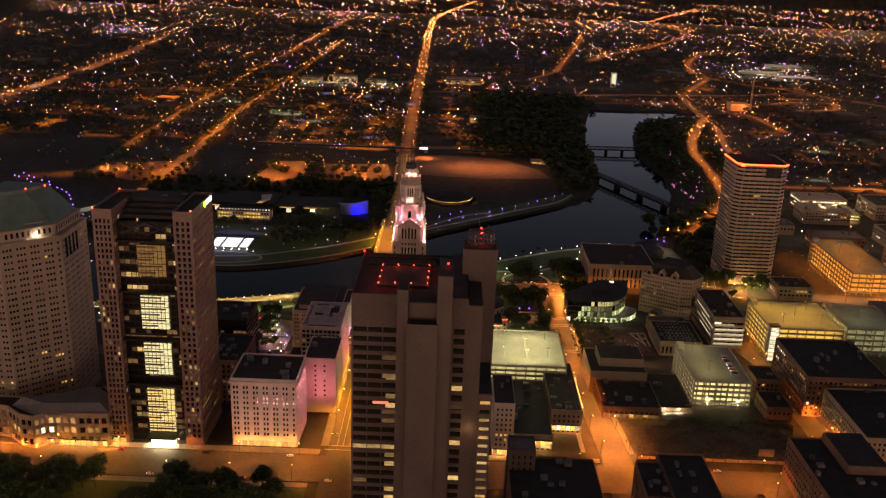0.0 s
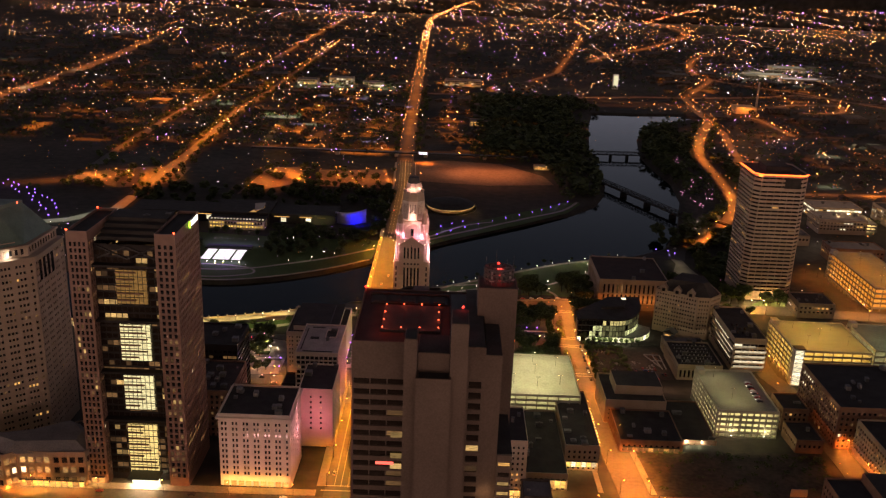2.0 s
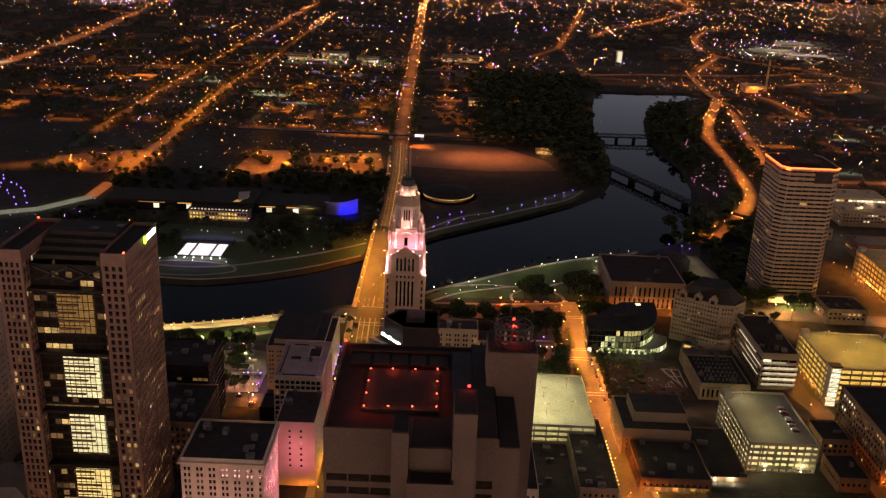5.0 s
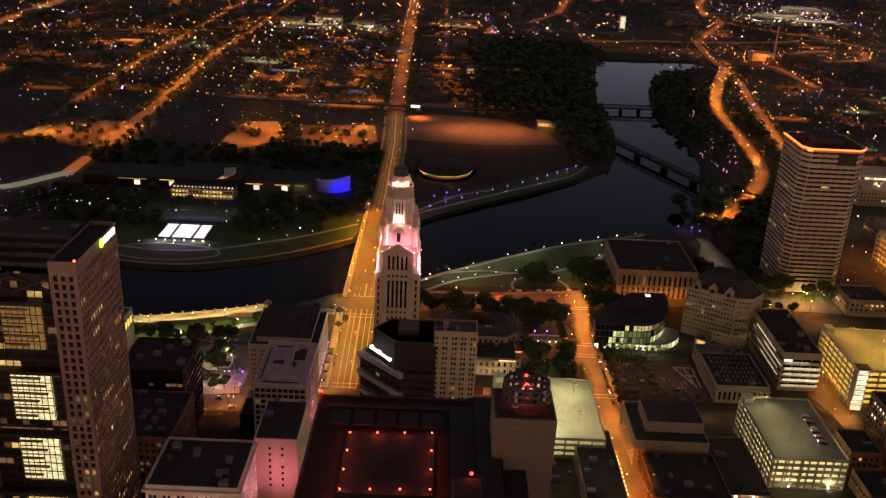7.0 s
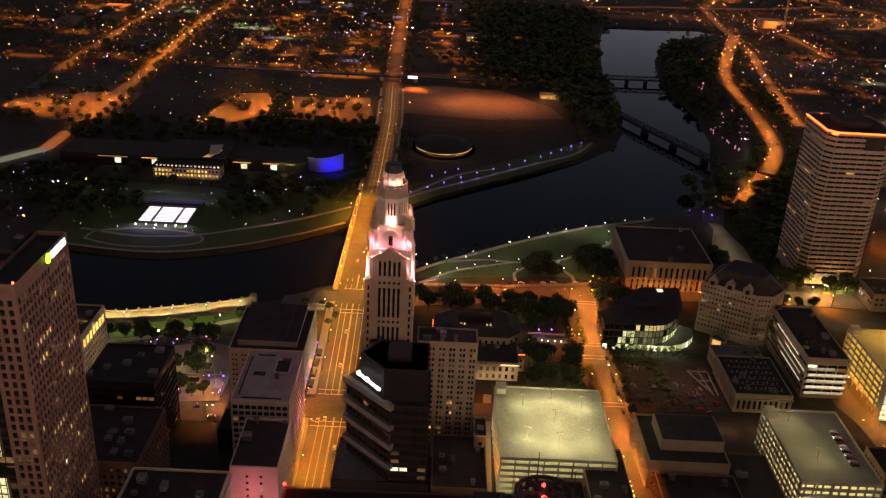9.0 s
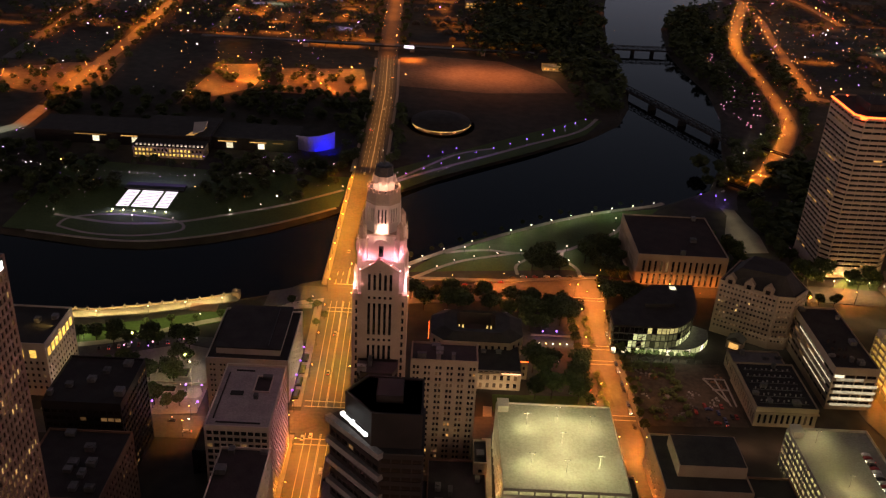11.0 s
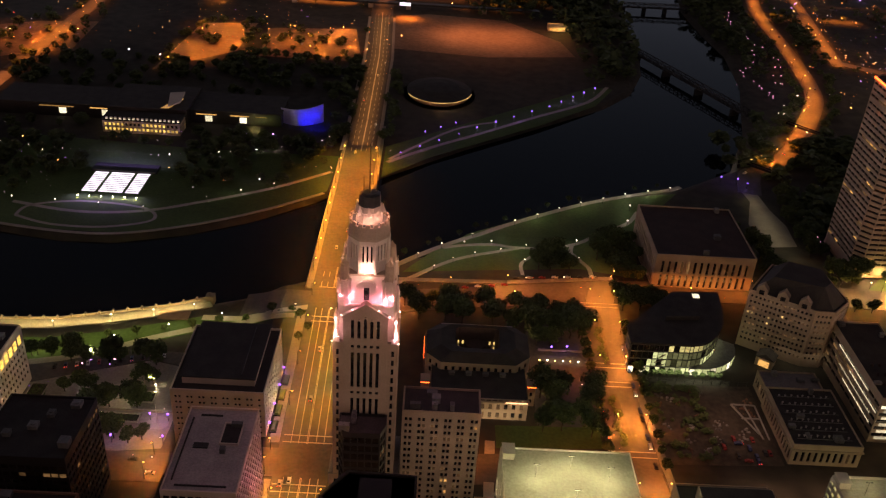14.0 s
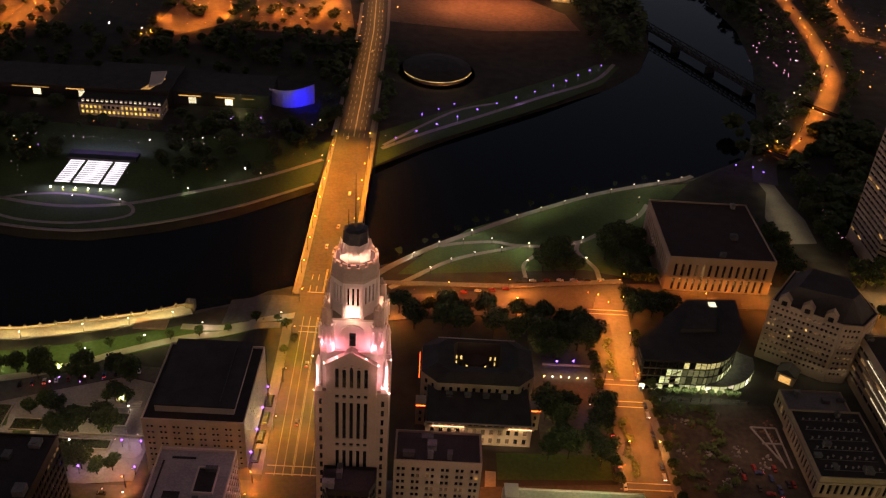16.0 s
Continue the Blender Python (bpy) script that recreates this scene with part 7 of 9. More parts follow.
ground_glow([(449, 2857), (552, 3098), (758, 3434), (985, 3889), (1091, 4224), (1086, 4555), (1000, 4860)], 24, FAR * 0.55, step=150)
LOOP = curve_through([(1007, 3301), (919, 3229), (806, 2982), (752, 2784), (731, 2594), (745, 2515), (700, 2400), (659, 2308), (575, 2120)], 4)
EAST = [(745, 2515), (765, 2466), (826, 2379), (917, 2288), (1017, 2125), (1120, 1990)]
RING = curve_through([(708, 1982), (770, 2030), (831, 2075), (941, 2088), (920, 2010), (891, 1971), (805, 1949)], 4)
SPUR = [(655, 1860), (669, 1835), (673, 1763), (678, 1652)]
ground_glow(LOOP[::4], 16, FAR * 0.6, step=120)
ground_glow(EAST, 14, FAR * 0.35, step=120)
ground_glow(RING[::4], 16, FAR * 0.7, step=70)
ground_glow(SPUR, 14, FAR * 0.7, step=50)
ground_glow([(600, 1635), (660, 1640)], 46, FAR * 0.45, step=400)
ground_glow([(491, 1405), (480, 1300), (469, 1216), (520, 1180), (640, 1190)], 14, FAR * 0.6)
for ends, w, k in (([(-600, 1070), (-530, 1105)], 24, 0.5), ([(330, 1960), (560, 2000)], 40, 0.12), ([(-160, 1600), (-100, 1590)], 60, 0.3), ([(-200, 1400), (-90, 1410)], 24, 0.4)):
    ground_glow(ends, w, FAR * k, 11, step=45, uneven=0.7)
ground_glow([(-20, 658), (55, 672), (125, 685), (215, 689)], 20, FAR * 0.3, 10, SODIUM, 60, 0.3)
ground_glow([(64, 592), (98, 594)], 14, FAR * 0.3, 10)
ground_glow([(262, 345), (268, 520)], 13, FAR * 0.22, 9, SODIUM, 60, 0.4)
ground_glow([(262, 545), (262, 688)], 12, FAR * 0.2, 9, SODIUM, 60, 0.4)
ground_glow([(100, 322), (330, 322)], 22, FAR * 0.4, 11, SODIUM, 60, 0.3)
ground_glow([(118, 345), (114, 470)], 14, FAR * 0.22, 10, SODIUM, 60, 0.3)
ground_glow([(112, 520), (108, 600), (112, 680)], 15, FAR * 0.26, 10)
ground_glow([(222, 690), (330, 690)], 16, FAR * 0.34, 10, (1.0, 0.68, 0.30))
ground_glow([(238, 600), (238, 640)], 8, FAR * 0.5, 9, SODIUM)
# fill light added over the cleared lot, which has no lamps
ground_glow([(128, 556), (182, 558)], 44, FAR * 0.075, 12, (1.0, 0.5, 0.3))
ground_glow([(150, 508), (262, 512)], 12, FAR * 0.16, 9, (1.0, 0.5, 0.28), 40, 0.4)
ground_glow([(192, 420), (192, 500)], 9, FAR * 0.14, 9, (1.0, 0.55, 0.3), 40, 0.4)
ground_glow([(28, 522), (96, 526)], 6, FAR * 0.5, 8, SODIUM, 34, 0.3)
ground_glow([(30, 505), (31, 540)], 6, FAR * 0.35, 8, SODIUM)
ground_glow([(64, 556), (94, 556)], 16, FAR * 0.10, 9, (1.0, 0.55, 0.25))
ground_glow([(236, 628), (254, 660)], 10, FAR * 0.8, 8, SODIUM)
ground_glow([(62, 546), (62, 640)], 8, FAR * 0.12, 9, (1.0, 0.6, 0.3))
ground_glow([(190, 612), (240, 614)], 12, FAR * 0.08, 9, (1.0, 0.8, 0.5))
# fill added above the lawn, in place of spill from the wall floodlights
ground_glow([(-300, 600), (-215, 603), (-160, 622), (-100, 636)], 16, FAR * 0.24, 7, (1.0, 0.85, 0.3))
ground_glow([(330, 690), (470, 680)], 16, FAR * 0.3, 10, (1.0, 0.62, 0.28))
ground_glow([(300, 708), (350, 708)], 12, FAR * 0.16, 7, (1.0, 0.8, 0.4))
ground_glow([(380, 640), (520, 640)], 40, FAR * 0.1, 12, (1.0, 0.7, 0.42))
ground_glow([(240, 655), (330, 652)], 20, FAR * 0.14, 10, (1.0, 0.8, 0.42))
ground_glow([(400, 900), (560, 900)], 60, FAR * 0.06, 12, (1.0, 0.7, 0.5))
ground_glow([(268, 722), (259, 771), (258, 850)], 13, FAR * 0.12, 8, (1.0, 0.8, 0.42), 40, 0.6)
ground_glow([(276, 700), (302, 716)], 24, FAR * 0.25, 9, (1.0, 0.5, 0.12))
for pts, n, watts in (([(-524, 1114), (-446, 1190), (-383, 1200), (-378, 1106), (-443, 1075)], 15, 8000), ([(-282, 1064), (-268, 1225), (-208, 1232), (-212, 1132)], 9, 14000), ([(-186, 1125), (-192, 1216), (-93, 1232), (-80, 1125)], 13, 12000)):
    lot, tries = [], 0
    while len(lot) < n and tries < 4000:
        tries += 1
        x, y = glow_rng.uniform(min(p[0] for p in pts), max(p[0] for p in pts)), glow_rng.uniform(min(p[1] for p in pts), max(p[1] for p in pts))
        if inside(x, y, pts) > 3 and all(math.hypot(x - a, y - b) > 20 for a, b in lot):
            lot.append((x, y))
            lamp("lot_lamp", "SPOT", (x, y, 7.5), watts * 0.95 * glow_rng.uniform(0.15, 1.9), SODIUM, 0.5, spot=160)
            LAMPDOTS.append((x, y, 8.0))
for ends, w in (([(-450, 1085), (-445, 1190)], 110), ([(-245, 1085), (-240, 1225)], 60), ([(-140, 1125), (-140, 1225)], 100)):
    ground_glow(ends, w, FAR * 0.11, 14, SODIUM, 500)
lamp("field_light", "AREA", (60, 1236, 40), 52000, (1.0, 0.27, 0.08), 110, 50, (60, 1232, 0), 150)
lamp("field_light", "AREA", (-35, 1290, 14), 9000, SODIUM, 20, 10, (-35, 1289, 0), 130)
lamp("field_lodge_light", "POINT", (148, 1268, 9), 9000, (1.0, 0.45, 0.12), 0.5)
block("field_lodge", "small lit lodge beside the sports field", rect(136, 162, 1274, 1290), 6, TAN, spec(4, 4, 0.6, 0.5, ((0.7, WARM),), foot=0.8, head=0.6), PALEROOF, 0, seed=330, limit=12, category="building")
ground_glow([(-376, 2080), (-131, 2100)], 50, FAR * 0.35, 10, (0.95, 0.95, 0.45), 60, 0.8)
ground_glow([(830, 2560), (1140, 2860)], 130, FAR * 0.2, 14, (0.95, 0.9, 0.6), 80, 0.9)
ground_glow([(829, 2512), (1075, 2525)], 30, FAR * 0.6, 12, (1.0, 0.82, 0.7), 60, 0.4)
ground_glow([(940, 2560), (1120, 2600)], 60, FAR * 0.3, 12, (1.0, 0.8, 0.7), 60, 0.6)
ground_glow([(-1260, 3150), (-1200, 3450)], 130, FAR * 0.12, 12, (1.0, 0.85, 0.65), 60, 0.8)
for nm, pts, w in (("road_far_left", [(-412, 1040), (-412, 1330), (-420, 1480), (-430, 1750), (-416, 1900), (-412, 3200)], 18), ("road_far_grid", [(-523, 1200), (-533, 1410), (-535, 1920), (-519, 4300)], 16), ("road_freeway_left", [(-960, 1300), (-944, 1964), (-960, 2310), (-990, 2660), (-1028, 3015), (-1050, 3400)], 36),
                   ("road_freeway_cross", [(-1500, 1640), (-950, 1816), (-629, 1941), (-386, 2005), (-124, 2036), (255, 2045), (346, 2072), (463, 2112), (575, 2120), (752, 2170), (901, 2247), (1000, 2150), (1300, 2060)], 18),
                   ("road_far_right", [(200, 2300), (304, 2531), (548, 3810)], 16), ("road_freeway_right", curve_through([(449, 2857), (552, 3098), (758, 3434), (985, 3889), (1091, 4224), (1086, 4555), (1000, 4880)], 4), 32),
                   ("road_loop_right", LOOP[:-2], 16), ("road_far_ring", RING, 14), ("road_spur", SPUR, 12), ("road_freeway_east", EAST, 16), ("road_east_bank", [(491, 1420), (480, 1300), (469, 1216), (520, 1180), (660, 1190)], 16)):
    ribbon(nm, pts, w, ASPHALT, "distant asphalt road under rows of sodium lamps", 0.4)


def distant_yards():
    """Paved yards, lots and side streets among the far houses, most with a lamp or two over them."""
    rng = random.Random(77)
    g = Geo()
    for k in range(300):
        x, y = (rng.uniform(-1350, 200), 1330 + 1700 * rng.random() ** 1.5) if k < 200 else (rng.uniform(480, 1500), 950 + 2300 * rng.random() ** 1.3)
        if inside(x, y) > -60 or (60 < x < 330 and y < 2000) or abs(x + 75) < 45:
            continue
        long, deep = rng.uniform(35, 130), rng.uniform(9, 26)
        if k % 3 == 0:
            long, deep = deep, long
        g.box(x, x + long, y, y + deep, 0.1, 0.34)
        if k % 2 == 0 or y < 1800:
            tint = SODIUM if rng.random() < 0.82 else (0.9, 0.95, 0.6)
            power = FAR * rng.uniform(0.12, 1.0) ** 1.6 * 1.1
            for _ in range(rng.choice((1, 1, 2, 3))):
                LAMPDOTS.append((x + long * rng.random(), y + deep * rng.random(), rng.uniform(6, 9)))
            l = lamp("yard_lighting", "AREA", (x + long / 2, y + deep / 2, 9), power * long * deep, tint, long * 0.7, deep * 0.7, None, 150)
    for k in range(60):  # close rows of lots and shops beside the avenue
        x, y = (rng.uniform(-340, -110), rng.uniform(1290, 2100)) if k < 44 else (rng.uniform(-50, 50), rng.uniform(1560, 2400))
        long, deep = rng.uniform(20, 70), rng.uniform(8, 20)
        g.box(x, x + long, y, y + deep, 0.1, 0.34)
        lamp("yard_lighting", "AREA", (x + long / 2, y + deep / 2, 7), FAR * rng.uniform(0.2, 1.1) * long * deep, SODIUM if rng.random() < 0.85 else (0.7, 0.5, 1.0), long * 0.6, deep * 0.6, None, 150)
        LAMPDOTS.append((x + long * rng.random(), y + deep * rng.random(), 7))
    for x0, x1, y0, y1 in ((800, 1170, 2480, 2960), (-380, -130, 2060, 2130), (-1300, -1160, 3150, 3450)):
        g.box(x0, x1, y0, y1, 0.1, 0.3)
    single("distant_yards", g, PAVING, "distant paved yards and parking lots between houses", "yards", kind="stuff")


distant_yards()
# single lamps with a pool of light below each
for x, y in ((-524, 1112), (-512, 1134), (-484, 1133), (-455, 1133), (-436, 1159), (-410, 1190), (-408, 1230), (-408, 1269), (-412, 1321), (-409, 1397), (-411, 1468), (-414, 1551), (-427, 1679), (-421, 1739), (-562, 1538), (-561, 1589), (-550, 1646), (-538, 1706), (-534, 1802), (-521, 1874), (-273, 1144), (-271, 1217), (-250, 1171), (-234, 1165), (-212, 1161), (-278, 1079), (-186, 1183), (-163, 1178), (-142, 1191), (-117, 1201), (-107, 1218), (-88, 1164), (-272, 1318), (-218, 1336), (-147, 1643), (-119, 1823), (-95, 1798), (-166, 1638), (-266, 1516), (453, 1408), (428, 1242), (409, 1145), (342, 983), (289, 905), (544, 1588), (527, 1460), (495, 1623), (458, 1505), (562, 1822), (582, 1744), (574, 1665), (654, 1735), (660, 1661), (732, 1991), (814, 2047), (854, 2024), (867, 1994), (927, 2078), (42, 2257), (50, 1615), (64, 1609), (28, 2207), (54, 2171), (32, 1885), (239, 2323), (262, 2035), (333, 2094)):
    lamp("corner_lamp", "SPOT", (x, y, H(x, y) + 8.5), 19000 * glow_rng.uniform(0.5, 1.6), SODIUM, 0.5, spot=150)
    LAMPDOTS.append((x, y, H(x, y) + 10))
# whole quarters of porch and yard lamps, each gathered into one wide faint light
for i in range(12):
    for j in range(11):
        x, y = -1900 + 360 * i + glow_rng.uniform(-90, 90), 1250 + 330 * j + glow_rng.uniform(-80, 80)
        if (60 < x < 420 and y < 2050) or inside(x, y) > -120:
            continue
        w, d = glow_rng.uniform(120, 330), glow_rng.uniform(90, 280)
        lamp("quarter_lighting", "AREA", (x, y, 26), w * d * glow_rng.uniform(0.1, 1.0) * QUARTER * (0.5 if x < -350 else 1.25) * (0.3 if y > 2900 else 0.6 if y > 2000 else 1.0), (1.0, 0.5, 0.28) if glow_rng.random() < 0.8 else (0.8, 0.75, 0.8), w, d, None, 170)
# ambient fill added over outlying blocks to lift their dark ground
for x, y, w, d, k in ((480, 620, 140, 200, 0.6), (560, 860, 200, 160, 1.8), (520, 1050, 160, 140, 2.6), (-330, 420, 120, 200, 0.35), (600, 450, 160, 200, 1.2), (760, 1050, 200, 300, 2.4), (900, 1500, 300, 300, 1.0), (900, 2000, 300, 200, 1.2)):
    lamp("quarter_lighting", "AREA", (x, y, 46), w * d * k * QUARTER, (1.0, 0.55, 0.3), w, d, None, 170)
garage("depot_garage", "small open parking deck bright with warm light", 490, 548, 992, 1036, 12, 3, (1.0, 0.62, 0.25), 16000, [(500, 1000), (520, 1015), (540, 1028)], seed=56)
block("lit_depot", "pale office depot with bright white window bands", rect(488, 552, 1046, 1086), 17, BEIGE, spec(5, 4.2, 0.85, 0.5, ((0.6, WHITEW), (0.2, WARM)), foot=1, head=1), ROOFGREY, 3, seed=340, limit=30)
for k, (x, y, w, d, h) in enumerate(((-350, 2120, 50, 30, 14), (-270, 2140, 60, 30, 18), (-190, 2125, 50, 30, 12), (-300, 2070, 40, 24, 9), (930, 2610, 120, 50, 12), (1060, 2800, 100, 60, 14), (1000, 2520, 110, 40, 12), (30, 2190, 90, 30, 16), (60, 1640, 40, 26, 12))):
    block("distant_store", "pale distant store with rows of lit windows", rect(x - w / 2, x + w / 2, y - d / 2, y + d / 2), h, BEIGE, spec(6, 4.5, 0.7, 0.5, ((0.2, WHITEW), (0.25, WARM)), foot=1.5, head=1), ROOFGREY, 0, seed=300 + k, limit=0, category="store")
ribbon("road_west_approach", [(-620, 850), (-520, 880), (-448, 916), (-411, 969), (-411, 1032)], 16, FOOTWAY, "pale concrete road curving off the avenue", 0.5)
ground_glow([(-520, 880), (-448, 916), (-411, 969)], 14, FAR * 0.2, 10, (0.9, 0.95, 0.7))
ground_glow([(-411, 969), (-407, 1060)], 14, FAR * 0.35)

# coloured washes on walls that have their own floodlights
lamp("pink_floodlight", "AREA", (-72, 366, 27), 1150, (1.0, 0.20, 0.28), 10, 5, (-77, 395, 41), 70)
lamp("pink_floodlight", "AREA", (-40, 372, 26), 3800, (1.0, 0.28, 0.40), 4, 10, (-83, 364, 46), 60)
lamp("pink_floodlight", "AREA", (-37, 466, 18), 3800, (1.0, 0.26, 0.36), 4, 16, (-68, 466, 38), 70)
lamp("facade_floodlight", "AREA", (-104, 297, 27), 2700, (1.0, 0.42, 0.36), 30, 4, (-104, 343, 46), 110)
lamp("facade_floodlight", "AREA", (-69.5, 556, 10), 2500, (1.0, 0.85, 0.4), 2, 40, (-74, 556, 24))


# ---------------------------------------------------------------- across the river
GOLDW = lit_window("lit_gold_window", (1.0, 0.6, 0.12), 0.35, 1.1)


def museum():
    own = thing("science_museum", "long dark museum with a lit historic front and blue curved wall", "museum", (-190, 930, 0.5))
    walls(own, rect(-88, -23, -27, -8), 0, 11.5, BEIGE, spec(3.6, 4.2, 0.55, 0.55, ((0.8, GOLDW),), foot=1.6, head=1.2, side=1.0), limit=110, name="old_front", rng=random.Random(5))
    part("old_roof", Geo().box(-88.6, -22.4, -27.6, -7.4, 11.5, 12.6), ROOFTAR, own)
    for k in range(17):
        part("dormer", Geo().box(-85 + 3.75 * k, -83 + 3.75 * k, -26.8, -25.6, 12.6, 14.4), TERRACOTTA, own)
        part("dormer_light", Geo().box(-84.8 + 3.75 * k, -83.2 + 3.75 * k, -27.0, -26.85, 12.8, 13.6), WHITEW, own)
    for x0, x1, y in ((-190, -90, 2), (-22, 58, 4)):
        part("gallery", Geo().box(x0, x1, y, y + 42, 0, 12), DARKSTONE, own)
        part("gallery_roof", Geo().box(x0 - 0.6, x1 + 0.6, y - 0.6, y + 42.6, 12, 12.8), ROOFTAR, own)
    part("gallery", Geo().box(-90, -22, -6, 48, 0, 15), DARKSTONE, own)
    part("gallery_roof", Geo().box(-90.5, -21.5, -6.4, 48.5, 15, 16), ROOFTAR, own)
    part("entry_canopy", Geo().prism([(-38, -4), (-30, 6), (-32, 30), (-44, 26)], 17, 18.5), TERRACOTTA, own)
    part("entry_light", Geo().prism([(-44, -6), (-37, -5), (-30, 18), (-35, 20)], 16.2, 16.6), WARM, own)
    for x0, x1 in ((-152, -122), (-108, -84), (-16, 2), (14, 30), (36, 46)):
        part("light_strip", Geo().box(x0, x1, 1.4, 1.8, 9.4, 10.2), WARM, own)
    for x in (-135, -98, -8, 22):
        part("lit_doorway", Geo().box(x, x + 6, 1.2, 1.7, 3.5, 8.6), WHITEW, own)
    n = 12
    pts = [(56 + 37 * k / n, 16 + 9 * math.sin(math.pi * k / n) * -1 + 6 * k / n) for k in range(n + 1)]
    g = Geo().sweep([[(x, y, 0), (x, y + 1, 0), (x, y + 1, 14 + 3.5 * k / n), (x, y, 14 + 3.5 * k / n)] for k, (x, y) in enumerate(pts)])
    part("curved_wall", g, BLUEWASH, own, "curved wall under a blue floodlight, with blue light also tinted into its colour")
    lamp("blue_floodlight", "AREA", (-100, 930, 4), 4200, (0.004, 0.008, 1.0), 14, 2, (-104, 943, 11))
    lamp("old_front_wash", "AREA", (-245, 896, 2.2), 300, (1.0, 0.62, 0.2), 60, 1, (-245, 904, 9))
    lamp("entry_glow", "POINT", (-160, 922, 6), 2500, (1.0, 0.8, 0.3), 0.5)
    lamp("yard_light", "POINT", (-150, 918, 6), 2200, (0.9, 0.9, 0.3), 0.5)


museum()


def light_terraces():
    own = thing("light_terraces", "amphitheatre steps outlined with bright white light strips", "amphitheatre", (-236, 808, 0.6))
    rows = 11
    for sx0, sx1 in ((-23, -12), (-10.5, 8), (9.5, 20)):
        sec = part("step_block", Geo().prism([(sx0, -15), (sx1, -15), (sx1, 18), (sx0, 18)], 0, 0.6), PAVING, own)
        for r in range(rows):
            y = -14 + 31 * r / (rows - 1)
            part("light_strip", Geo().box(sx0 + 0.4 + r * 0.0, sx1 - 0.4, y, y + 1.7, 0.6, 0.9), STAGE, sec, "glowing white light strip")
    part("apron", Geo().box(-28, 26, -21, -15.5, 0, 0.5), PAVING, own)
    for k in range(6):
        b = part("bollard", Geo().cyl(-22 + 8.6 * k, -23, 0, 1.2, 0.3, 0.3, 6), METAL, own)
        part("bollard_light", Geo().ball(-22 + 8.6 * k, -23, 1.5, 0.6), WHITELAMP, b)
        lamp("bollard_glow", "POINT", (-236 - 22 + 8.6 * k, 808 - 24.5, 2.2), 420, (1.0, 0.75, 0.3), 0.3)
    part("back_canopy", Geo().box(-26, 24, 19, 32, 0, 2.5), DARKSTONE, own)
    lamp("violet_glow", "AREA", (-237, 838, 9), 4200, (0.42, 0.3, 1.0), 50, 14, (-237, 850, 0))
    lamp("violet_glow", "AREA", (-237, 786, 7), 3000, (0.5, 0.35, 1.0), 50, 6, (-237, 779, 0))


light_terraces()


def oval_pavilion():
    own = thing("oval_pavilion", "low oval shell pavilion faintly lit orange inside", "pavilion", (6, 1040, 0.8))
    n = 28
    ring = lambda a, b: [(a * math.cos(2 * math.pi * i / n), b * math.sin(2 * math.pi * i / n)) for i in range(n)]  # noqa: E731
    part("shell_wall", Geo().prism(ring(30, 34), 0, 4.5, top=ring(32, 36)), BRICK, own)
    part("shell_roof", Geo().prism(ring(32, 36), 4.5, 8.5, top=ring(19, 20)), ROOFTAR, own)
    part("shell_floor", Geo().prism(ring(36, 44), -0.4, 0.2), PAVING, own)
    part("shell_crown", Geo().prism(ring(19, 20), 8.5, 10, top=ring(6, 6)), ROOFTAR, own)
    # this rim strip glows to stand in for orange light under the shell
    g = Geo()
    for i in range(16, 27):
        p, q = ring(32.6, 36.6)[i], ring(32.6, 36.6)[i + 1]
        g.beam((*p, 4.4), (*q, 4.4), 0.3)
    part("rim_light", g, AMBERW, own, "glowing orange strip in place of light on the shell's underside")
    for k in range(5):
        a = radians(-150 + 30 * k)
        lamp("pavilion_light", "POINT", (6 + 33 * math.cos(a), 1040 + 39 * math.sin(a), 3.2), 900, (1.0, 0.5, 0.2), 0.4)


oval_pavilion()


def truss_bridge(name, a, b, label):
    own = thing(name, label, "bridge", (a[0], a[1], 0))
    L = math.hypot(b[0] - a[0], b[1] - a[1])
    own.rotation_euler = (0, 0, math.atan2(b[1] - a[1], b[0] - a[0]))
    part("deck", Geo().box(0, L, -3, 3, 3.6, 4.6), IRON, own)
    n = int(L / 7)
    for s in (-1, 1):
        g = Geo().beam((0, s * 3, 9.5), (L, s * 3, 9.5), 0.35)
        for k in range(n):
            x0, x1 = L * k / n, L * (k + 1) / n
            g.beam((x0, s * 3, 4.6), (x0, s * 3, 9.5), 0.3).beam((x0, s * 3, 4.6 if k % 2 else 9.5), (x1, s * 3, 9.5 if k % 2 else 4.6), 0.25)
        part("truss", g, IRON, own)
    for k in range(4):
        x = L * (k + 0.5) / 4
        part("pier", Geo().box(x - 1.6, x + 1.6, -5, 5, -7, 3.6), IRON, own)


for a, b in (((272, 903), (297, 879)), ((343, 1000), (364, 976))):
    L = math.hypot(b[0] - a[0], b[1] - a[1])
    own = thing("overpass", "dark concrete overpass across the riverside expressway", "bridge", (a[0], a[1], 0.5))
    own.rotation_euler = (0, 0, math.atan2(b[1] - a[1], b[0] - a[0]))
    part("overpass_deck", Geo().box(-6, L + 6, -2.2, 2.2, 5.2, 6.2), DARKSTONE, own)
    for y in (-2.2, 2.0):
        part("overpass_rail", Geo().box(-6, L + 6, y, y + 0.2, 6.2, 7.1), DARKSTONE, own)
    for x in (-5, L + 5):
        part("overpass_pier", Geo().box(x - 1, x + 1, -2, 2, -0.5, 5.2), DARKSTONE, own)
truss_bridge("rail_bridge", (234, 1396), (347, 1402), "old dark steel truss railway bridge on stone piers")
truss_bridge("rail_bridge", (219, 1222), (312, 1012), "low dark steel truss railway bridge on squat piers")
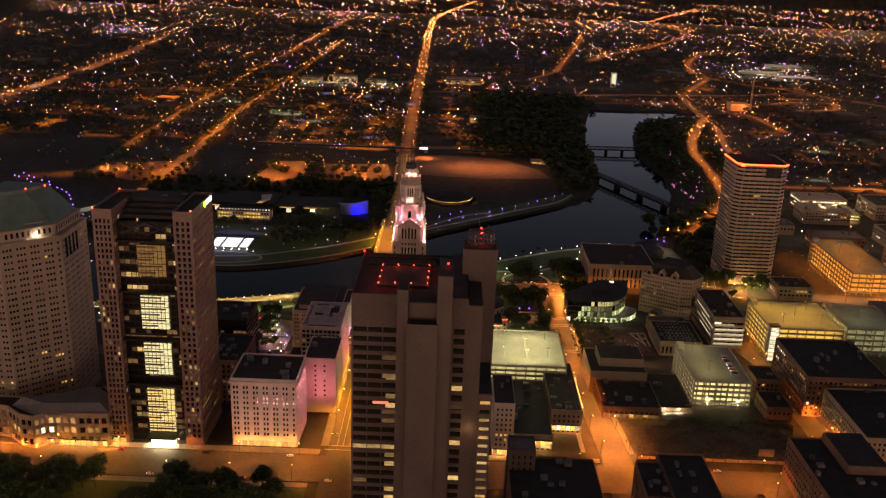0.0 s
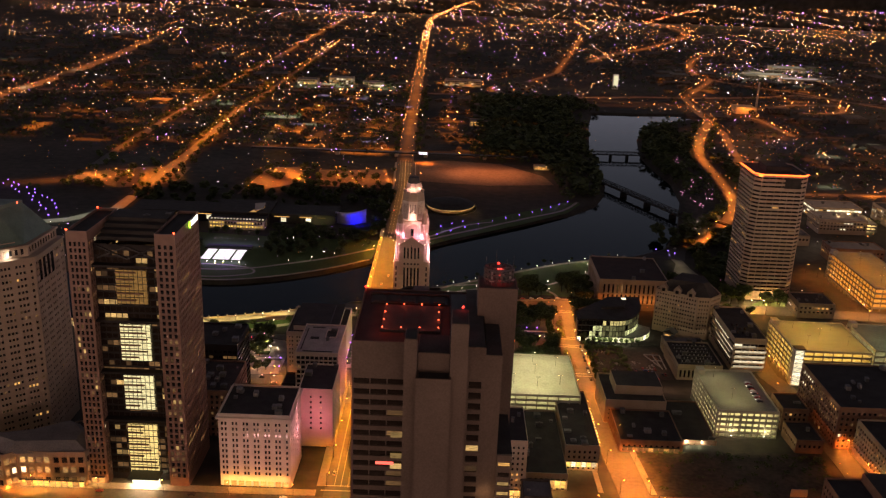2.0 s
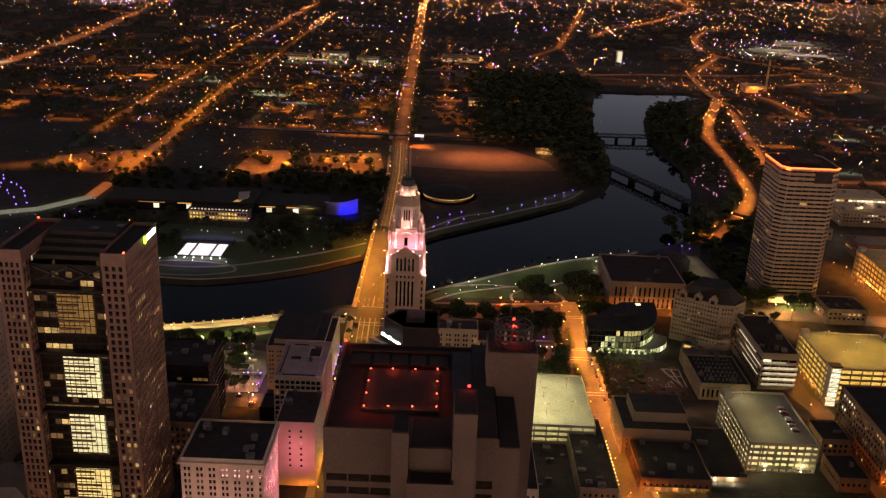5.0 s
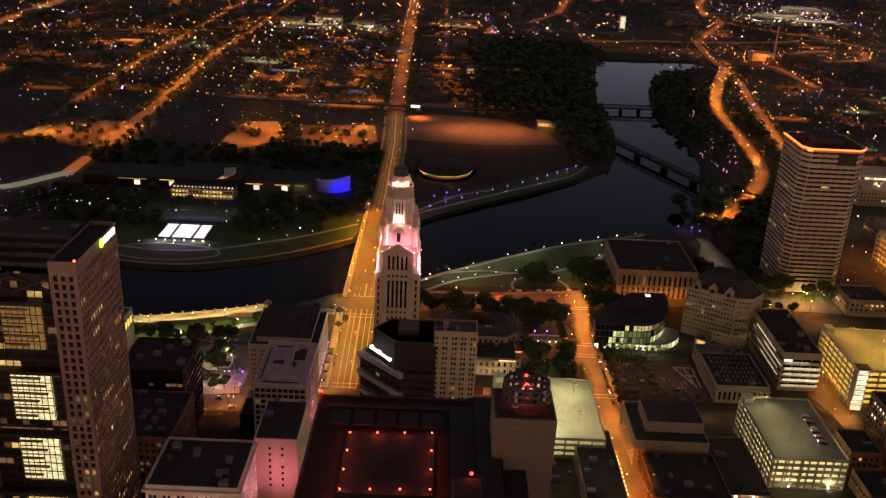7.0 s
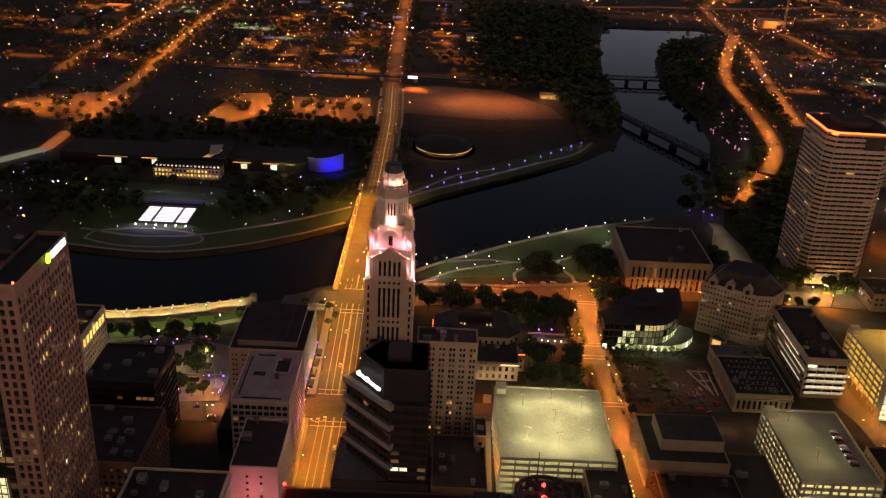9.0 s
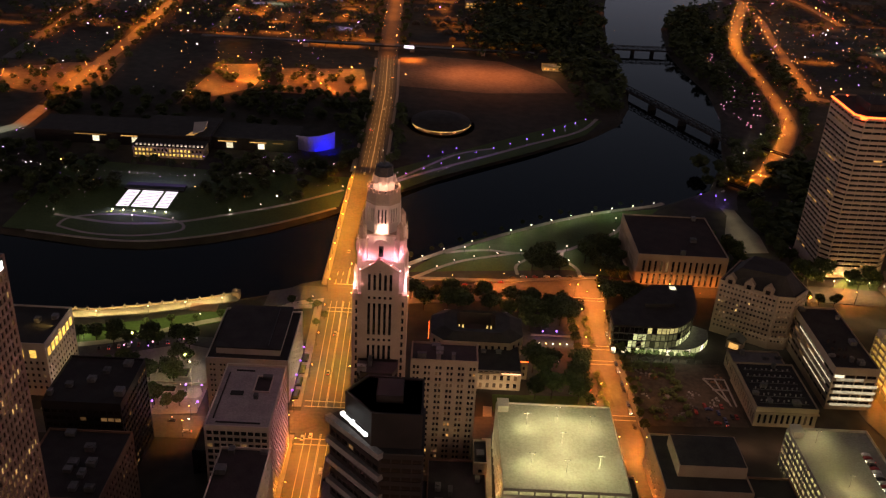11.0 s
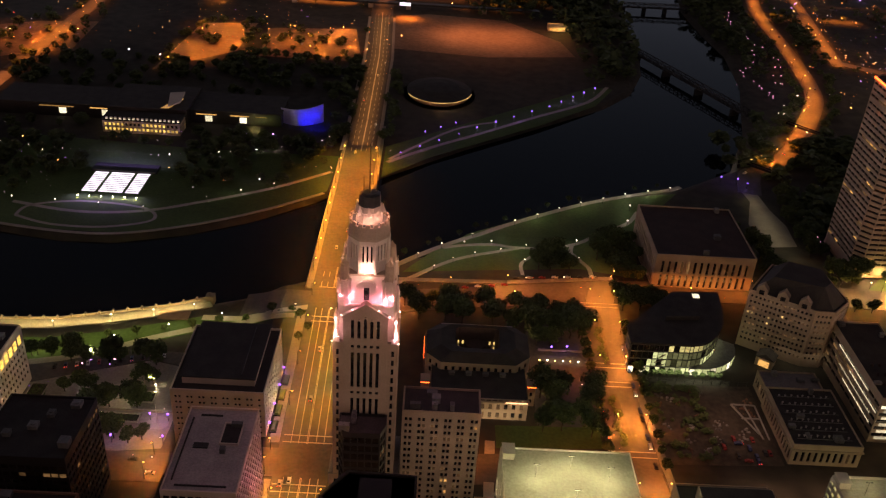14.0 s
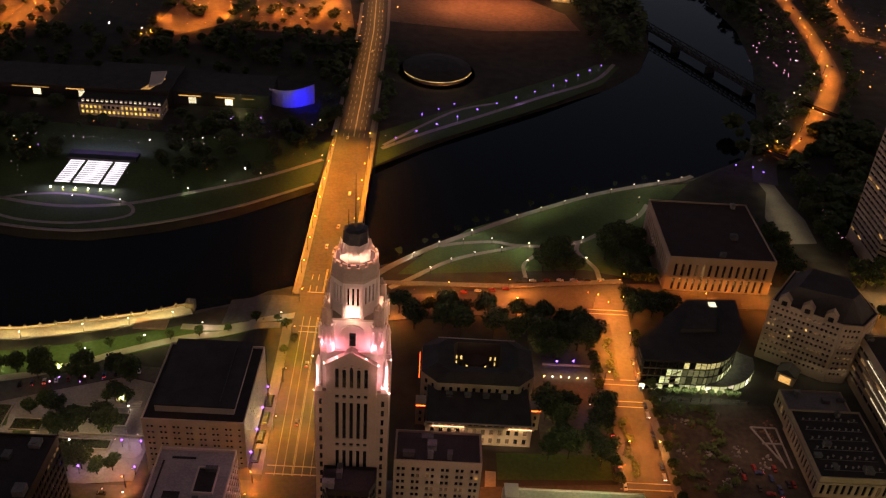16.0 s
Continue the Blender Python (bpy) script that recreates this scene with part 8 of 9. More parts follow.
own = thing("rail_overpass", "dark steel railway overpass crossing the avenue", "bridge", (-60, 1335, 0))
part("girder", Geo().box(-260, 190, -4, 4, 6.2, 8.6), METAL, own)
for x in (-24, 24, -120, 120):
    part("abutment", Geo().box(x - 3, x + 3, -4.5, 4.5, 0, 6.2), LIMESTONE, own)
own = thing("lit_billboard", "bright white billboard beside the railway overpass", "billboard", (-40, 1322, 0.6))
part("board", Geo().box(-7, 7, -0.4, 0.4, 7.5, 12), METAL, own)
part("board_face", Geo().box(-6.8, 6.8, -0.5, -0.42, 7.7, 11.8), STAGE, own)
part("board_post", Geo().cyl(0, 0, 0, 7.5, 0.4, n=8), METAL, own)
own = thing("stack_tower", "thin tall pale chimney beside a plant building", "chimney", (690, 1930, 0.5))
part("chimney", Geo().cyl(0, 0, 0, 70, 3.0, 1.8, 10), LIMESTONE, own)
part("plant_hall", Geo().box(-50, -6, -18, 18, 0, 16), BEIGE, own)
lamp("plant_light", "POINT", (660, 1905, 12), 30000, SODIUM, 1.0)
own = thing("lit_far_tower", "slim white-lit tower beside the far freeway", "tower", (424, 2240, 0.5))
part("tower_shaft", Geo().box(-7, 7, -6, 6, 0, 38), TERRACOTTA, own)
part("tower_sign", Geo().box(-5.5, 5.5, -6.6, -6.1, 8, 36), glow("far_sign_face", (1.0, 0.95, 0.6), 0.55), own)


# ---------------------------------------------------------------- trees
def tree_proto(seed, height, spread):
    rng = random.Random(seed)
    own = thing("tree", "broad leafy street tree with dark green crown", "tree", (0, 0, -60))
    g = Geo().cyl(0, 0, 0, height * 0.45, 0.28, 0.18, 7)
    tips = []
    for k in range(8):
        a, r, z = 0.785 * k + rng.uniform(-0.3, 0.3), spread * rng.uniform(0.3, 0.65), height * rng.uniform(0.55, 0.85)
        g.beam((0, 0, height * rng.uniform(0.28, 0.44)), (r * math.cos(a), r * math.sin(a), z), 0.08)
        tips.append((r * math.cos(a), r * math.sin(a), z))
    part("trunk", g, BARK, own)
    tips += [(0, 0, height * 0.8), (0, 0, height * 0.62)]
    g = Geo()
    for tx, ty, tz in tips:
        R = spread * rng.uniform(0.42, 0.6)
        for k in range(150):
            u, v, w = rng.gauss(0, 1), rng.gauss(0, 1), rng.gauss(0, 0.8)
            d = R * rng.uniform(0.3, 1.0) ** 0.7 / (math.sqrt(u * u + v * v + w * w) or 1)
            x, y, z, s = tx + u * d, ty + v * d, tz + w * d, rng.uniform(0.4, 0.85)
            p, q = Vector((rng.uniform(-1, 1), rng.uniform(-1, 1), rng.uniform(-1, 1))).normalized() * s, Vector((rng.uniform(-1, 1), rng.uniform(-1, 1), rng.uniform(-0.5, 0.5))).normalized() * s
            g.face([(x - p.x, y - p.y, z - p.z), (x + q.x, y + q.y, z + q.z), (x + p.x, y + p.y, z + p.z), (x - q.x * 0.8, y - q.y * 0.8, z - q.z * 0.8)])
    part("crown", g, LEAF, own)
    return own


protos = [tree_proto(1, 10, 4.6), tree_proto(2, 13, 6.0), tree_proto(3, 8, 3.4), tree_proto(4, 15, 7.0)]


def trees(pts, kinds, group, label="broad leafy street tree with dark green crown", grow=1.0):
    for x, y in pts:
        m = pose(x, y, H(x, y) + 0.1, 0, 0, rnd.uniform(0, 360)) @ Matrix.Diagonal((*[grow * rnd.uniform(0.8, 1.25)] * 3, 1))
        o = copy_thing(rnd.choice([protos[k] for k in kinds]), m)
        tagged(o, label, group=group)


def scatter(x0, x1, y0, y1, n, gap=5.0):
    out = []
    while len(out) < n and gap > 0.5:
        for _ in range(200):
            p = (rnd.uniform(x0, x1), rnd.uniform(y0, y1))
            if all(math.hypot(p[0] - q[0], p[1] - q[1]) > gap for q in out):
                out.append(p)
                break
        else:
            gap *= 0.8
    return out


trees([(-11, 654), (-4, 650), (6, 655), (16, 652), (25, 648), (-2, 640), (14, 640), (24, 636), (38, 656), (46, 648), (56, 653), (64, 645), (72, 653), (82, 648), (90, 642), (42, 636), (54, 634), (66, 630), (78, 634), (88, 628), (94, 634)], (1, 3), "city hall trees", "large leafy tree behind the city hall", 1.08)
trees(scatter(64, 95, 540, 576, 10, 8) + scatter(64, 96, 618, 630, 5, 7), (1, 3), "plaza trees", "large leafy tree on the civic plaza", 1.1)
trees([(95.4 - 0.02 * k, 530 + 11 * k) for k in range(11)] + [(122.6, 520 + 11 * k) for k in range(12)], (2,), "side street trees", grow=0.8)
trees([(122 + 4.6 * k, 595) for k in range(11)], (2,), "forecourt trees", "small clipped tree before the glass hall", 0.55)
trees(scatter(122, 150, 660, 676, 9, 6) + [(132 + 9 * k, 699 + 0.4 * k) for k in range(2)] + [(222 + 11 * k, 676 - 0.3 * k) for k in range(7)] + scatter(240, 262, 632, 672, 7, 7) + [(232 + 10 * k, 704) for k in range(3)], (0, 1), "boulevard trees", "leafy tree along the riverside boulevard")
trees(scatter(118, 146, 704, 752, 15, 6) + [(88, 722), (80, 716), (92, 712), (84, 706), (96, 704), (76, 706), (126, 756), (134, 762)], (0, 1, 3), "courthouse trees", "leafy park tree beside the courthouse")
trees(scatter(222, 244, 708, 790, 14, 6) + [(272, 704), (280, 706), (288, 708), (296, 716), (284, 716), (300, 730), (276, 714)] + scatter(300, 345, 702, 714, 8, 5) + scatter(276, 286, 740, 850, 12, 6), (0, 1, 3), "forecourt trees", "leafy tree near the riverside tower")
trees([(-187, 566), (-180, 570), (-174, 566), (-165, 560), (-160, 555), (-168, 551), (-146, 556), (-150, 561), (-149, 577), (-143, 575), (-156, 529), (-150, 531), (-142, 528), (-136, 531), (-162, 526), (-196, 530), (-190, 536)] + scatter(-220, -140, 590, 600, 10, 6), (0, 1), "plaza trees", "leafy tree on the paved plaza")
trees([(-240 + 15 * k, 598 + 4.3 * k) for k in range(11)] + [(-78, 640), (-72, 634), (-66, 622), (-70, 612)], (2,), "promenade trees", "small round tree on the promenade", 0.7)
trees([(-14, 718), (2, 736), (9, 742), (24, 756), (36, 768), (44, 772), (58, 782), (76, 796), (92, 808), (110, 820), (118, 822), (142, 834), (166, 846), (186, 854)], (2,), "river walk trees", "small young tree beside the river walk", 0.55)
trees(scatter(-290, -190, 258, 297, 22, 7) + scatter(-160, -74, 250, 297, 22, 7), (1, 3), "capitol trees", "large dark tree on the capitol lawn", 1.1)
for o in protos:
    for c in list(o.children_recursive) + [o]:
        bpy.data.objects.remove(c, do_unlink=True)


def woods(name, spots, label, low=6, high=14, wide=0.5, leaves=26, seed=1):
    """Many far trees gathered in one mesh: ragged clumps of leaf sprays over short trunks."""
    rng = random.Random(seed)
    g = Geo()
    for x, y in spots:
        h = rng.uniform(low, high)
        z0, r = H(x, y), h * wide * rng.uniform(0.7, 1.2)
        g.cyl(x, y, z0 - 0.3, z0 + h * 0.5, 0.3, 0.2, 4)
        for k in range(leaves):
            a, b = rng.uniform(0, 6.28), rng.uniform(-1, 1)
            q = math.sqrt(1 - b * b) * r * rng.uniform(0.5, 1.0)
            cx, cy, cz, s = x + q * math.cos(a), y + q * math.sin(a), z0 + h * 0.6 + b * h * 0.36, r * rng.uniform(0.25, 0.5)
            u = rng.uniform(0, 6.28)
            g.face([(cx - s * math.cos(u), cy - s * math.sin(u), cz - s * 0.5), (cx + s * math.sin(u), cy - s * math.cos(u), cz), (cx + s * math.cos(u), cy + s * math.sin(u), cz + s * 0.5), (cx - s * math.sin(u), cy + s * math.cos(u), cz + s * 0.2)])
    return single(name, g, LEAF, label, "trees", kind="stuff")


def spots(polys, n, seed, clear=()):
    rng = random.Random(seed)
    out = []
    total = sum((b - a) * (d - c) for a, b, c, d in polys)
    for a, b, c, d in polys:
        for _ in range(int(n * (b - a) * (d - c) / total)):
            out.append((rng.uniform(a, b) + rng.gauss(0, 16), rng.uniform(c, d) + rng.gauss(0, 20)))
    P = np.array(out)
    keep = inside(P[:, 0], P[:, 1]) < -8
    ROADS = [(BROAD, 24), (BANK, 20), ([(-412, 1040), (-412, 3200)], 14), ([(-523, 1200), (-519, 4300)], 14), ([(-960, 1300), (-944, 1964), (-990, 2660), (-1028, 3015)], 28),
             ([(-1500, 1700), (-958, 1851), (-515, 1960), (-124, 2036), (255, 2045), (463, 2112), (575, 2120), (752, 2170), (901, 2247), (1000, 2150)], 16), (BRANCH, 14), (LOOP, 16), (EAST, 16), (RING, 14), (SPUR, 12), ([(200, 2300), (304, 2531), (548, 3810)], 14),
             ([(449, 2857), (552, 3098), (758, 3434), (985, 3889), (1091, 4224), (1086, 4555), (1000, 4880)], 26), ([(491, 1420), (480, 1300), (469, 1216), (660, 1190)], 14)]
    for line, w in ROADS:
        for (x0, y0), (x1, y1) in zip(line, line[1:]):
            t = np.clip(((P[:, 0] - x0) * (x1 - x0) + (P[:, 1] - y0) * (y1 - y0)) / ((x1 - x0) ** 2 + (y1 - y0) ** 2), 0, 1)
            keep &= np.hypot(P[:, 0] - x0 - t * (x1 - x0), P[:, 1] - y0 - t * (y1 - y0)) > w
    return [tuple(p) for p in P[keep]]


woods("park_grove", scatter(-420, -290, 842, 915, 34, 8) + scatter(-200, -84, 862, 908, 30, 8) + scatter(-276, -214, 878, 890, 5, 9) + scatter(-420, -268, 788, 850, 22, 9) + scatter(-208, -110, 812, 852, 14, 9)
      + scatter(-420, -90, 1000, 1095, 90, 8) + scatter(-84, -72, 910, 1120, 16, 6), "dark leafy groves in the park round the museum", 6, 11, 0.55, 130, 31)
woods("river_walk_grove", scatter(255, 300, 905, 960, 14, 6) + scatter(285, 330, 770, 850, 26, 6) + scatter(330, 400, 860, 960, 40, 6), "dark trees between river walk and expressway", 8, 14, 0.55, 110, 32)
woods("river_woods", spots([(60, 250, 1330, 1900), (175, 235, 1090, 1330), (325, 440, 1420, 1800), (335, 380, 1180, 1420), (300, 330, 900, 1020), (430, 480, 1230, 1400), (60, 300, 1850, 1990)], 1900, 3), "dense dark riverside woods", 9, 18, 0.5, 26, 3)
woods("verge_trees", [(x + s * (15 + 9 * abs(math.sin(7.0 * i))), y + 5 * math.sin(11.0 * i)) for i, (x, y) in enumerate(BANK[4:62]) for s in (-1, 1) if not (s < 0 and y < 960)] + [(-190 + 11 * k, 1118 + 1.5 * math.sin(k)) for k in range(10)]
      + [(-188 + 20 * k + 3 * math.sin(5 * k), 1172 + 4 * math.sin(3 * k)) for k in range(5)] + [(-215, 1130), (-206, 1160), (-240, 1150), (-246, 1154), (-200, 1200), (-520, 1075), (-505, 1082), (-512, 1070), (-470, 1070), (-560, 1060), (-545, 1050)], "dark trees along the expressway and lots", 5, 10, 0.6, 60, 8)
far_rng = random.Random(91)
rows = []
for line, off in (([(-412, 1250), (-420, 1480), (-430, 1750), (-416, 1900), (-412, 2600)], 11), ([(-525, 1230), (-533, 1410), (-535, 1920), (-528, 2600)], 11), ([(-68, 1345), (-75, 1610), (-78, 1800), (-84, 2100)], 20), ([(-59, 905), (-60, 1080)], 19)):
    ps, ds = along(line, 13.0)
    rows += [(x + dy * s * off * far_rng.uniform(0.75, 1.5), y - dx * s * off + far_rng.uniform(-4, 4)) for (x, y), (dx, dy) in zip(ps, ds) for s in (-1, 1) if far_rng.random() < 0.72]
rows += [(x, y) for x, y in [(far_rng.uniform(-525, -80), far_rng.uniform(1075, 1235)) for _ in range(150)] if not (-420 < x < -400 or -282 > x > -378)]
woods("far_street_trees", rows, "dark street trees along the far roads and lots", 5, 10, 0.6, 40, 17)
woods("twiggy_shrubs", [(122 + 30 * abs(math.sin(5.1 * k)), 528 + 58 * abs(math.sin(3.7 * k + 2))) for k in range(70)] + [(105.5 + 1.2 * math.sin(k), 605 + 2.4 * k) for k in range(14)] + [(104.6 + 1.2 * math.sin(k), 536 + 2.9 * k) for k in range(14)], "twiggy brown shrubs in the lot and medians", 1.5, 3.6, 0.7, 30, 10)
def cleared_lot():
    """Old foundation walls, rubble heaps and a fence left on the cleared lot."""
    rng = random.Random(66)
    own = thing("old_foundation", "pale low foundation walls of a cleared building", "foundation", (172, 558, H(172, 558) + 0.3))
    for a, b in (((-3, 15), (10, 15)), ((10, 15), (10, -12)), ((-3, 15), (6, -8)), ((0, 4), (10, 4)), ((4, 15), (7, -12))):
        part("foundation_wall", Geo().beam((*a, 0.3), (*b, 0.3), 0.35), PALEROOF, own)
    for k in range(26):
        x, y = rng.uniform(126, 182), rng.uniform(529, 586)
        heap = thing("rubble_heap", "heap of pale broken rubble on the cleared lot", "rubble", (x, y, H(x, y) + 0.2), "rubble heaps")
        for _ in range(7):
            u, v, s = rng.gauss(0, 1.3), rng.gauss(0, 1.3), rng.uniform(0.3, 0.9)
            part("rubble_stone", Geo().prism(rect(u - s, u + s, v - s * 0.7, v + s * 0.7), -0.1, s, top=rect(u - s * 0.5, u + s * 0.4, v - s * 0.4, v + s * 0.5)), (PALEROOF, BRICK, ROOFGREY)[k % 3], heap)
    fence = thing("lot_fence", "dark post fence along the cleared lot", "fence", (123, 590.5, H(123, 590)))
    for k in range(13):
        part("post", Geo().box(5 * k - 0.15, 5 * k + 0.15, -0.15, 0.15, 0, 3.0), METAL, fence)
    for z in (1.4, 2.8):
        part("rail", Geo().box(0, 60, -0.08, 0.08, z, z + 0.12), METAL, fence)


cleared_lot()
woods("lot_scrub", [(x, y) for x, y in zip([130 + 118 * abs(math.sin(12.9 * k)) for k in range(150)], [350 + 54 * abs(math.sin(7.3 * k + 1)) for k in range(150)])], "rough dark scrub over the vacant lot", 0.8, 2.8, 0.8, 18, 9)
woods("scattered_trees", spots([(-1500, -90, 1350, 2300)], 2600, 6) + spots([(-1500, -90, 1350, 3000), (-1300, -90, 3000, 4700)], 2600, 4) + spots([(-40, 240, 1450, 3000), (400, 1600, 950, 3000), (200, 1700, 3000, 4700)], 3300, 5), "scattered dark trees among distant houses", 5, 12, 0.55, 14, 5)


# ---------------------------------------------------------------- the distant city
def far_houses():
    rng = random.Random(12)
    g = Geo()
    for x, y in spots([(-1500, -100, 1380, 4600), (-45, 230, 1400, 2900), (560, 1500, 1050, 2900), (250, 1500, 2400, 4300)], 4200, 12):
        w, d, h = rng.uniform(7, 12), rng.uniform(9, 16), rng.uniform(5, 8)
        if rng.random() < 0.08:
            w, d, h = rng.uniform(20, 50), rng.uniform(20, 60), rng.uniform(6, 14)
            g.box(x - w / 2, x + w / 2, y - d / 2, y + d / 2, 0, h)
            continue
        n = len(g.v)
        g.prism(rect(x - w / 2, x + w / 2, y - d / 2, y + d / 2), 0, h * 0.65, bottom=False)
        g.prism(rect(x - w / 2 - 0.4, x + w / 2 + 0.4, y - d / 2, y + d / 2), h * 0.65, h, top=[(x - 0.1, y - d / 2), (x + 0.1, y - d / 2), (x + 0.1, y + d / 2), (x - 0.1, y + d / 2)], bottom=False)
    single("distant_houses", g, HOUSE, "distant rows of small dark houses", "houses", kind="stuff")


far_houses()


def dots(name, pts, mat, size, label, seed):
    """Far lamp heads on short masts, gathered in one mesh."""
    rng = random.Random(seed)
    g = Geo()
    for x, y, z in pts:
        r = size * rng.choice((0.4, 0.5, 0.6, 0.75, 0.9, 1.2)) * max(1.0, min(4.2, 0.2 + y / 1250))
        n = len(g.v)
        g.v += [(x + r, y, z), (x - r, y, z), (x, y + r, z), (x, y - r, z), (x, y, z + r), (x, y, z - r)]
        g.f += [(n, n + 2, n + 4), (n + 2, n + 1, n + 4), (n + 1, n + 3, n + 4), (n + 3, n, n + 4), (n + 2, n, n + 5), (n + 1, n + 2, n + 5), (n + 3, n + 1, n + 5), (n, n + 3, n + 5)]
    g.m = [0] * len(g.f)
    single(name, g, mat, label, "lamps", kind="stuff")


def far_lights():
    rng = random.Random(20)
    orange, white, violet, red, amber = [], [], [], [], []

    def road(pts, step, offs, z=9, jit=2.0, share=1.0, into=None):
        ps, ds = along(pts, step)
        for (x, y), (dx, dy) in zip(ps, ds):
            for o in offs:
                if rng.random() < share:
                    (into if into is not None else orange).append((x + dy * o + rng.uniform(-jit, jit), y - dx * o + rng.uniform(-jit, jit), H(x, y) + z * rng.uniform(0.8, 1.1)))

    road([(-59, 1060), (-60, 1140), (-68, 1320), (-75, 1610), (-78, 1800), (-88, 2400), (-108, 3650), (-110, 4440), (-75, 4880)], 20, (-11, 11))
    road([(-90, 2300), (-108, 3650), (-110, 4440), (-75, 4880)], 30, (-5, 5), 6)
    road([(-412, 1060), (-412, 1330), (-420, 1480), (-430, 1750), (-416, 1900), (-412, 3160)], 34, (-9, 9), share=0.8)
    road([(-525, 1300), (-535, 1630), (-535, 1920), (-519, 4300)], 36, (-9, 9), share=0.75)
    road([(-960, 1400), (-944, 1964), (-960, 2310), (-990, 2660), (-1028, 3015), (-1050, 3400)], 34, (-18, 0, 18), share=0.8)
    road([(-1500, 1700), (-958, 1851), (-515, 1960), (-124, 2036), (255, 2045), (463, 2112), (575, 2120), (752, 2170), (901, 2247), (1000, 2150), (1300, 2060)], 42, (-10, 10), share=0.5)
    road([(208, 2326), (304, 2531), (548, 3810)], 40, (-8, 8), share=0.8)
    road([(449, 2857), (552, 3098), (758, 3434), (985, 3889), (1091, 4224), (1086, 4555), (1000, 4880)], 32, (-16, 16), share=0.9)
    road([(-41, 3853), (565, 4590), (760, 4800)], 26, (-5, 5), share=0.9)
    road(LOOP, 26, (-10, 10), share=0.9)
    road(EAST, 34, (-9, 9), share=0.8)
    road(RING, 15, (-9, 9), share=0.8)
    road(SPUR, 13, (-8, 8), share=0.9)
    road(BANK[45:], 15, (-9, 9), 8, 1.5, 0.85)
    road(BRANCH, 15, (-8, 8), 8, 1.5, 0.85)
    road([(491, 1405), (469, 1216), (660, 1190)], 26, (-9, 9), share=0.8)
    road([(430, 1830), (560, 2000), (640, 1960)], 30, (-9, 9), share=0.8)
    # smaller streets: broken rows of lamps both ways, with dark parks and fields between them
    dens = lambda x, y: max(0.03, min(1.0, 0.5 + 0.42 * math.sin(x / 190 + 1.3) * math.sin(y / 260) + 0.38 * math.sin(x / 83 + y / 117)))  # noqa: E731
    FIELDS = ((-2200, -560, 1080, 1560), (-2100, -1020, 2150, 2900), (690, 1700, 1560, 1950), (560, 690, 1670, 1800), (455, 650, 2190, 2720), (640, 790, 2700, 3200), (60, 420, 1250, 2010), (-40, 200, 1330, 1520), (1250, 2300, 2300, 2700), (250, 480, 2550, 2900))
    lit = lambda x, y: inside(x, y) < -15 and not any(a < x < b and c < y < d for a, b, c, d in FIELDS)  # noqa: E731
    for k in range(900):
        x, y = rng.uniform(-2000, 2200), 1350 + 3500 * rng.random() ** 1.25
        x, y = (105 * round(x / 105), y) if k % 2 else (x, 92 * round(y / 92))
        if rng.random() > dens(x, y) * 1.4:
            continue
        gap, hue, count = rng.uniform(24, 42), rng.random(), rng.randint(4, 14)
        if hue < 0.74 and y < 2900 and lit(x, y) and len(STREETS) < 330:
            run = gap * count
            STREETS.append((x, y + run / 2, 9, run, hue) if k % 2 else (x + run / 2, y, run, 9, hue))
        for n in range(count):
            px, py = (x + rng.gauss(0, 3), y + gap * n) if k % 2 else (x + gap * n, y + rng.gauss(0, 3))
            if py < 4870 and lit(px, py) and rng.random() < 0.85:
                (orange if hue < 0.55 else amber if hue < 0.80 else white if hue < 0.90 else violet).append((px, py, rng.uniform(5, 9)))
    for _ in range(13500):
        x, y = rng.uniform(-2300, 2500), 1350 + 3500 * rng.random() ** 0.95
        if rng.random() > dens(x, y) ** 1.5 or not (lit(x, y) or rng.random() < 0.08):
            continue
        k = rng.random()
        (orange if k < 0.40 else amber if k < 0.72 else white if k < 0.84 else violet if k < 0.95 else red).append((x, y, rng.uniform(2.5, 10)))
    for _ in range(3200):  # porch lights, cars and signs in the nearer quarters
        x, y = (rng.uniform(-1150, -90), 1250 + 900 * rng.random()) if rng.random() < 0.62 else (rng.uniform(470, 1300), 1000 + 1000 * rng.random())
        k = rng.random()
        if lit(x, y):
            (orange if k < 0.42 else amber if k < 0.72 else white if k < 0.86 else violet if k < 0.94 else red).append((x, y, rng.uniform(1.5, 6)))
    for x, y in ((-302, 855), (-286, 830), (-268, 890), (-262, 888), (-255, 887), (-236, 884), (-227, 885), (-220, 884), (-281, 794), (-300, 798), (-311, 795), (-178, 804), (-158, 819), (-124, 823), (-300, 842), (-306, 848), (-292, 838), (-204, 835)):
        (orange if rng.random() < 0.55 else white).append((x, y, H(x, y) + 3))
    for cx, cy, sx, sy, n, ow in ((980, 2680, 120, 140, 260, 0.25), (-1230, 3280, 90, 130, 130, 0.3), (-240, 2080, 110, 30, 60, 0.35), (620, 1100, 120, 130, 120, 0.55), (560, 1950, 90, 60, 50, 0.7), (380, 2300, 60, 40, 24, 0.5),
                                  (480, 1150, 40, 90, 40, 0.7), (760, 1500, 160, 200, 110, 0.6), (-640, 1250, 60, 60, 24, 0.4), (700, 3900, 300, 300, 130, 0.5), (520, 700, 80, 100, 60, 0.5), (-460, 1140, 70, 40, 30, 0.9), (-180, 1180, 70, 50, 40, 0.9), (-420, 820, 60, 60, 95, 0.08)):
        for _ in range(int(n * 1.7)):
            x, y, k = rng.gauss(cx, sx), rng.gauss(cy, sy), rng.random()
            if inside(x, y) > -12 or y < 560:
                continue
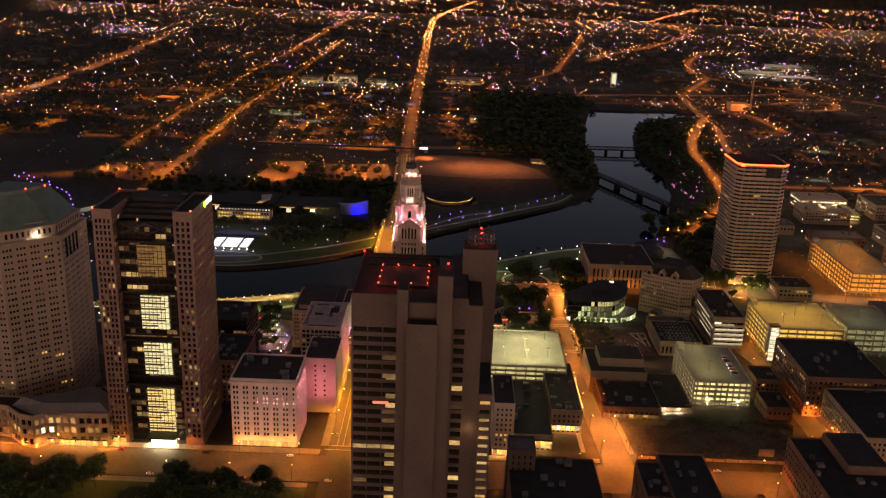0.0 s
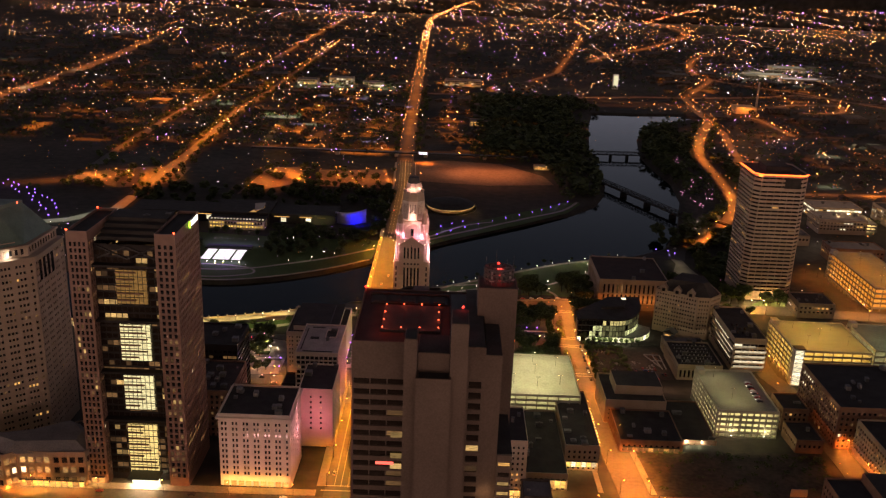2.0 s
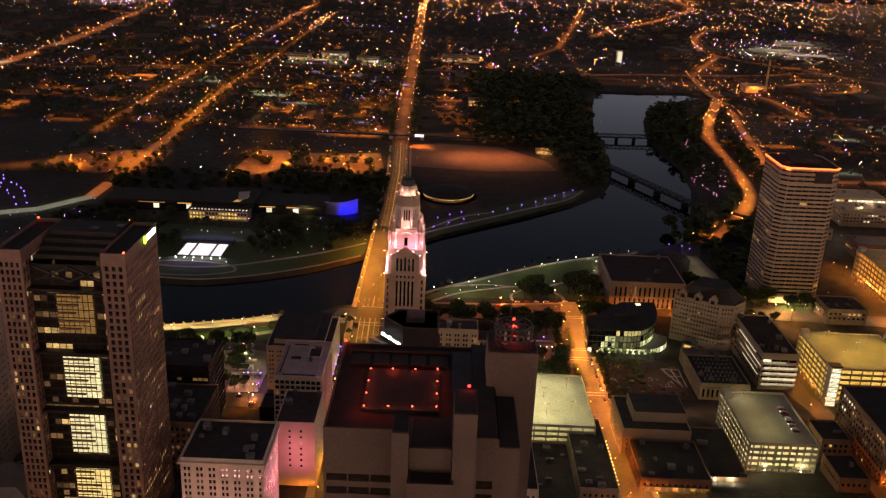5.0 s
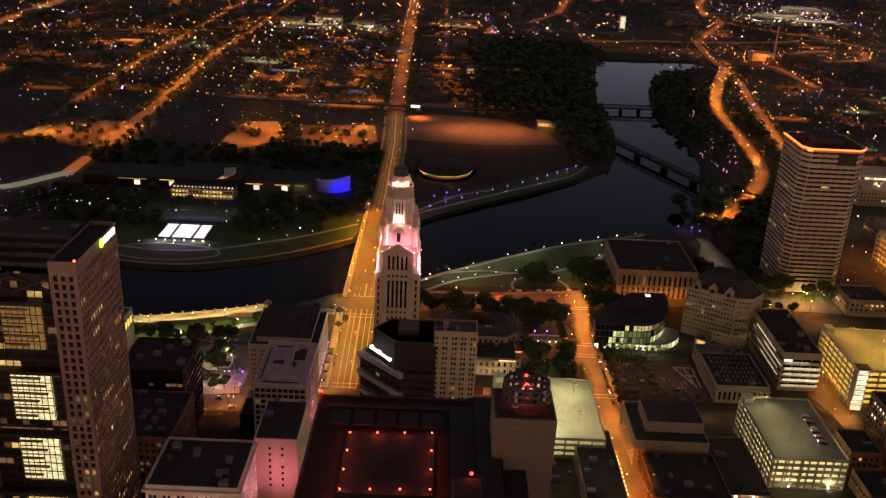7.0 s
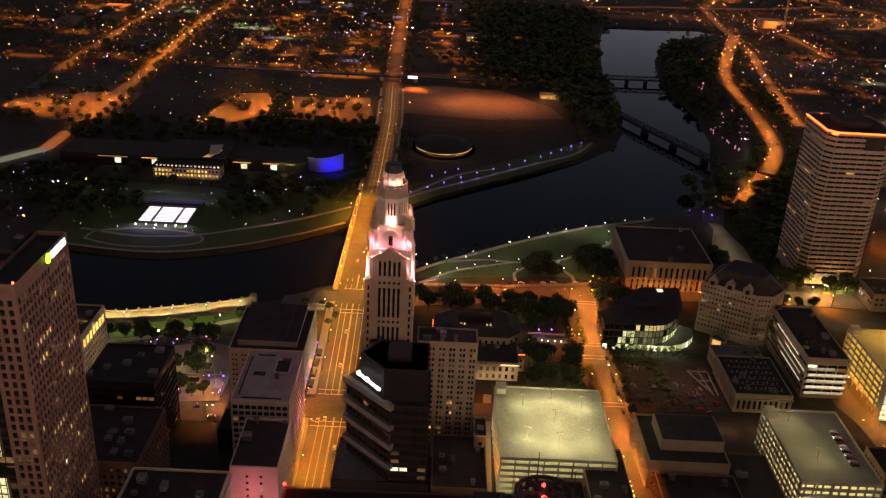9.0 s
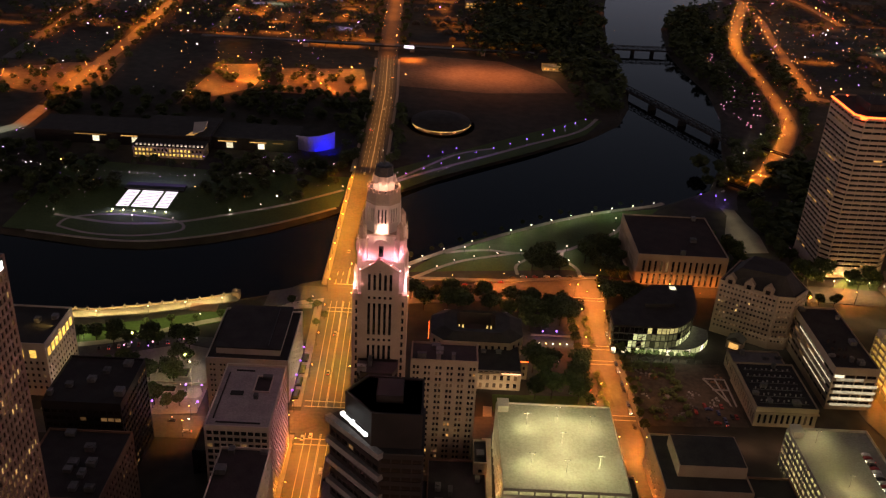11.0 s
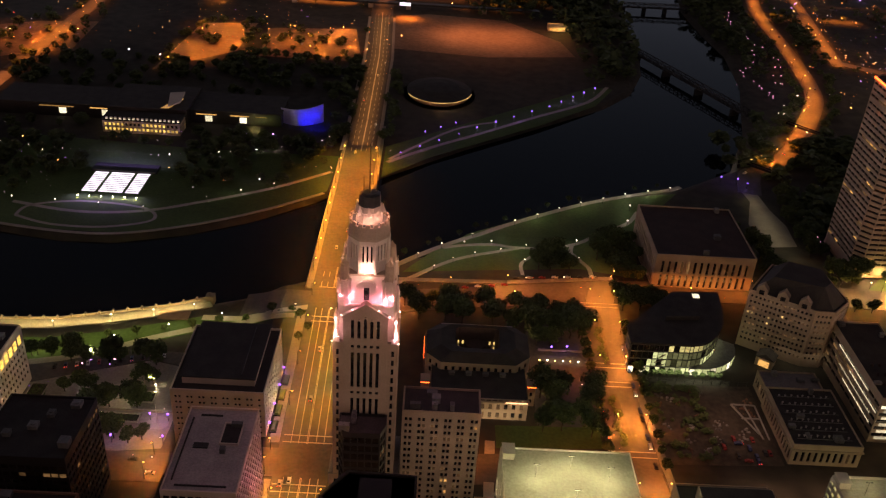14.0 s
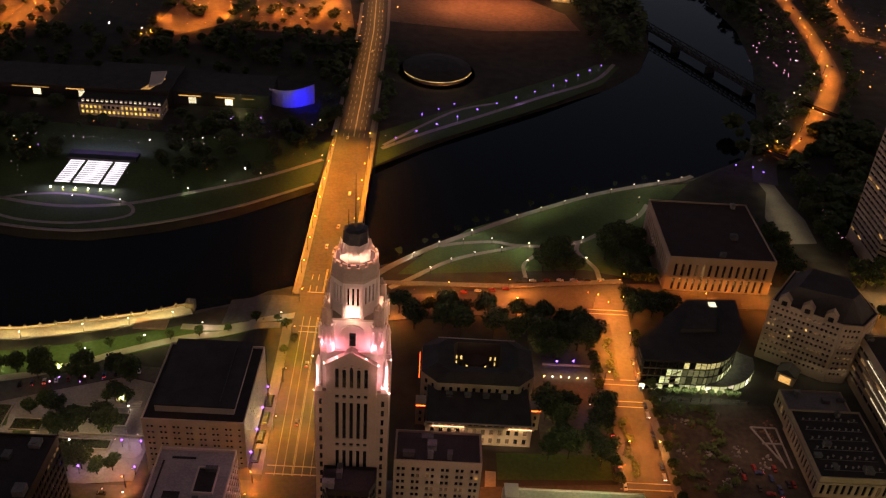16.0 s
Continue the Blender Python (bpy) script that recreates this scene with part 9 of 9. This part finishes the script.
            (orange if k < ow else white if k < ow + (1 - ow) * 0.6 else violet if k < 0.96 else red).append((x, y, H(x, y) + rng.uniform(3, 9)))
    road([(829, 2509), (1075, 2520)], 9, (-6, 6), 8, 3.0, 0.7, white)
    road([(860, 2800), (1180, 2900)], 16, (-30, 0, 30), 8, 8.0, 0.5, amber)
    # the last strip of city before the horizon, seen edge on
    for _ in range(9000):
        z = 319 * (1 - 1 / rng.uniform(1.0, 1.5))
        x = rng.uniform(-2700, 2700)
        k = rng.random()
        if rng.random() < dens(x * 1.7, z * 21) ** 1.6:
            (orange if k < 0.35 else amber if k < 0.75 else white if k < 0.9 else violet).append((x, 4885 + rng.uniform(-6, 4), z + 2))
    for _ in range(170):  # the avenue and freeway beyond
        u = rng.uniform(1.0, 1.3)
        (orange if rng.random() < 0.9 else red).append((-75 + (u - 1) * 560 + rng.gauss(0, 6), 4880, 319 * (1 - 1 / u) + 2))
        (orange if rng.random() < 0.6 else red).append((1030 + (u - 1) * 900 + rng.gauss(0, 12), 4880, 319 * (1 - 1 / u) + 2))
    for x, y in ((-459, 1398), (-292, 1436), (-196, 1327), (-189, 1325), (-182, 1326), (-174, 1328), (-150, 1847), (-126, 1854), (-396, 931), (-434, 1142), (-155, 894), (-133, 898), (-130, 1460), (-120, 1450)):
        for k in range(2):
            violet.append((x + k, y, H(x, y) + 9 + k))
    road(((-373, 876), (-318, 861), (-268, 860), (-218, 858), (-171, 869), (-124, 886), (-92, 906)), 7, (0,), 3, 0.8, 0.9, white)
    for k, (x, y) in enumerate(((-334, 814), (-303, 810), (-286, 801), (-287, 841), (-211, 806), (-196, 813), (-178, 810), (-169, 858), (-156, 818), (-151, 825), (-131, 822), (-121, 817), (-107, 814), (-100, 849), (-91, 850), (-74, 846), (-326, 780), (-308, 778), (-212, 903), (-247, 901), (-261, 896), (-88, 933), (-33, 889), (-10, 899))):
        (white if k % 3 else violet).append((x, y, H(x, y) + 4))
    # lamps and signs of the civic streets and squares
    road([(112, 520), (108, 600), (112, 680)], 10, (-10.5, 10.5), 4, 1.0, 0.6)
    road([(0, 662), (55, 672), (125, 685), (260, 692)], 13, (-11, 11), 4, 1.5, 0.6)
    road([(66, 582), (97, 584)], 7, (-3, 3), 3.5, 1.0, 0.8, white)
    road([(-205, 530), (-130, 540)], 9, (-8, 10, 22), 4, 3.0, 0.45, white)
    road([(-205, 575), (-150, 590)], 9, (-4, 8), 4, 3.0, 0.5, violet)
    road([(-37, 520), (-40, 640)], 10, (0,), 4, 0.5, 0.7, violet)
    road([(262, 350), (268, 520)], 14, (-7, 7), 5, 1.0, 0.6)
    for x, y, z in LAMPDOTS:
        (orange if rng.random() < 0.85 else white).append((x, y, z))
    dots("far_sodium_lamps", orange, glow("far_sodium", (1.0, 0.30, 0.06), DOT, True, True), 0.42, "countless distant orange street lamps", 1)
    dots("far_amber_lamps", amber, glow("far_amber", (1.0, 0.50, 0.17), DOT, True, True), 0.40, "countless distant amber porch lamps", 5)
    dots("far_white_lamps", white, glow("far_white", (1.0, 0.76, 0.82), DOT, True, True), 0.36, "scattered distant white lamps", 2)
    dots("far_violet_lamps", violet, glow("far_violet", (0.46, 0.2, 1.0), DOT, True, True), 0.46, "scattered distant violet lamps", 3)
    dots("far_red_lamps", red, glow("far_red", (1.0, 0.08, 0.04), DOT * 0.6, True, True), 0.42, "scattered distant red tail lights", 4)


far_lights()
street_rng = random.Random(53)
for x, y, w, d, hue in STREETS:  # the light that each row of lamps throws on its own street
    lamp("street_row_lighting", "AREA", (x, y, 8.5), FAR * 0.36 * w * d * street_rng.uniform(0.15, 1.0), SODIUM if hue < 0.6 else (1.0, 0.5, 0.2), w, d, None, 120)
g = Geo().sweep([[(-4200 + 200 * k, 4900, -1), (-4200 + 200 * k, 4895, -1), (-4200 + 200 * k, 4895, 330 + 9 * math.sin(k * 1.7)), (-4200 + 200 * k, 4900, 330 + 9 * math.sin(k * 1.7))] for k in range(43)])
single("backdrop", g, PLAIN, "dark far edge of the city plain", "backdrop", kind="structure")


# ---------------------------------------------------------------- cars and road markings
def car_proto(k):
    own = thing("car", "parked car at the kerb", "car", (0, 0, -40))
    g = Geo().prism([(-0.9, -2.2), (0.9, -2.2), (0.9, 2.2), (-0.9, 2.2)], 0.3, 0.85, top=[(-0.85, -2.15), (0.85, -2.15), (0.85, 2.1), (-0.85, 2.1)])
    g.prism([(-0.82, -1.2), (0.82, -1.2), (0.82, 1.5), (-0.82, 1.5)], 0.85, 1.42, top=[(-0.62, -0.7), (0.62, -0.7), (0.62, 1.0), (-0.62, 1.0)])
    part("body", g, CARS[k], own)
    part("windscreen", Geo().prism([(-0.7, -1.24), (0.7, -1.24), (0.7, -1.2), (-0.7, -1.2)], 0.9, 1.36, top=[(-0.55, -0.78), (0.55, -0.78), (0.55, -0.74), (-0.55, -0.74)]), GLASS, own)
    for x in (-0.85, 0.85):
        for y in (-1.35, 1.35):
            w = part("wheel", Geo().cyl(0, 0, -0.11, 0.11, 0.33, n=10), RUBBER, own, at=(x, y, 0.33))
            w.rotation_euler = (0, radians(90), 0)
    for x in (-0.6, 0.6):
        part("headlight", Geo().box(x - 0.16, x + 0.16, 2.12, 2.24, 0.55, 0.72), HEADL if k in (0,) else GLASS, own)
        part("tail_light", Geo().box(x - 0.16, x + 0.16, -2.26, -2.16, 0.6, 0.75), TAILL if k in (0, 4) else CARS[3], own)
    return own


HEADL, TAILL = glow("headlight", (1.0, 0.9, 0.7), 10.0), glow("tail_light", (1.0, 0.05, 0.03), 6.0)
cars = [car_proto(k) for k in range(5)]
NAMES = ("silver", "black", "white", "red", "blue")


def car(x, y, turn, z=None, words="car at the kerb", kinds=(0, 1, 2, 3, 4), group="cars"):
    k = rnd.choice(kinds)
    tagged(copy_thing(cars[k], pose(x, y, (z or H)(x, y) + 0.34, 0, 0, turn)), "%s %s under orange street light" % (NAMES[k], words), group=group)


for x, y in ((-62, 497), (-58, 499), (-57, 604), (-49, 470), (-47, 455), (-60, 720), (-55, 745), (-52, 790), (-62, 880), (-66, 1010), (-50, 950), (-56, 560), (-60, 360), (-43, 300), (-57, 1080), (-52, 1120)):
    car(x, y, 0 if x < -54 else 180, broad_z, "car driving along the avenue", (0, 2, 4), "driving cars")
for k in range(15):
    car(98.2 + 0.5 * math.sin(k), 522 + 7 * k, 0, None, "parked car beside the tree strip", group="parked cars")
    if k % 3 != 1:
        car(118.2, 522 + 7 * k, 180, None, "parked car beside the tree strip", group="parked cars")
for k in range(12):
    car(18 + 8.5 * k, 688 + 1.05 * k if k > 4 else 676 + 2 * k, 90, None, "parked car on the riverside boulevard", (0, 1, 2, 3), "parked cars")
for k in range(12):
    car(-300 + 27 * k + rnd.uniform(-2, 2), 305 if k % 2 else 331, 90 if k % 2 else -90, None, "car on the wide downtown street", group="street cars")
for k in range(6):
    car(140 + 20 * k + rnd.uniform(-2, 2), 308 if k % 2 else 333, 90 if k % 2 else -90, None, "car on the wide downtown street", group="street cars")
for k in range(12):
    car(222, 448 + 2.6 * k, 90, lambda x, y: 33.7, "car parked on the garage roof", group="roof cars")
for k in range(12):
    car(rnd.uniform(150, 182), 529 + 3.2 * (k % 6), rnd.choice((0, 180, 90)), None, "parked car in the dark lot", (1, 3, 4), "lot cars")
for k in range(11):
    car(-200 + 5.6 * k, 586 + 1.45 * k, 14, None, "parked car beside the riverside plaza", group="plaza cars")
for k in range(9):
    car(-180 + 11 * k, 507 if k % 2 else 516, 90, None, "car on the cross street", group="street cars")
for k in range(14):
    i = 6 + 5 * k
    if i < len(BANK) - 1:
        (x, y), (u, v) = BANK[i], BANK[i + 1]
        car(x + (4 if k % 2 else -5), y, math.degrees(math.atan2(v - y, u - x)) - 90 + (180 if k % 2 else 0), None, "car on the riverside expressway", (0, 2, 4), "driving cars")
for o in cars:
    for c in list(o.children_recursive) + [o]:
        bpy.data.objects.remove(c, do_unlink=True)


def markings():
    own = thing("avenue_markings", "worn white and yellow painted lane lines on the avenue", "road marking", (0, 0, 0), kind="structure")
    for off in (-8.2, -4.4, 4.2, 8.0, -0.4, 0.2):
        ps, ds = along([(-50, 345), (-53, 520), (-56, 640), (-57, 860), (-60, 1140)], 6)
        g = Geo()
        dash = abs(off) > 1
        for i, (a, b) in enumerate(zip(ps, ps[1:])):
            if dash and i % 2 and a[1] > 640:
                continue
            if a[1] > 690 or 498 < a[1] < 526 or 640 < a[1] < 668:
                continue
            w = 0.16
            g.face([(a[0] + off - w, a[1], broad_z(*a) + 0.38), (a[0] + off + w, a[1], broad_z(*a) + 0.38), (b[0] + off + w, b[1], broad_z(*b) + 0.38), (b[0] + off - w, b[1], broad_z(*b) + 0.38)])
        part("lane_line", g, PAINT, own)
    for y in (492, 497, 527, 532, 632, 637, 670, 341, 346):
        x = -53
        part("crosswalk_line", Geo().box(x - 12.5, x + 12.5, y - 0.3, y + 0.3, broad_z(0, y) + 0.36, broad_z(0, y) + 0.4), PAINT, own)


markings()
for nm, x in (("pavement_west_north", 14.5), ("pavement_west_south", -15.5)):
    ribbon(nm, [(-58.5 + x, 884), (-59.3 + x, 1000), (-60 + x, 1140), (-66 + x, 1290)], 3, FOOTWAY, "raised concrete pavement beside the road", 0.5, broad_z, 0.6, category="pavement")
own = thing("west_avenue_markings", "worn yellow and white lane lines west of the bridge", "road marking", (0, 0, 0), kind="structure")
for off in (-8.2, -4.4, -0.3, 0.3, 4.2, 8.0):
    ps, ds = along([(-57.6, 884), (-60, 1140), (-67, 1310)], 7)
    g = Geo()
    for i, (a, b) in enumerate(zip(ps, ps[1:])):
        if i % 2 == 0 or abs(off) < 1:
            g.face([(a[0] + off - 0.17, a[1], broad_z(*a) + 0.39), (a[0] + off + 0.17, a[1], broad_z(*a) + 0.39), (b[0] + off + 0.17, b[1], broad_z(*b) + 0.39), (b[0] + off - 0.17, b[1], broad_z(*b) + 0.39)])
    part("lane_line", g, PAINT, own)
own = thing("civic_street_markings", "worn white crosswalk and stop lines on the civic street", "road marking", (0, 0, 0), kind="structure")
for y in (528, 532, 584, 588, 601, 605, 664, 668):
    cx = float(np.interp(y, [516, 560, 605, 656, 690], [108.5, 108, 106, 110, 113]))
    part("crosswalk_line", Geo().box(cx - 12, cx + 12, y - 0.25, y + 0.25, H(cx, y) + 0.3, H(cx, y) + 0.34), PAINT, own)
for nm, pts, w, off in (("pavement_avenue_north", [(-34, 345), (-37, 520), (-40, 640)], 5, 0), ("pavement_avenue_south", [(-66, 345), (-69, 500)], 5, 0), ("pavement_south_west", [(-69.5, 526), (-72, 640)], 5, 0), ("pavement_high_west", [(-330, 336), (-68, 338)], 6, 0), ("pavement_high_right", [(-32, 338), (108, 340)], 5, 0),
                       ("pavement_high_east", [(-330, 299), (-70, 300)], 5, 0), ("pavement_gay", [(99, 350), (99, 500)], 3, 0), ("pavement_gay_right", [(130, 350), (124, 500), (120, 590)], 4, 0), ("pavement_boulevard", [(-30, 684), (55, 688), (125, 700)], 4, 0)):
    ribbon(nm, pts, w, PAVING, "raised concrete pavement beside the road", 0.46, broad_z if "avenue" in nm or "south" in nm else None, 0.6, category="pavement")
